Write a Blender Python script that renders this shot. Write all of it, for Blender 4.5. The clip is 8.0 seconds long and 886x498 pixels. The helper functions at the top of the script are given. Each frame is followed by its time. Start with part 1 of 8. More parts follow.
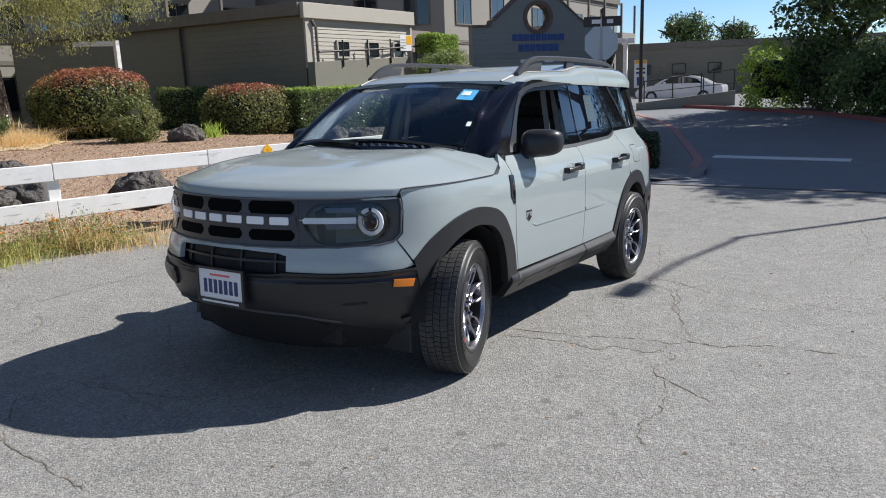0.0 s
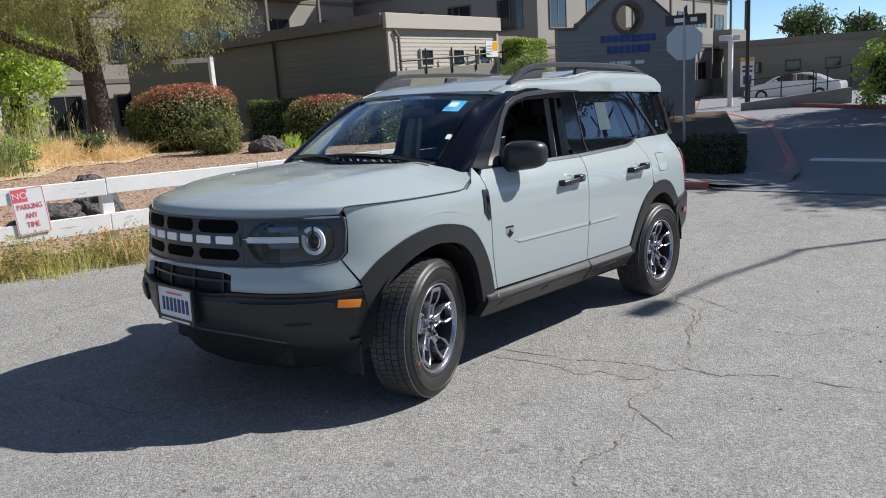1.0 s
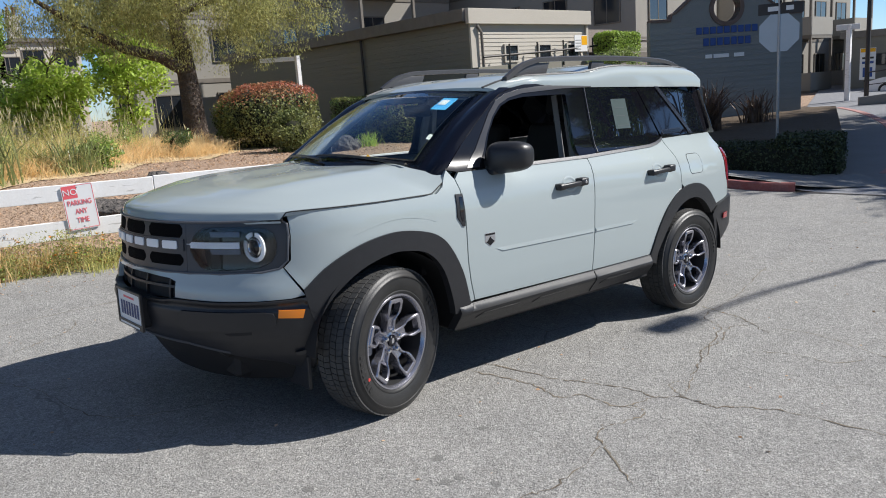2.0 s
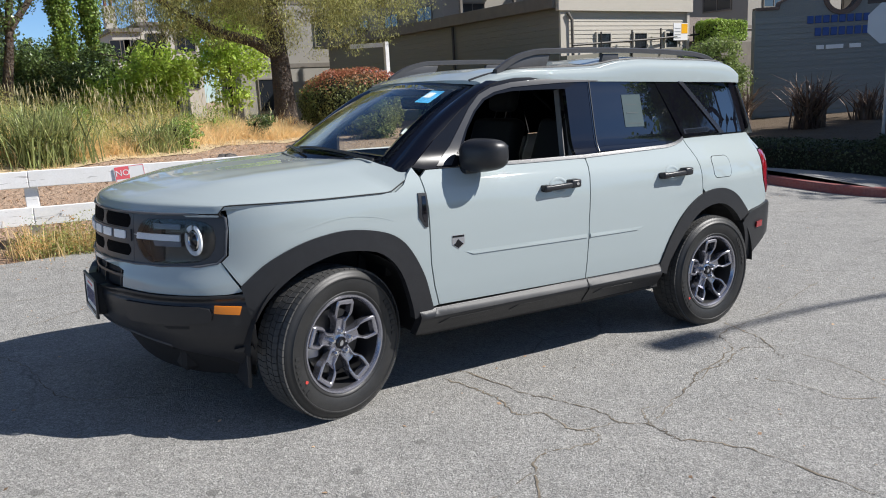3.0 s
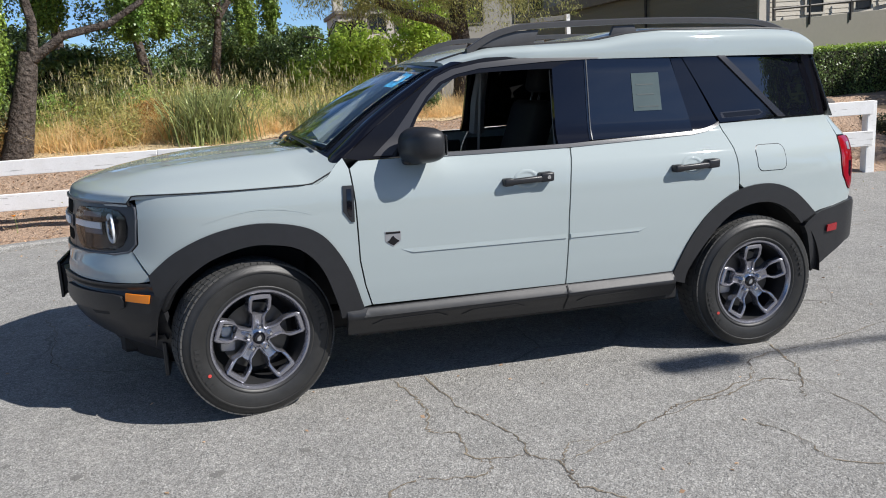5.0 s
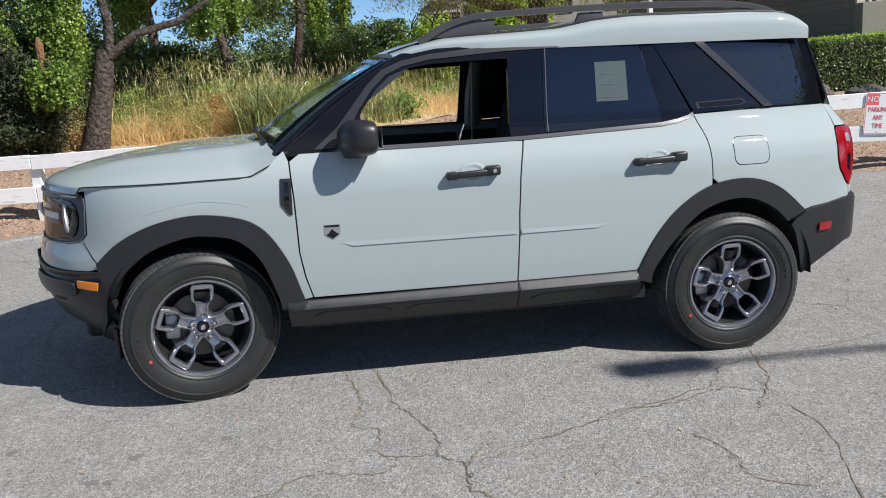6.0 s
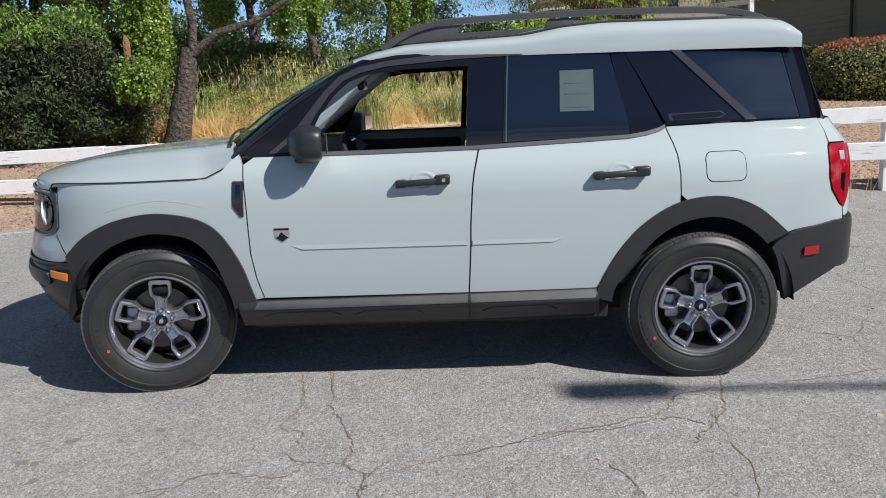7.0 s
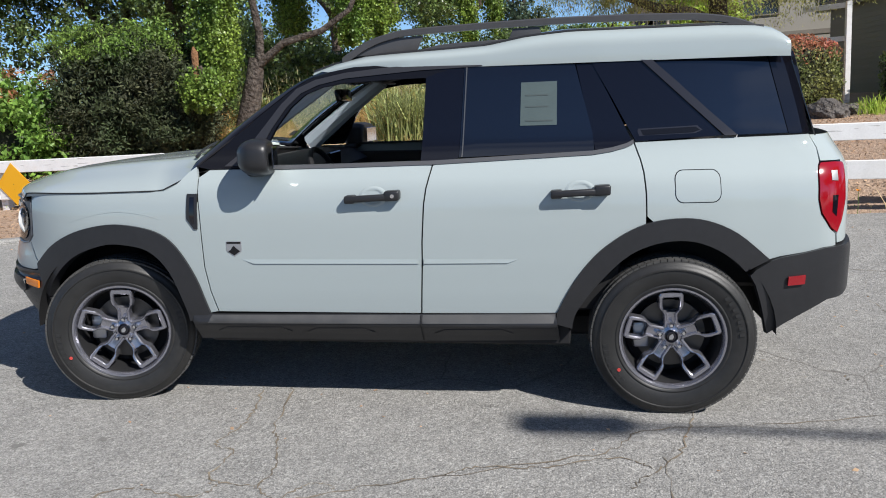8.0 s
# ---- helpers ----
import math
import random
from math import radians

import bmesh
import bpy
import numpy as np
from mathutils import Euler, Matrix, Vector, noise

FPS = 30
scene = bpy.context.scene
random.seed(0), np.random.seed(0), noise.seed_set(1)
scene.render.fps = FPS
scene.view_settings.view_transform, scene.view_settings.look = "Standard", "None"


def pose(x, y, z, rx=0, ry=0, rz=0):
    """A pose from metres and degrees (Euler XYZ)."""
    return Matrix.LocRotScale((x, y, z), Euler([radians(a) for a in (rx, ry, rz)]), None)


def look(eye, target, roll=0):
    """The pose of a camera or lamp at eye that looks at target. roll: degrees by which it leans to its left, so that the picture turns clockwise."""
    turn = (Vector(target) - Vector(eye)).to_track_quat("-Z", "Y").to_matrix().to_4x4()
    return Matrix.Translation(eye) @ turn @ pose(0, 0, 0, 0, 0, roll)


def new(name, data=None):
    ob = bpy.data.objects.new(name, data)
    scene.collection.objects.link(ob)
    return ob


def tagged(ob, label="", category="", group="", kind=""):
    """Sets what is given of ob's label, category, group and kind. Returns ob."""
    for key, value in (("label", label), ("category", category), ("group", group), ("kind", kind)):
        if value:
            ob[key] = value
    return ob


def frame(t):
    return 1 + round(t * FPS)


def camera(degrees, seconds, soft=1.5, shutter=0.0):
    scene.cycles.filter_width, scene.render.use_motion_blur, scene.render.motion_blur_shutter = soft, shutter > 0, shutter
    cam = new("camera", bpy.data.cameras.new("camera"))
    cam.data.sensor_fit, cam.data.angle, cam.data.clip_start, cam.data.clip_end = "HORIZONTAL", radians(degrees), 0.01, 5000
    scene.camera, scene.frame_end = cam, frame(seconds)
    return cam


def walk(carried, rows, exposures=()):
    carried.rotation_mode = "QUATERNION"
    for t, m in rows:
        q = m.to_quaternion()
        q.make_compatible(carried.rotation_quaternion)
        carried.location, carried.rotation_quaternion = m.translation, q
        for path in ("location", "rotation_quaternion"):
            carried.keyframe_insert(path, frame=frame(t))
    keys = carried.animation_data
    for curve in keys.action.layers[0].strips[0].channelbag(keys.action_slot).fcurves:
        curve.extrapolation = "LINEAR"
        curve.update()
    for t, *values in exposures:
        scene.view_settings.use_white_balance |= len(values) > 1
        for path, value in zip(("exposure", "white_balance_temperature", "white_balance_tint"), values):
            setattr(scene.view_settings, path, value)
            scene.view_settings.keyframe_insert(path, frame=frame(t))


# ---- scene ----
cam = camera(60.6, 8.0, 1.0)
PATH = [
    (0, (-4.665, -2.874, 1.604), (-3.022, -1.818, 1.171), -2.1),
    (0.5, (-4.383, -3.113, 1.609), (-2.817, -1.941, 1.192), -2.8),
    (1, (-4.07, -3.405, 1.603), (-2.598, -2.112, 1.197), -3.7),
    (1.5, (-3.727, -3.566, 1.588), (-2.348, -2.174, 1.188), -4.1),
    (1.7, (-3.587, -3.627, 1.577), (-2.251, -2.193, 1.179), -4.2),
    (2.8, (-2.819, -3.947, 1.539), (-1.72, -2.326, 1.133), -3.3),
    (3, (-2.686, -3.994, 1.55), (-1.64, -2.34, 1.138), -3.1),
    (3.5, (-2.37, -4.057, 1.554), (-1.444, -2.334, 1.134), -3.1),
    (4, (-2.011, -4.184, 1.54), (-1.234, -2.391, 1.113), -3.4),
    (4.5, (-1.681, -4.22, 1.524), (-1.042, -2.374, 1.097), -3.7),
    (4.7, (-1.539, -4.234, 1.522), (-0.954, -2.371, 1.089), -3.9),
    (5.8, (-0.702, -4.389, 1.46), (-0.407, -2.461, 1.018), -5.1),
    (6, (-0.564, -4.387, 1.455), (-0.325, -2.451, 1.014), -5.1),
    (6.5, (-0.188, -4.368, 1.448), (-0.089, -2.418, 1.015), -4.9),
    (7, (0.191, -4.396, 1.443), (0.146, -2.442, 1.017), -4.3),
    (7.5, (0.524, -4.306, 1.418), (0.356, -2.356, 1.009), -4.1),
    (8, (0.853, -4.2, 1.416), (0.553, -2.261, 1.028), -4.3),
]
walk(cam, [(t, look(eye, target, roll)) for t, eye, target, roll in PATH], ((0, 0.40), (1.2, 0.43), (3, 0.50), (3.5, 0.53), (4.2, 0.48), (6, 0.41), (8, 0.41)))


# ---- light ----
SUN_DIR = Vector((0.95, -0.62, 1.0)).normalized()
sun_elev = math.asin(SUN_DIR.z)
world = bpy.data.worlds.new("sky")
scene.world = world
world.use_nodes = True
wn = world.node_tree
sky = wn.nodes.new("ShaderNodeTexSky")
sky.sky_type, sky.sun_disc = "NISHITA", False
sky.sun_elevation, sky.sun_rotation = sun_elev, math.atan2(SUN_DIR.x, SUN_DIR.y)
sky.altitude, sky.air_density, sky.dust_density, sky.ozone_density = 400, 0.9, 0.12, 7.0


def thin_clouds():
    """High thin cloud streaks over the whole sky, laid on a flat layer."""
    tc, sep = wn.nodes.new("ShaderNodeTexCoord"), wn.nodes.new("ShaderNodeSeparateXYZ")
    wn.links.new(tc.outputs["Generated"], sep.inputs[0])
    up = wn.nodes.new("ShaderNodeMath")
    up.operation = "MAXIMUM"
    up.inputs[1].default_value = 0.0
    wn.links.new(sep.outputs["Z"], up.inputs[0])
    low = wn.nodes.new("ShaderNodeMath")
    low.inputs[1].default_value = 0.12
    wn.links.new(up.outputs[0], low.inputs[0])
    flat = wn.nodes.new("ShaderNodeCombineXYZ")
    for axis in ("X", "Y"):
        d = wn.nodes.new("ShaderNodeMath")
        d.operation = "DIVIDE"
        wn.links.new(sep.outputs[axis], d.inputs[0])
        wn.links.new(low.outputs[0], d.inputs[1])
        wn.links.new(d.outputs[0], flat.inputs[axis])
    turn = wn.nodes.new("ShaderNodeMapping")
    turn.inputs["Rotation"].default_value = (0, 0, 0.5)
    turn.inputs["Scale"].default_value = (0.55, 1.5, 1.0)
    wn.links.new(flat.outputs[0], turn.inputs["Vector"])
    n = wn.nodes.new("ShaderNodeTexNoise")
    n.inputs["Scale"].default_value, n.inputs["Detail"].default_value, n.inputs["Distortion"].default_value = 0.9, 7, 0.6
    wn.links.new(turn.outputs[0], n.inputs["Vector"])
    r = wn.nodes.new("ShaderNodeMapRange")
    r.inputs[1].default_value, r.inputs[2].default_value, r.inputs[4].default_value = 0.48, 0.80, 0.6
    wn.links.new(n.outputs["Fac"], r.inputs[0])
    mix = wn.nodes.new("ShaderNodeMix")
    mix.data_type = "RGBA"
    fade = wn.nodes.new("ShaderNodeMapRange")
    fade.inputs[1].default_value, fade.inputs[2].default_value = 0.08, 0.45
    wn.links.new(sep.outputs["Z"], fade.inputs[0])
    cover = wn.nodes.new("ShaderNodeMath")
    cover.operation = "MULTIPLY"
    wn.links.new(r.outputs[0], cover.inputs[0])
    wn.links.new(fade.outputs[0], cover.inputs[1])
    wn.links.new(cover.outputs[0], mix.inputs["Factor"])
    clear = wn.nodes.new("ShaderNodeVectorMath")
    clear.operation = "MULTIPLY"
    clear.inputs[1].default_value = (0.92, 0.985, 1.06)
    wn.links.new(sky.outputs[0], clear.inputs[0])
    haze = wn.nodes.new("ShaderNodeMapRange")
    haze.interpolation_type = "SMOOTHSTEP"
    haze.inputs[1].default_value, haze.inputs[2].default_value = 0.0, 0.7
    haze.inputs[3].default_value, haze.inputs[4].default_value = 1.55, 0.88
    wn.links.new(up.outputs[0], haze.inputs[0])
    bright = wn.nodes.new("ShaderNodeVectorMath")
    bright.operation = "SCALE"
    wn.links.new(clear.outputs[0], bright.inputs[0])
    wn.links.new(haze.outputs[0], bright.inputs["Scale"])
    wn.links.new(bright.outputs[0], mix.inputs["A"])
    mix.inputs["B"].default_value = (11.5, 12.4, 14.2, 1)
    wn.links.new(mix.outputs["Result"], wn.nodes["Background"].inputs[0])


thin_clouds()
wn.nodes["Background"].inputs[1].default_value = 0.061
sun = new("sun", bpy.data.lights.new("sun", "SUN"))
sun.data.energy, sun.data.angle, sun.data.color = 5.0, radians(0.55), (1.0, 0.968, 0.928)
sun.matrix_world = look(SUN_DIR * 60, (0, 0, 0))

# ---- materials ----
MATS = {}


def mat(name, base=(0.5, 0.5, 0.5), rough=0.5, metal=0.0, spec=0.5, coat=0.0, trans=0.0, ior=1.45, vary=(), bump=(), emit=None, island=0.0, obj=0.0, sub=None):
    """A procedural material. vary: rows (scale, amount, second colour); bump: rows (scale, strength)."""
    m = bpy.data.materials.new(name)
    m.use_nodes = True
    nt = m.node_tree
    b = nt.nodes["Principled BSDF"]
    i = b.inputs
    i["Base Color"].default_value = (*base, 1)
    i["Roughness"].default_value, i["Metallic"].default_value = rough, metal
    i["Specular IOR Level"].default_value, i["Coat Weight"].default_value = spec, coat
    i["Coat Roughness"].default_value = 0.03
    i["Transmission Weight"].default_value, i["IOR"].default_value = trans, ior
    tc = nt.nodes.new("ShaderNodeTexCoord")
    col = None
    for scale, amount, second in vary:
        n = nt.nodes.new("ShaderNodeTexNoise")
        n.inputs["Scale"].default_value, n.inputs["Detail"].default_value = scale, 6
        nt.links.new(tc.outputs["Object"], n.inputs["Vector"])
        r = nt.nodes.new("ShaderNodeMapRange")
        r.inputs[1].default_value, r.inputs[2].default_value = 0.35, 0.68
        r.inputs[3].default_value, r.inputs[4].default_value = 0.0, amount
        nt.links.new(n.outputs["Fac"], r.inputs[0])
        mix = nt.nodes.new("ShaderNodeMix")
        mix.data_type = "RGBA"
        nt.links.new(r.outputs[0], mix.inputs["Factor"])
        if col is None:
            mix.inputs["A"].default_value = (*base, 1)
        else:
            nt.links.new(col, mix.inputs["A"])
        mix.inputs["B"].default_value = (*second, 1)
        col = mix.outputs["Result"]
    for amount, socket, kind in ((island, "Random Per Island", "ShaderNodeNewGeometry"), (obj, "Random", "ShaderNodeObjectInfo")):
        if amount:
            g = nt.nodes.new(kind)
            r = nt.nodes.new("ShaderNodeMapRange")
            r.inputs[3].default_value, r.inputs[4].default_value = 1 - amount, 1 + amount
            nt.links.new(g.outputs[socket], r.inputs[0])
            h = nt.nodes.new("ShaderNodeHueSaturation")
            nt.links.new(r.outputs[0], h.inputs["Value"])
            if col is None:
                h.inputs["Color"].default_value = (*base, 1)
            else:
                nt.links.new(col, h.inputs["Color"])
            col = h.outputs["Color"]
    if col is not None:
        nt.links.new(col, i["Base Color"])
    last = None
    for scale, strength in bump:
        n = nt.nodes.new("ShaderNodeTexNoise")
        n.inputs["Scale"].default_value, n.inputs["Detail"].default_value = scale, 4
        nt.links.new(tc.outputs["Object"], n.inputs["Vector"])
        bm = nt.nodes.new("ShaderNodeBump")
        bm.inputs["Strength"].default_value, bm.inputs["Distance"].default_value = strength, 1.5 / scale
        nt.links.new(n.outputs["Fac"], bm.inputs["Height"])
        if last is not None:
            nt.links.new(last, bm.inputs["Normal"])
        last = bm.outputs["Normal"]
    if last is not None:
        nt.links.new(last, i["Normal"])
    if emit:
        i["Emission Color"].default_value, i["Emission Strength"].default_value = (*emit[:3], 1), emit[3]
    if sub:
        i["Subsurface Weight"].default_value = sub
    MATS[name] = m
    return m


PAINT = mat("car_paint", (0.338, 0.384, 0.386), 0.60, 0.0, 0.08, coat=0.9, vary=((3.0, 0.06, (0.318, 0.364, 0.366)),))
BLACK_PLASTIC = mat("black_plastic", (0.0175, 0.018, 0.020), 0.38, spec=0.5, vary=((30, 0.4, (0.025, 0.025, 0.028)), (4, 0.3, (0.03, 0.03, 0.032))), bump=((900, 0.15),))
# paler copy of the black plastic: dust plus light on the upturned ledge
LEDGE_PLASTIC = mat("dusty_plastic", (0.055, 0.055, 0.056), 0.5, vary=((9, 0.6, (0.085, 0.083, 0.08)),), bump=((900, 0.15),))
GLOSS_BLACK = mat("gloss_black", (0.005, 0.005, 0.008), 0.05, spec=0.75)
DARK_TRIM = mat("dark_trim", (0.008, 0.008, 0.010), 0.16, spec=0.4)
PILLAR_SATIN = mat("pillar_satin", (0.016, 0.016, 0.021), 0.25, spec=0.7)
PANEL_GREY = mat("panel_grey", (0.042, 0.044, 0.050), 0.36, bump=((700, 0.1),))
GREY_TRIM = mat("grey_trim", (0.075, 0.077, 0.083), 0.3, bump=((700, 0.1),))
PILLAR_TRIM = mat("pillar_trim", (0.30, 0.35, 0.40), 0.7)
DRIP = mat("drip_satin", (0.03, 0.03, 0.034), 0.33, spec=0.6)
SATIN = mat("satin_silver", (0.42, 0.42, 0.43), 0.35, 0.7)
RAIL_GREY = mat("rail_grey", (0.062, 0.061, 0.063), 0.36, 0.1, vary=((25, 0.4, (0.08, 0.078, 0.079)),))
WHEEL_METAL = mat("wheel_metal", (0.34, 0.34, 0.385), 0.26, 0.87, vary=((40, 0.3, (0.40, 0.40, 0.44)),))
CHROME = mat("chrome", (0.75, 0.75, 0.76), 0.12, 1.0)
TREAD = mat("tread_rubber", (0.045, 0.0445, 0.043), 0.8, vary=((14, 0.7, (0.08, 0.078, 0.074)),), bump=((400, 0.2),))
RUBBER = mat("rubber", (0.019, 0.019, 0.019), 0.44, spec=0.5, vary=((5, 0.7, (0.035, 0.034, 0.033)), (40, 0.5, (0.012, 0.012, 0.012))), bump=((500, 0.2),))
GLASS = mat("clear_glass", (0.82, 0.9, 0.87), 0.0, trans=1.0, ior=1.45)
TINT = mat("privacy_glass", (0.005, 0.006, 0.010), 0.01, spec=0.95, ior=1.56)
LENS = mat("lamp_lens", (0.9, 0.92, 0.95), 0.0, trans=1.0, ior=1.35)
WHITE_BAR = mat("white_trim", (0.85, 0.86, 0.86), 0.4)
AMBER = mat("amber_lens", (0.9, 0.25, 0.015), 0.2, coat=0.5)
RED_LENS = mat("red_lens", (0.27, 0.004, 0.010), 0.12, coat=0.8)
INTERIOR = mat("interior_black", (0.009, 0.009, 0.010), 0.7, bump=((300, 0.2),))
INTERIOR_GREY = mat("interior_grey", (0.22, 0.225, 0.23), 0.8)
BLUE_TAG = mat("blue_tag", (0.06, 0.36, 0.72), 0.5)
STEEL = mat("brake_steel", (0.09, 0.088, 0.086), 0.4, 0.8)
FENCE_WHITE = mat("fence_white", (0.86, 0.85, 0.83), 0.75, vary=((6, 0.3, (0.66, 0.64, 0.6)), (60, 0.15, (0.5, 0.48, 0.44))), bump=((160, 0.12),), obj=0.05)


def chips(m, dark):
    """Long grey flakes where paint has come off along the grain."""
    nt = m.node_tree
    base = nt.nodes["Principled BSDF"].inputs["Base Color"]
    tc, mp, n = nt.nodes.new("ShaderNodeTexCoord"), nt.nodes.new("ShaderNodeMapping"), nt.nodes.new("ShaderNodeTexNoise")
    mp.inputs["Scale"].default_value = (2.2, 2.2, 26)
    n.inputs["Scale"].default_value, n.inputs["Detail"].default_value = 1.6, 8
    r = nt.nodes.new("ShaderNodeMapRange")
    r.inputs[1].default_value, r.inputs[2].default_value, r.inputs[4].default_value = 0.635, 0.66, 0.75
    mix = nt.nodes.new("ShaderNodeMix")
    mix.data_type = "RGBA"
    nt.links.new(tc.outputs["Object"], mp.inputs["Vector"])
    nt.links.new(mp.outputs[0], n.inputs["Vector"])
    nt.links.new(n.outputs["Fac"], r.inputs[0])
    nt.links.new(r.outputs[0], mix.inputs["Factor"])
    nt.links.new(base.links[0].from_socket, mix.inputs["A"])
    mix.inputs["B"].default_value = (*dark, 1)
    nt.links.new(mix.outputs["Result"], base)


chips(FENCE_WHITE, (0.42, 0.40, 0.38))
SIGN_WHITE = mat("sign_white", (0.78, 0.78, 0.77), 0.45)
SIGN_RED = mat("sign_red", (0.78, 0.13, 0.15), 0.45)
YELLOW = mat("reflector_yellow", (0.85, 0.42, 0.01), 0.4)
ASPHALT = mat("asphalt", (0.266, 0.254, 0.232), 0.9, vary=((0.3, 0.75, (0.205, 0.20, 0.188)), (0.9, 0.8, (0.325, 0.315, 0.294)), (2.3, 0.85, (0.175, 0.172, 0.163)), (5.5, 0.7, (0.345, 0.335, 0.314)), (15, 0.6, (0.165, 0.161, 0.152)), (52, 0.6, (0.14, 0.137, 0.13)), (150, 0.6, (0.45, 0.44, 0.416))), bump=((140, 0.8), (40, 0.25)))


def hairline(m, scale, width, dark):
    """Fine branching cracks over a surface, in patches."""
    nt = m.node_tree
    tc, base = nt.nodes.new("ShaderNodeTexCoord"), nt.nodes["Principled BSDF"].inputs["Base Color"]
    warp = nt.nodes.new("ShaderNodeTexNoise")
    warp.inputs["Scale"].default_value, warp.inputs["Detail"].default_value = scale * 2.5, 5
    mixv = nt.nodes.new("ShaderNodeMix")
    mixv.data_type = "VECTOR"
    mixv.inputs["Factor"].default_value = 0.16
    nt.links.new(tc.outputs["Object"], warp.inputs["Vector"])
    nt.links.new(tc.outputs["Object"], mixv.inputs[4])
    nt.links.new(warp.outputs["Color"], mixv.inputs[5])
    vor = nt.nodes.new("ShaderNodeTexVoronoi")
    vor.feature = "DISTANCE_TO_EDGE"
    vor.inputs["Scale"].default_value = scale
    nt.links.new(mixv.outputs[1], vor.inputs["Vector"])
    line = nt.nodes.new("ShaderNodeMapRange")
    line.inputs[1].default_value, line.inputs[2].default_value, line.inputs[3].default_value, line.inputs[4].default_value = 0.0, width, 1.0, 0.0
    nt.links.new(vor.outputs["Distance"], line.inputs[0])
    patch = nt.nodes.new("ShaderNodeTexNoise")
    patch.inputs["Scale"].default_value, patch.inputs["Detail"].default_value = scale * 0.9, 3
    nt.links.new(tc.outputs["Object"], patch.inputs["Vector"])
    keep = nt.nodes.new("ShaderNodeMapRange")
    keep.inputs[1].default_value, keep.inputs[2].default_value, keep.inputs[4].default_value = 0.46, 0.62, 0.8
    nt.links.new(patch.outputs["Fac"], keep.inputs[0])
    mul = nt.nodes.new("ShaderNodeMath")
    mul.operation = "MULTIPLY"
    nt.links.new(line.outputs[0], mul.inputs[0])
    nt.links.new(keep.outputs[0], mul.inputs[1])
    mix = nt.nodes.new("ShaderNodeMix")
    mix.data_type = "RGBA"
    nt.links.new(mul.outputs[0], mix.inputs["Factor"])
    nt.links.new(base.links[0].from_socket, mix.inputs["A"])
    mix.inputs["B"].default_value = (*dark, 1)
    nt.links.new(mix.outputs["Result"], base)


def aggregate(m, scale, low, high):
    """Stone chips of uneven brightness showing in a worn surface."""
    nt = m.node_tree
    base = nt.nodes["Principled BSDF"].inputs["Base Color"]
    tc = nt.nodes.new("ShaderNodeTexCoord")
    vor = nt.nodes.new("ShaderNodeTexVoronoi")
    vor.inputs["Scale"].default_value = scale
    nt.links.new(tc.outputs["Object"], vor.inputs["Vector"])
    sep = nt.nodes.new("ShaderNodeSeparateColor")
    nt.links.new(vor.outputs["Color"], sep.inputs[0])
    r = nt.nodes.new("ShaderNodeMapRange")
    r.inputs[3].default_value, r.inputs[4].default_value = low, high
    nt.links.new(sep.outputs[0], r.inputs[0])
    mul = nt.nodes.new("ShaderNodeVectorMath")
    mul.operation = "SCALE"
    nt.links.new(base.links[0].from_socket, mul.inputs[0])
    nt.links.new(r.outputs[0], mul.inputs["Scale"])
    nt.links.new(mul.outputs[0], base)


aggregate(ASPHALT, 75, 0.84, 1.17)
aggregate(ASPHALT, 170, 0.70, 1.24)
hairline(ASPHALT, 0.8, 0.0045, (0.12, 0.11, 0.10))
hairline(ASPHALT, 2.1, 0.006, (0.17, 0.16, 0.145))
DARK_ASPHALT = mat("dark_asphalt", (0.235, 0.241, 0.258), 0.85, vary=((0.5, 0.6, (0.29, 0.296, 0.315)), (2.2, 0.5, (0.20, 0.206, 0.22)), (90, 0.6, (0.18, 0.182, 0.193))), bump=((120, 0.6),))
CRACK = mat("crack", (0.12, 0.10, 0.078), 0.95, vary=((4, 0.95, (0.27, 0.225, 0.165)),), bump=((80, 0.5),))
STAIN = mat("oil_stain", (0.16, 0.155, 0.145), 0.8, vary=((60, 0.7, (0.2, 0.195, 0.185)),), bump=((130, 0.6),))
CONCRETE = mat("concrete", (0.24, 0.235, 0.225), 0.9, vary=((1.5, 0.5, (0.19, 0.185, 0.175)), (60, 0.4, (0.29, 0.28, 0.265))), bump=((90, 0.4),))
RED_KERB = mat("red_kerb", (0.30, 0.075, 0.065), 0.8, vary=((5, 0.7, (0.22, 0.10, 0.09)), (30, 0.5, (0.35, 0.17, 0.15))), bump=((60, 0.4),))
PINK_KERB = mat("pink_kerb", (0.42, 0.19, 0.17), 0.8, vary=((5, 0.7, (0.40, 0.28, 0.26)),), bump=((60, 0.4),))
MULCH = mat("mulch", (0.36, 0.245, 0.17), 0.95, vary=((1.2, 0.7, (0.46, 0.335, 0.245)), (3.5, 0.6, (0.24, 0.155, 0.105)), (14, 0.6, (0.30, 0.185, 0.12)), (45, 0.7, (0.20, 0.12, 0.078)), (120, 0.7, (0.60, 0.45, 0.33))), bump=((60, 1.0), (18, 0.6)))
# tan siding in three tones: sunlit, half-shaded and shaded walls, shade in the colour
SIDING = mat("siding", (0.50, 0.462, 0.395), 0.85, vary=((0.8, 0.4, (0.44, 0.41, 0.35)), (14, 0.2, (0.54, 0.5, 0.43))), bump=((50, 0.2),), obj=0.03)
SIDING_HALF_SHADED = mat("siding_grey_tan", (0.30, 0.283, 0.25), 0.85, vary=((0.8, 0.4, (0.26, 0.245, 0.215)), (14, 0.2, (0.33, 0.31, 0.275))), bump=((50, 0.2),))
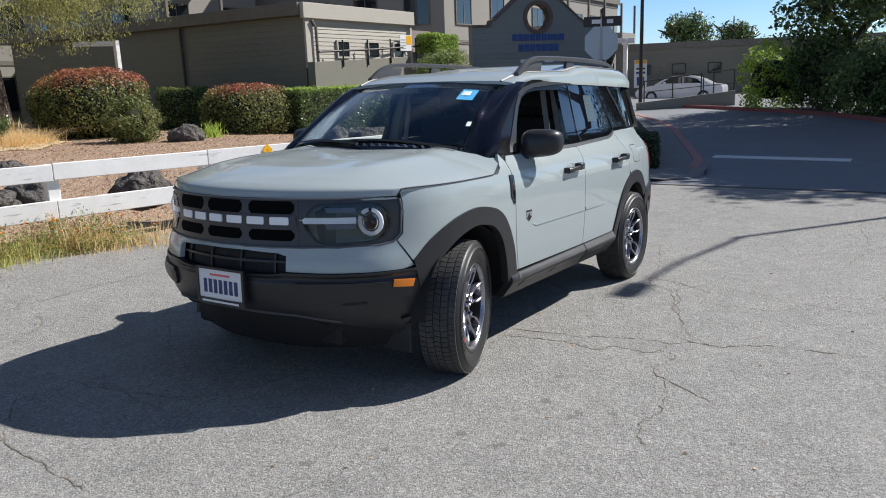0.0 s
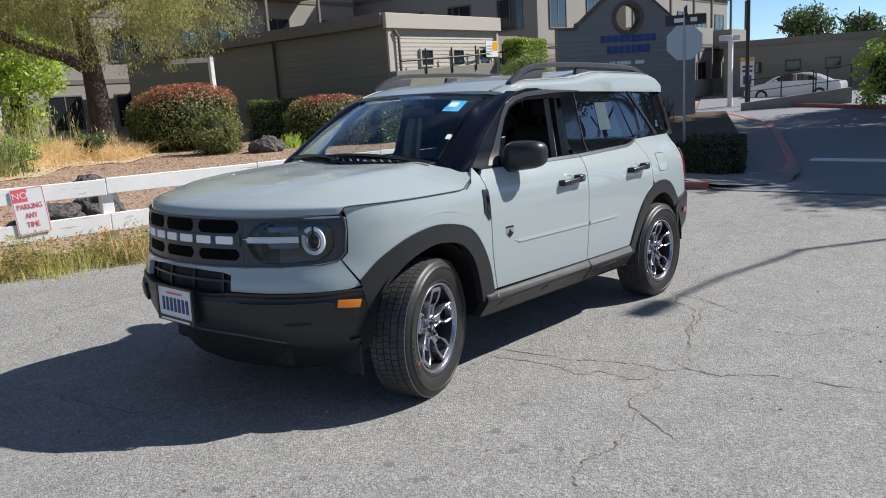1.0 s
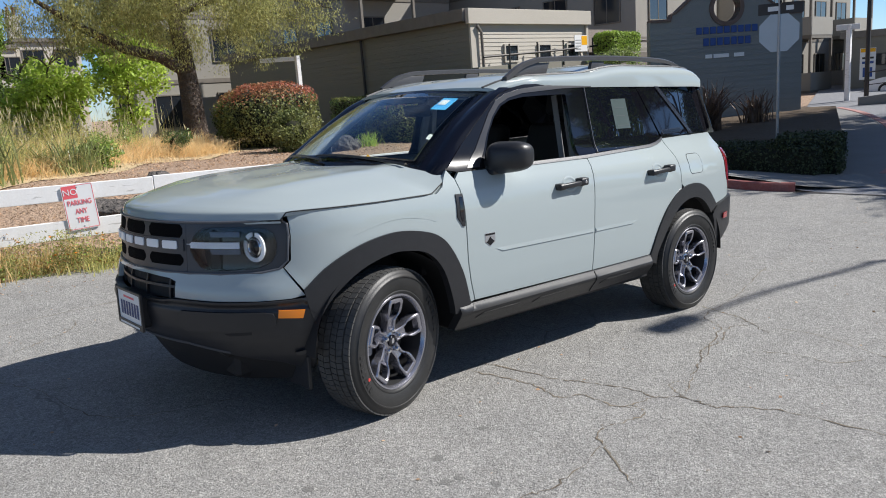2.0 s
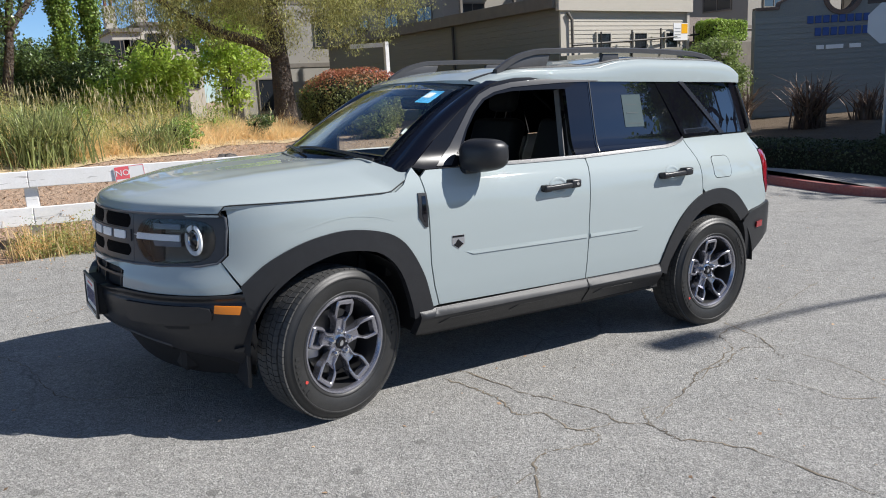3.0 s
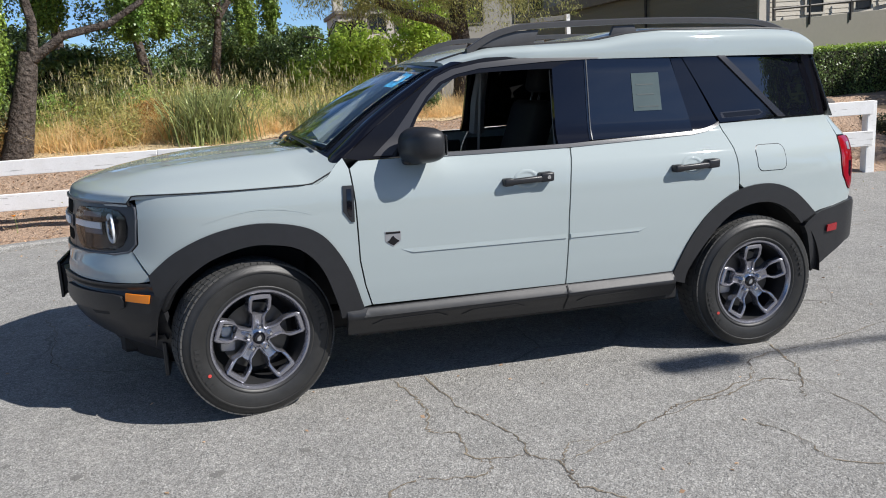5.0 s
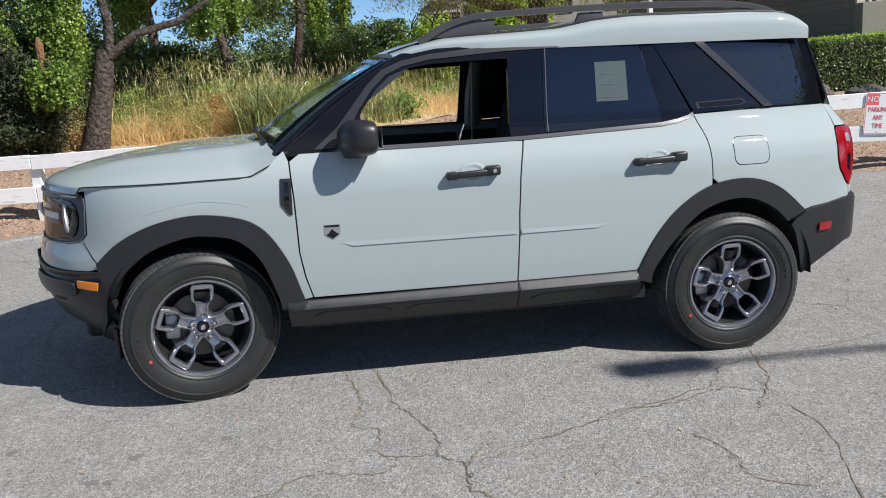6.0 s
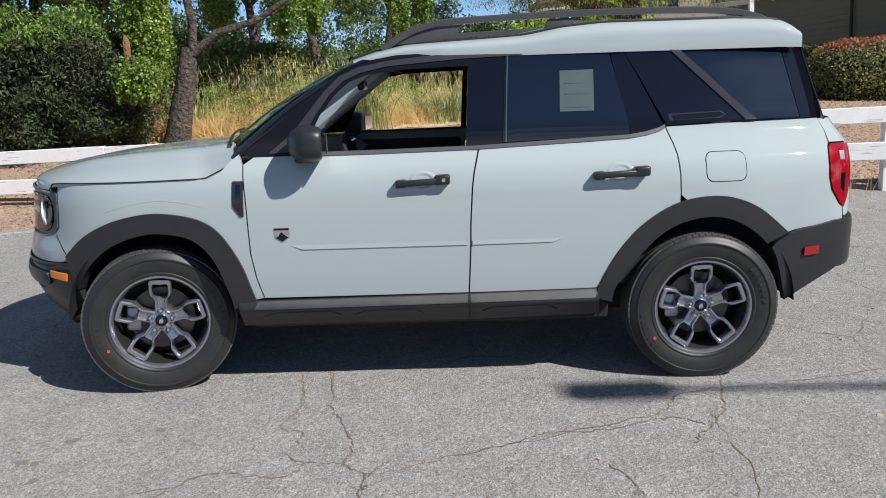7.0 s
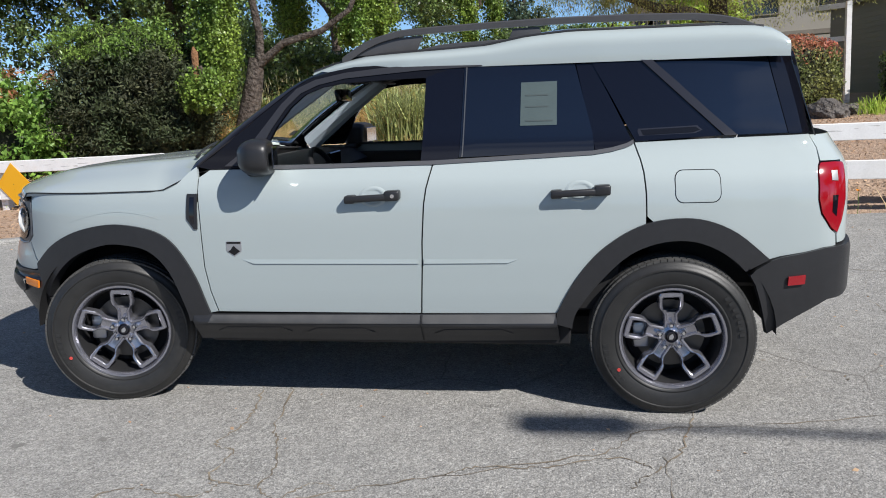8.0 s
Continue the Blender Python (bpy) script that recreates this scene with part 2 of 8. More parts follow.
SIDING_SHADED = mat("siding_sage", (0.215, 0.203, 0.168), 0.85, vary=((0.8, 0.4, (0.185, 0.176, 0.147)), (9, 0.3, (0.24, 0.226, 0.188))), bump=((50, 0.25),), obj=0.03)
TRIM_DARK = mat("trim_dark", (0.19, 0.17, 0.145), 0.8, vary=((4, 0.4, (0.11, 0.1, 0.085)),))
SIGN_WALL = mat("sign_siding", (0.235, 0.245, 0.235), 0.85, vary=((1.2, 0.5, (0.20, 0.21, 0.20)), (20, 0.3, (0.26, 0.27, 0.255))), bump=((40, 0.25),), obj=0.04)
SIGN_BROWN = mat("sign_brown", (0.17, 0.125, 0.105), 0.85, vary=((8, 0.6, (0.11, 0.075, 0.06)),), bump=((40, 0.3),))
SIGN_BLUE = mat("sign_blue", (0.035, 0.085, 0.28), 0.6)
ROOF = mat("roof_shingle", (0.16, 0.13, 0.11), 0.9, vary=((3, 0.5, (0.2, 0.17, 0.15)),), bump=((30, 0.5),))
WINDOW_DARK = mat("window_glass", (0.02, 0.024, 0.03), 0.05, coat=0.6)
METAL_GREY = mat("galvanised", (0.42, 0.43, 0.44), 0.5, 0.6, vary=((20, 0.4, (0.36, 0.37, 0.38)),))
METAL_DARK = mat("dark_metal", (0.05, 0.045, 0.042), 0.55, 0.3)
WHITE_PAINT = mat("white_car_paint", (0.87, 0.88, 0.9), 0.3, coat=0.8)
STREET_SIGN = mat("street_sign_brown", (0.035, 0.03, 0.028), 0.5)
ROCK = mat("rock", (0.12, 0.108, 0.10), 0.95, vary=((4, 0.8, (0.2, 0.178, 0.162)), (20, 0.7, (0.055, 0.05, 0.047))), bump=((9, 1.0), (40, 0.6)))
BARK = mat("bark", (0.10, 0.075, 0.06), 0.95, vary=((6, 0.7, (0.17, 0.14, 0.12)), (30, 0.6, (0.05, 0.038, 0.03))), bump=((14, 1.0), (50, 0.6)))
BARK_OAK = mat("bark_oak", (0.085, 0.066, 0.054), 0.95, vary=((5, 0.8, (0.17, 0.14, 0.118)), (22, 0.9, (0.032, 0.025, 0.021))), bump=((16, 1.0), (60, 0.6)))


def leaf(name, base, second, rough=0.55, island=0.35, through_light=0.35):
    """Thin leaves: a principled surface with some light coming through."""
    m = mat(name, base, rough, vary=((1.3, 0.8, second),), island=island, spec=0.5)
    nt = m.node_tree
    b = nt.nodes["Principled BSDF"]
    t = nt.nodes.new("ShaderNodeBsdfTranslucent")
    mix = nt.nodes.new("ShaderNodeMixShader")
    src = b.inputs["Base Color"].links[0].from_socket
    g = nt.nodes.new("ShaderNodeGamma")
    g.inputs["Gamma"].default_value = 0.8
    nt.links.new(src, g.inputs["Color"])
    nt.links.new(g.outputs[0], t.inputs["Color"])
    mix.inputs[0].default_value = through_light
    nt.links.new(b.outputs[0], mix.inputs[1])
    nt.links.new(t.outputs[0], mix.inputs[2])
    nt.links.new(mix.outputs[0], nt.nodes["Material Output"].inputs["Surface"])
    return m


LEAF_DARK = leaf("leaf_dark", (0.07, 0.11, 0.034), (0.175, 0.25, 0.07), rough=0.36, island=0.7, through_light=0.18)
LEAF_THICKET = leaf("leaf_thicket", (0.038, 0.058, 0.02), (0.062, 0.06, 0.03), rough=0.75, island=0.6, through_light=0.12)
LEAF_LOW = leaf("leaf_low_hedge", (0.04, 0.055, 0.022), (0.085, 0.10, 0.04), rough=0.5, island=0.6, through_light=0.15)
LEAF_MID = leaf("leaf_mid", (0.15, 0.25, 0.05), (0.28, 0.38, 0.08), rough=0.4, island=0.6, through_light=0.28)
LEAF_BRIGHT = leaf("leaf_bright", (0.33, 0.47, 0.06), (0.46, 0.57, 0.09), through_light=0.45)
LEAF_HEDGE = leaf("leaf_hedge", (0.24, 0.37, 0.05), (0.34, 0.45, 0.07))
LEAF_RED = leaf("leaf_red", (0.40, 0.11, 0.07), (0.24, 0.20, 0.065), island=0.5)
LEAF_PHOTINIA = leaf("leaf_photinia", (0.12, 0.155, 0.045), (0.26, 0.25, 0.08), island=0.7)
LEAF_PHOTINIA_GREEN = leaf("leaf_photinia_green", (0.12, 0.24, 0.045), (0.23, 0.36, 0.07), rough=0.35, island=0.6)
LEAF_OLIVE = leaf("leaf_olive", (0.27, 0.28, 0.085), (0.46, 0.43, 0.16), island=0.5, through_light=0.5)
LEAF_IVY = leaf("leaf_ivy", (0.095, 0.17, 0.03), (0.25, 0.34, 0.06), rough=0.4, island=0.65, through_light=0.25)
GRASS_DRY = leaf("grass_dry", (0.84, 0.62, 0.33), (0.76, 0.56, 0.26), rough=0.7, island=0.25, through_light=0.5)
GRASS_GREEN = leaf("grass_green", (0.56, 0.56, 0.19), (0.82, 0.70, 0.32), rough=0.7, island=0.25, through_light=0.5)
YUCCA_GREEN = leaf("yucca_green", (0.19, 0.24, 0.085), (0.46, 0.49, 0.20), rough=0.35, island=0.6)
FLAX_RED = leaf("flax_bronze", (0.10, 0.062, 0.045), (0.19, 0.13, 0.09), rough=0.5)
POPPY = mat("poppy_orange", (0.75, 0.25, 0.01), 0.6)
DIRT_LEAF = leaf("dead_leaf", (0.38, 0.235, 0.145), (0.54, 0.385, 0.245), rough=0.9, island=0.7)
LEAF_RUST = leaf("leaf_rust", (0.42, 0.22, 0.07), (0.50, 0.34, 0.13), rough=0.8, island=0.5)


# ---- building tools ----
def mesh_from(name, verts, faces, material, smooth=False, normals=None):
    me = bpy.data.meshes.new(name)
    me.from_pydata([tuple(v) for v in verts], [], [tuple(f) for f in faces])
    me.materials.append(material)
    if smooth:
        me.polygons.foreach_set("use_smooth", [True] * len(me.polygons))
    me.update()
    if normals is not None:
        me.normals_split_custom_set_from_vertices([tuple(n) for n in normals])
    return me


def put(name, me, parent=None, label="", m=None):
    ob = new(name, me)
    if parent is not None:
        ob.parent = parent
    if m is not None:
        ob.matrix_basis = m
    if label:
        ob["label"] = label
    return ob


def part(name, bm, material, parent=None, label="", smooth=False, angle=35, m=None):
    """Links a bmesh as one mesh object under a thing or a part."""
    me = bpy.data.meshes.new(name)
    bmesh.ops.recalc_face_normals(bm, faces=bm.faces)
    bm.to_mesh(me)
    bm.free()
    me.materials.append(material)
    if smooth:
        me.polygons.foreach_set("use_smooth", [True] * len(me.polygons))
        me.set_sharp_from_angle(angle=radians(angle))
    return put(name, me, parent, label, m)


def empty(name, m=None):
    ob = new(name)
    if m is not None:
        ob.matrix_basis = m
    return ob


def add_box(bm, lo, hi, m=None, bevel=0.0, seg=1):
    size = [b - a for a, b in zip(lo, hi)]
    mid = [(a + b) / 2 for a, b in zip(lo, hi)]
    t = Matrix.Translation(mid) @ Matrix.Diagonal((*size, 1))
    if m is not None:
        t = m @ t
    r = bmesh.ops.create_cube(bm, size=1, matrix=t)
    if bevel:
        vs = set(r["verts"])
        es = [e for e in bm.edges if e.verts[0] in vs and e.verts[1] in vs]
        bmesh.ops.bevel(bm, geom=es, offset=bevel, segments=seg, affect="EDGES", profile=0.5)
    return bm


def box(lo, hi, m=None, bevel=0.0, seg=1):
    return add_box(bmesh.new(), lo, hi, m, bevel, seg)


def add_tube(bm, pts, radii, seg=10, caps=True):
    """A tube along points; radii may be one number or one for each point."""
    pts = [Vector(p) for p in pts]
    if not hasattr(radii, "__len__"):
        radii = [radii] * len(pts)
    rings = []
    ref = Vector((0.31, 0.17, 0.93)).normalized()
    for k, p in enumerate(pts):
        d = (pts[min(k + 1, len(pts) - 1)] - pts[max(k - 1, 0)]).normalized()
        a = d.cross(ref)
        if a.length < 0.05:
            a = d.cross(Vector((1, 0, 0)))
        a.normalize()
        b = d.cross(a).normalized()
        rings.append([bm.verts.new(p + radii[k] * (math.cos(q) * a + math.sin(q) * b)) for q in (2 * math.pi * j / seg for j in range(seg))])
    for r0, r1 in zip(rings, rings[1:]):
        for j in range(seg):
            bm.faces.new((r0[j], r0[(j + 1) % seg], r1[(j + 1) % seg], r1[j]))
    if caps:
        bm.faces.new(rings[0][::-1])
        bm.faces.new(rings[-1])
    return bm


def tube(pts, radii, seg=10, caps=True):
    return add_tube(bmesh.new(), pts, radii, seg, caps)


def prism(poly, depth, m=None, bevel=0.0):
    """A flat outline in x, y, raised along z by depth."""
    bm = bmesh.new()
    vs = [bm.verts.new((x, y, 0)) for x, y in poly]
    f = bm.faces.new(vs)
    r = bmesh.ops.extrude_face_region(bm, geom=[f])
    bmesh.ops.translate(bm, verts=[g for g in r["geom"] if isinstance(g, bmesh.types.BMVert)], vec=(0, 0, depth))
    if bevel:
        top = [e for e in bm.edges if all(abs(v.co.z - depth) < 1e-6 for v in e.verts)]
        bmesh.ops.bevel(bm, geom=top, offset=bevel, segments=2, affect="EDGES", profile=0.5)
    if m is not None:
        bmesh.ops.transform(bm, matrix=m, verts=bm.verts)
    return bm


def inside(poly, x, y):
    hit, j = False, len(poly) - 1
    for i in range(len(poly)):
        xi, yi = poly[i]
        xj, yj = poly[j]
        if (yi > y) != (yj > y) and x < (xj - xi) * (y - yi) / (yj - yi) + xi:
            hit = not hit
        j = i
    return hit


def edge_distance(poly, x, y):
    best = 9.0
    for (x0, y0), (x1, y1) in zip(poly, poly[1:] + poly[:1]):
        dx, dy = x1 - x0, y1 - y0
        q = max(0, min(1, ((x - x0) * dx + (y - y0) * dy) / max(dx * dx + dy * dy, 1e-12)))
        best = min(best, math.hypot(x - x0 - q * dx, y - y0 - q * dy))
    return best


def dense(poly, step):
    out = []
    for (x0, y0), (x1, y1) in zip(poly, poly[1:] + poly[:1]):
        n = max(1, int(math.hypot(x1 - x0, y1 - y0) / step + 0.5))
        out += [(x0 + (x1 - x0) * k / n, y0 + (y1 - y0) * k / n) for k in range(n)]
    return out


def curve2(pts, n=6):
    """A smooth open line through points in two dimensions."""
    p = [pts[0], *pts, pts[-1]]
    out = []
    for a, b, c, d in zip(p, p[1:], p[2:], p[3:]):
        for k in range(n):
            t = k / n
            out.append(tuple(0.5 * (2 * b[i] + (c[i] - a[i]) * t + (2 * a[i] - 5 * b[i] + 4 * c[i] - d[i]) * t * t + (3 * b[i] - a[i] - 3 * c[i] + d[i]) * t ** 3) for i in range(2)))
    return out + [tuple(pts[-1])]


from mathutils.geometry import delaunay_2d_cdt


def skin(poly, surf, step=0.05, thick=0.02, roll=0.006, mirror=False):
    """A curved sheet: the outline poly in the (u, v) of surf(u, v, lift), with rolled edges and a thickness. Gives verts, faces, normals."""
    edge = dense(poly, step)
    n = len(edge)
    xs, ys = [p[0] for p in edge], [p[1] for p in edge]
    area = sum(x0 * y1 - x1 * y0 for (x0, y0), (x1, y1) in zip(edge, edge[1:] + edge[:1]))
    sgn = 1 if area > 0 else -1
    ring = []
    inset = roll * 1.8
    for k in range(n):
        (ax, ay), (bx, by), (cx, cy) = edge[k - 1], edge[k], edge[(k + 1) % n]
        nx, ny = -(cy - ay) * sgn, (cx - ax) * sgn
        q = math.hypot(nx, ny) or 1
        ring.append((bx + nx / q * inset, by + ny / q * inset))
    pts = list(edge)
    flat = [True] * n
    for x, y in ring:
        if inside(edge, x, y) and edge_distance(edge, x, y) > inset * 0.7:
            pts.append((x, y))
            flat.append(False)
    x = min(xs) + step * 0.37
    while x < max(xs):
        y = min(ys) + step * 0.41
        while y < max(ys):
            if inside(edge, x, y) and edge_distance(edge, x, y) > max(step * 0.45, inset * 1.6):
                pts.append((x, y))
                flat.append(False)
            y += step
        x += step
    r = delaunay_2d_cdt([Vector(p) for p in pts], [(k, (k + 1) % n) for k in range(n)], [list(range(n))], 1, 1e-6)
    co, tris = r[0], r[2]
    orig = r[3]
    border = {k for k in range(len(co)) if any(o < n for o in orig[k])}
    sy = -1 if mirror else 1
    verts, norms, faces = [], [], []
    h = 0.004

    def at(u, v, lift):
        p = surf(u, v, lift)
        return Vector((p[0], p[1] * sy, p[2]))

    def normal(u, v):
        a = at(u + h, v, 0) - at(u - h, v, 0)
        b = at(u, v + h, 0) - at(u, v - h, 0)
        c = a.cross(b)
        o = at(u, v, 0.01) - at(u, v, 0)
        return c.normalized() * (1 if c.dot(o) > 0 else -1)

    nr = []
    for k, p in enumerate(co):
        verts.append(at(p.x, p.y, -roll * 0.6 if k in border else 0.0))
        nr.append(normal(p.x, p.y))
    norms = list(nr)
    for f in tris:
        a, b, c = (verts[k] for k in f)
        g = (b - a).cross(c - a)
        faces.append(tuple(f) if g.dot(nr[f[0]]) > 0 else tuple(reversed(f)))
    count = {}
    for f in faces:
        for a, b in zip(f, f[1:] + f[:1]):
            count[(a, b)] = 1
    for a, b in [e for e in count if (e[1], e[0]) not in count]:
        base = len(verts)
        pa, pb = co[a], co[b]
        w = (verts[b] - verts[a]).cross(nr[a])
        w.normalize()
        verts += [verts[a], verts[b], at(pb.x, pb.y, -thick), at(pa.x, pa.y, -thick)]
        norms += [w] * 4
        faces.append((base + 3, base + 2, base + 1, base))
    return verts, faces, norms


def sheet(name, poly, surf, material, parent, label="", step=0.05, thick=0.02, roll=0.006, mirror=False):
    v, f, nn = skin(poly, surf, step, thick, roll, mirror)
    return put(name, mesh_from(name, v, f, material, True, nn), parent, label)


def grid(fn, us, vs, flip=False):
    """A grid of fn(u, v): verts and quads."""
    verts = [fn(u, v) for u in us for v in vs]
    k = len(vs)
    faces = [(i * k + j, (i + 1) * k + j, (i + 1) * k + j + 1, i * k + j + 1) for i in range(len(us) - 1) for j in range(k - 1)]
    return verts, [tuple(reversed(f)) for f in faces] if flip else faces


def lathe(profile, seg, axis="y", close=False):
    """Turns a profile of (radius, along) about the y axis."""
    bm = bmesh.new()
    rings = []
    for k in range(seg):
        a = 2 * math.pi * k / seg
        rings.append([bm.verts.new((r * math.cos(a), y, r * math.sin(a))) for r, y in profile])
    m = len(profile)
    for k in range(seg):
        r0, r1 = rings[k], rings[(k + 1) % seg]
        for j in range(m if close else m - 1):
            bm.faces.new((r0[j], r0[(j + 1) % m], r1[(j + 1) % m], r1[j]))
    return bm


def span(a, b, n):
    return [a + (b - a) * k / (n - 1) for k in range(n)]


# ---- ground, road, kerbs ----
def smooth01(a, b, x):
    q = max(0.0, min(1.0, (x - a) / (b - a)))
    return q * q * (3 - 2 * q)


def fence_y(x):
    return 4.37 - 0.165 * x


def unfitted_z(x, y):
    """The driveway's height before the scaling about the camera."""
    z = -0.0419 * max(-40, min(x, 11.5)) + 0.03 * max(0.0, min(x - 11.5, 40))
    return z + 0.242 * smooth01(1.2, 4.0, y) * (1 - smooth01(8, 12, x))


# buildings and driveway, placed from pixels, scaled about a camera position to fit the view
VIEW_K, VIEW_C = 0.915, Vector((-2.3, -4.0, 1.53))
VIEW_FIT = Matrix.Translation(VIEW_C) @ Matrix.Scale(VIEW_K, 4) @ Matrix.Translation(-VIEW_C)


def fitted_z(x, y):
    """The driveway's height at a place of the scene."""
    p = VIEW_C.xy + (Vector((x, y)) - VIEW_C.xy) / VIEW_K
    return VIEW_C.z + VIEW_K * (unfitted_z(p.x, p.y) - VIEW_C.z)


def road_z(x, y):
    """The height of the paved ground: down along the car, flatter before the driveway."""
    q = max(-40, x)
    z = -0.0419 * min(q, 3) - 0.0187 * max(0, min(q, 8.25) - 3)
    lift = 0.05 + 0.022 * max(0, min(x, 6))
    return z + lift * smooth01(1.2, 4.0, y) * (1 - smooth01(7, 9.5, x))


def bank_z(x, y):
    """The height of the planted bank beyond the fence: steep at first, then nearly level."""
    xx = min(x, 8.2)
    fy = fence_y(xx)
    d = max(0, y - fy - 0.1)
    bumps = 0.05 * noise.noise(Vector((x * 0.5, y * 0.5, 3))) + 0.025 * noise.noise(Vector((x * 1.9, y * 1.9, 7)))
    rise = (0.62 + 0.16 * (1 - smooth01(-2, 5, x))) * (1 - math.exp(-d / 2.4)) + 0.011 * min(d, 14)
    return road_z(xx, min(y, fy)) + rise + bumps * smooth01(0.1, 1.2, d) + 0.012


def ground_z(x, y):
    if x > 8.2:
        lim = 1.9 + 0.62 * max(0, x - 10.8)
        low = fitted_z(x, y) - 0.05
        top = max(bank_z(x, y), low)
        bed = low + 0.35 + 5.0 * smooth01(8.6, 10.5, y) + 5.0 * (1 - smooth01(9.4, 10.6, x))
        return low + smooth01(lim, lim + 2.3, y) * max(smooth01(9.4, 10.0, x), smooth01(6.0, 7.2, y)) * (min(top, bed) - low)
    if y > fence_y(x) - 0.4:
        return bank_z(x, y)
    return road_z(x, y) - 0.02


def sheet_ground():
    def axis(lo, hi, near, step):
        out = [lo]
        while out[-1] < hi:
            q = out[-1]
            out.append(q + (step if -near < q < near else min(60, max(step, 0.14 * (abs(q) - near + step)))))
        return out
    xs, ys = axis(-700, 700, 22, 0.5), axis(-700, 700, 24, 0.5)
    v, f = grid(lambda x, y: (x, y, ground_z(x, y) - (0.06 if y < fence_y(min(x, 9)) else 0)), xs, ys)
    ob = put("ground", mesh_from("ground", v, f, MULCH, True))
    tagged(ob, "bare brown soil and bark mulch ground", "ground", kind="structure")


sheet_ground()


def edge_y(x):
    """Where the paving meets the mulch."""
    if x > 0:
        return 4.58 - 0.14 * x
    return 4.58 + 0.05 * x - 0.055 * x * x if x > -7 else 1.53


def strip(name, xs, lo, hi, n, zf, material, label, category, lift=0.0, kind="structure", m=None):
    """A paved sheet between two lines over x."""
    v, f = grid(lambda x, q: (x, lo(x) + (hi(x) - lo(x)) * q, zf(x, lo(x) + (hi(x) - lo(x)) * q) + lift), xs, [k / n for k in range(n + 1)])
    ob = put(name, mesh_from(name, v, f, material, True), None, "", m)
    return tagged(ob, label, category, kind=kind)


road = strip("road", span(-40, 7.9, 120), lambda x: -30, lambda x: edge_y(x) + 0.06 * noise.noise(Vector((x * 1.7, 0, 5))), 90, road_z, ASPHALT,
             "sun-bleached grey asphalt road with long cracks", "road", 0.004)
drive = strip("driveway_road", span(8.83, 75, 80), lambda x: -30, lambda x: 3.2 if x < 10 else 3.2 + 0.38 * (x - 10), 60, unfitted_z, DARK_ASPHALT,
              "dark asphalt driveway rising away from the road", "road", 0.004, m=VIEW_FIT)


def ribbon(name, pts, w0, h, zf, material, parent=None, label="", category="", base=-0.1, m=None):
    """A kerb-like bar of width w0 and height h that follows points over the ground."""
    line = [Vector((*p, 0)) for p in curve2(pts, 8)]
    bm = bmesh.new()
    rings = []
    for k, p in enumerate(line):
        d = (line[min(k + 1, len(line) - 1)] - line[max(k - 1, 0)]).normalized()
        n = Vector((-d.y, d.x, 0)) * w0 / 2
        z = zf(p.x, p.y)
        a, b = p + n, p - n
        c = n * (1 - 0.03 / w0)
        rings.append([bm.verts.new(v) for v in ((a.x, a.y, z + base), (a.x, a.y, z + h - 0.02), (p.x + c.x, p.y + c.y, z + h), (p.x - c.x, p.y - c.y, z + h), (b.x, b.y, z + h - 0.02), (b.x, b.y, z + base))])
    for a, b in zip(rings, rings[1:]):
        for j in range(5):
            bm.faces.new((a[j], a[j + 1], b[j + 1], b[j]))
    bm.faces.new(rings[0])
    bm.faces.new(rings[-1])
    ob = part(name, bm, material, parent, label, True, 30, m)
    if category:
        tagged(ob, label, category, kind="structure")
    return ob


ribbon("asphalt_lip", [(x, edge_y(x) - 0.03 + 0.03 * math.sin(x * 5)) for x in (-6.9, -6.2, -5.5, -4.8, -4.1, -3.4, -2.8)], 0.16, 0.055, road_z, ASPHALT, None, "broken raised asphalt edge beside the soil", "road edge", -0.05)
ribbon("kerb_red", [(7.95, 1.35), (7.75, 1.9), (7.55, 3.0), (7.35, 4.4), (7.2, 6.5)], 0.16, 0.13, road_z, RED_KERB, None, "worn red painted concrete kerb beside the walk", "kerb")
ribbon("kerb_pink", [(11.5, 1.38), (12.8, 1.62), (14.2, 2.10), (17.2, 3.2), (20.3, 4.4), (24.2, 6.5), (26.6, 8.2)], 0.24, 0.11, unfitted_z, PINK_KERB, None, "faded pink painted kerb curving up the driveway", "kerb", m=VIEW_FIT)
ribbon("kerb_far", [(30.6, 8.8), (30.2, 7.9), (29.0, 5.4), (27.6, 3.4), (25.9, 1.0), (23.5, -1.0), (21.9, -2.2), (18.5, -5.0), (14, -9.5)], 0.18, 0.14, unfitted_z, RED_KERB, None, "red painted kerb round the top of the driveway", "kerb", m=VIEW_FIT)
ribbon("gutter_seam", [(7.78, 1.3), (7.88, 0.6), (7.9, -0.9), (7.98, -2.6), (8.3, -6), (8.9, -12)], 0.10, 0.014, road_z, mat("seam_dark", (0.09, 0.085, 0.08), 0.95, vary=((8, 0.6, (0.14, 0.13, 0.12)),)), None, "dark broken seam between road and driveway", "road", -0.05)
ribbon("stop_line", [(14.0, 1.52), (13.93, 0.1), (13.86, -1.40)], 0.34, 0.03, unfitted_z, mat("line_white", (0.74, 0.74, 0.74), 0.8, vary=((9, 0.4, (0.55, 0.55, 0.55)),)), None, "worn white painted stop line", "road marking", -0.02, m=VIEW_FIT)


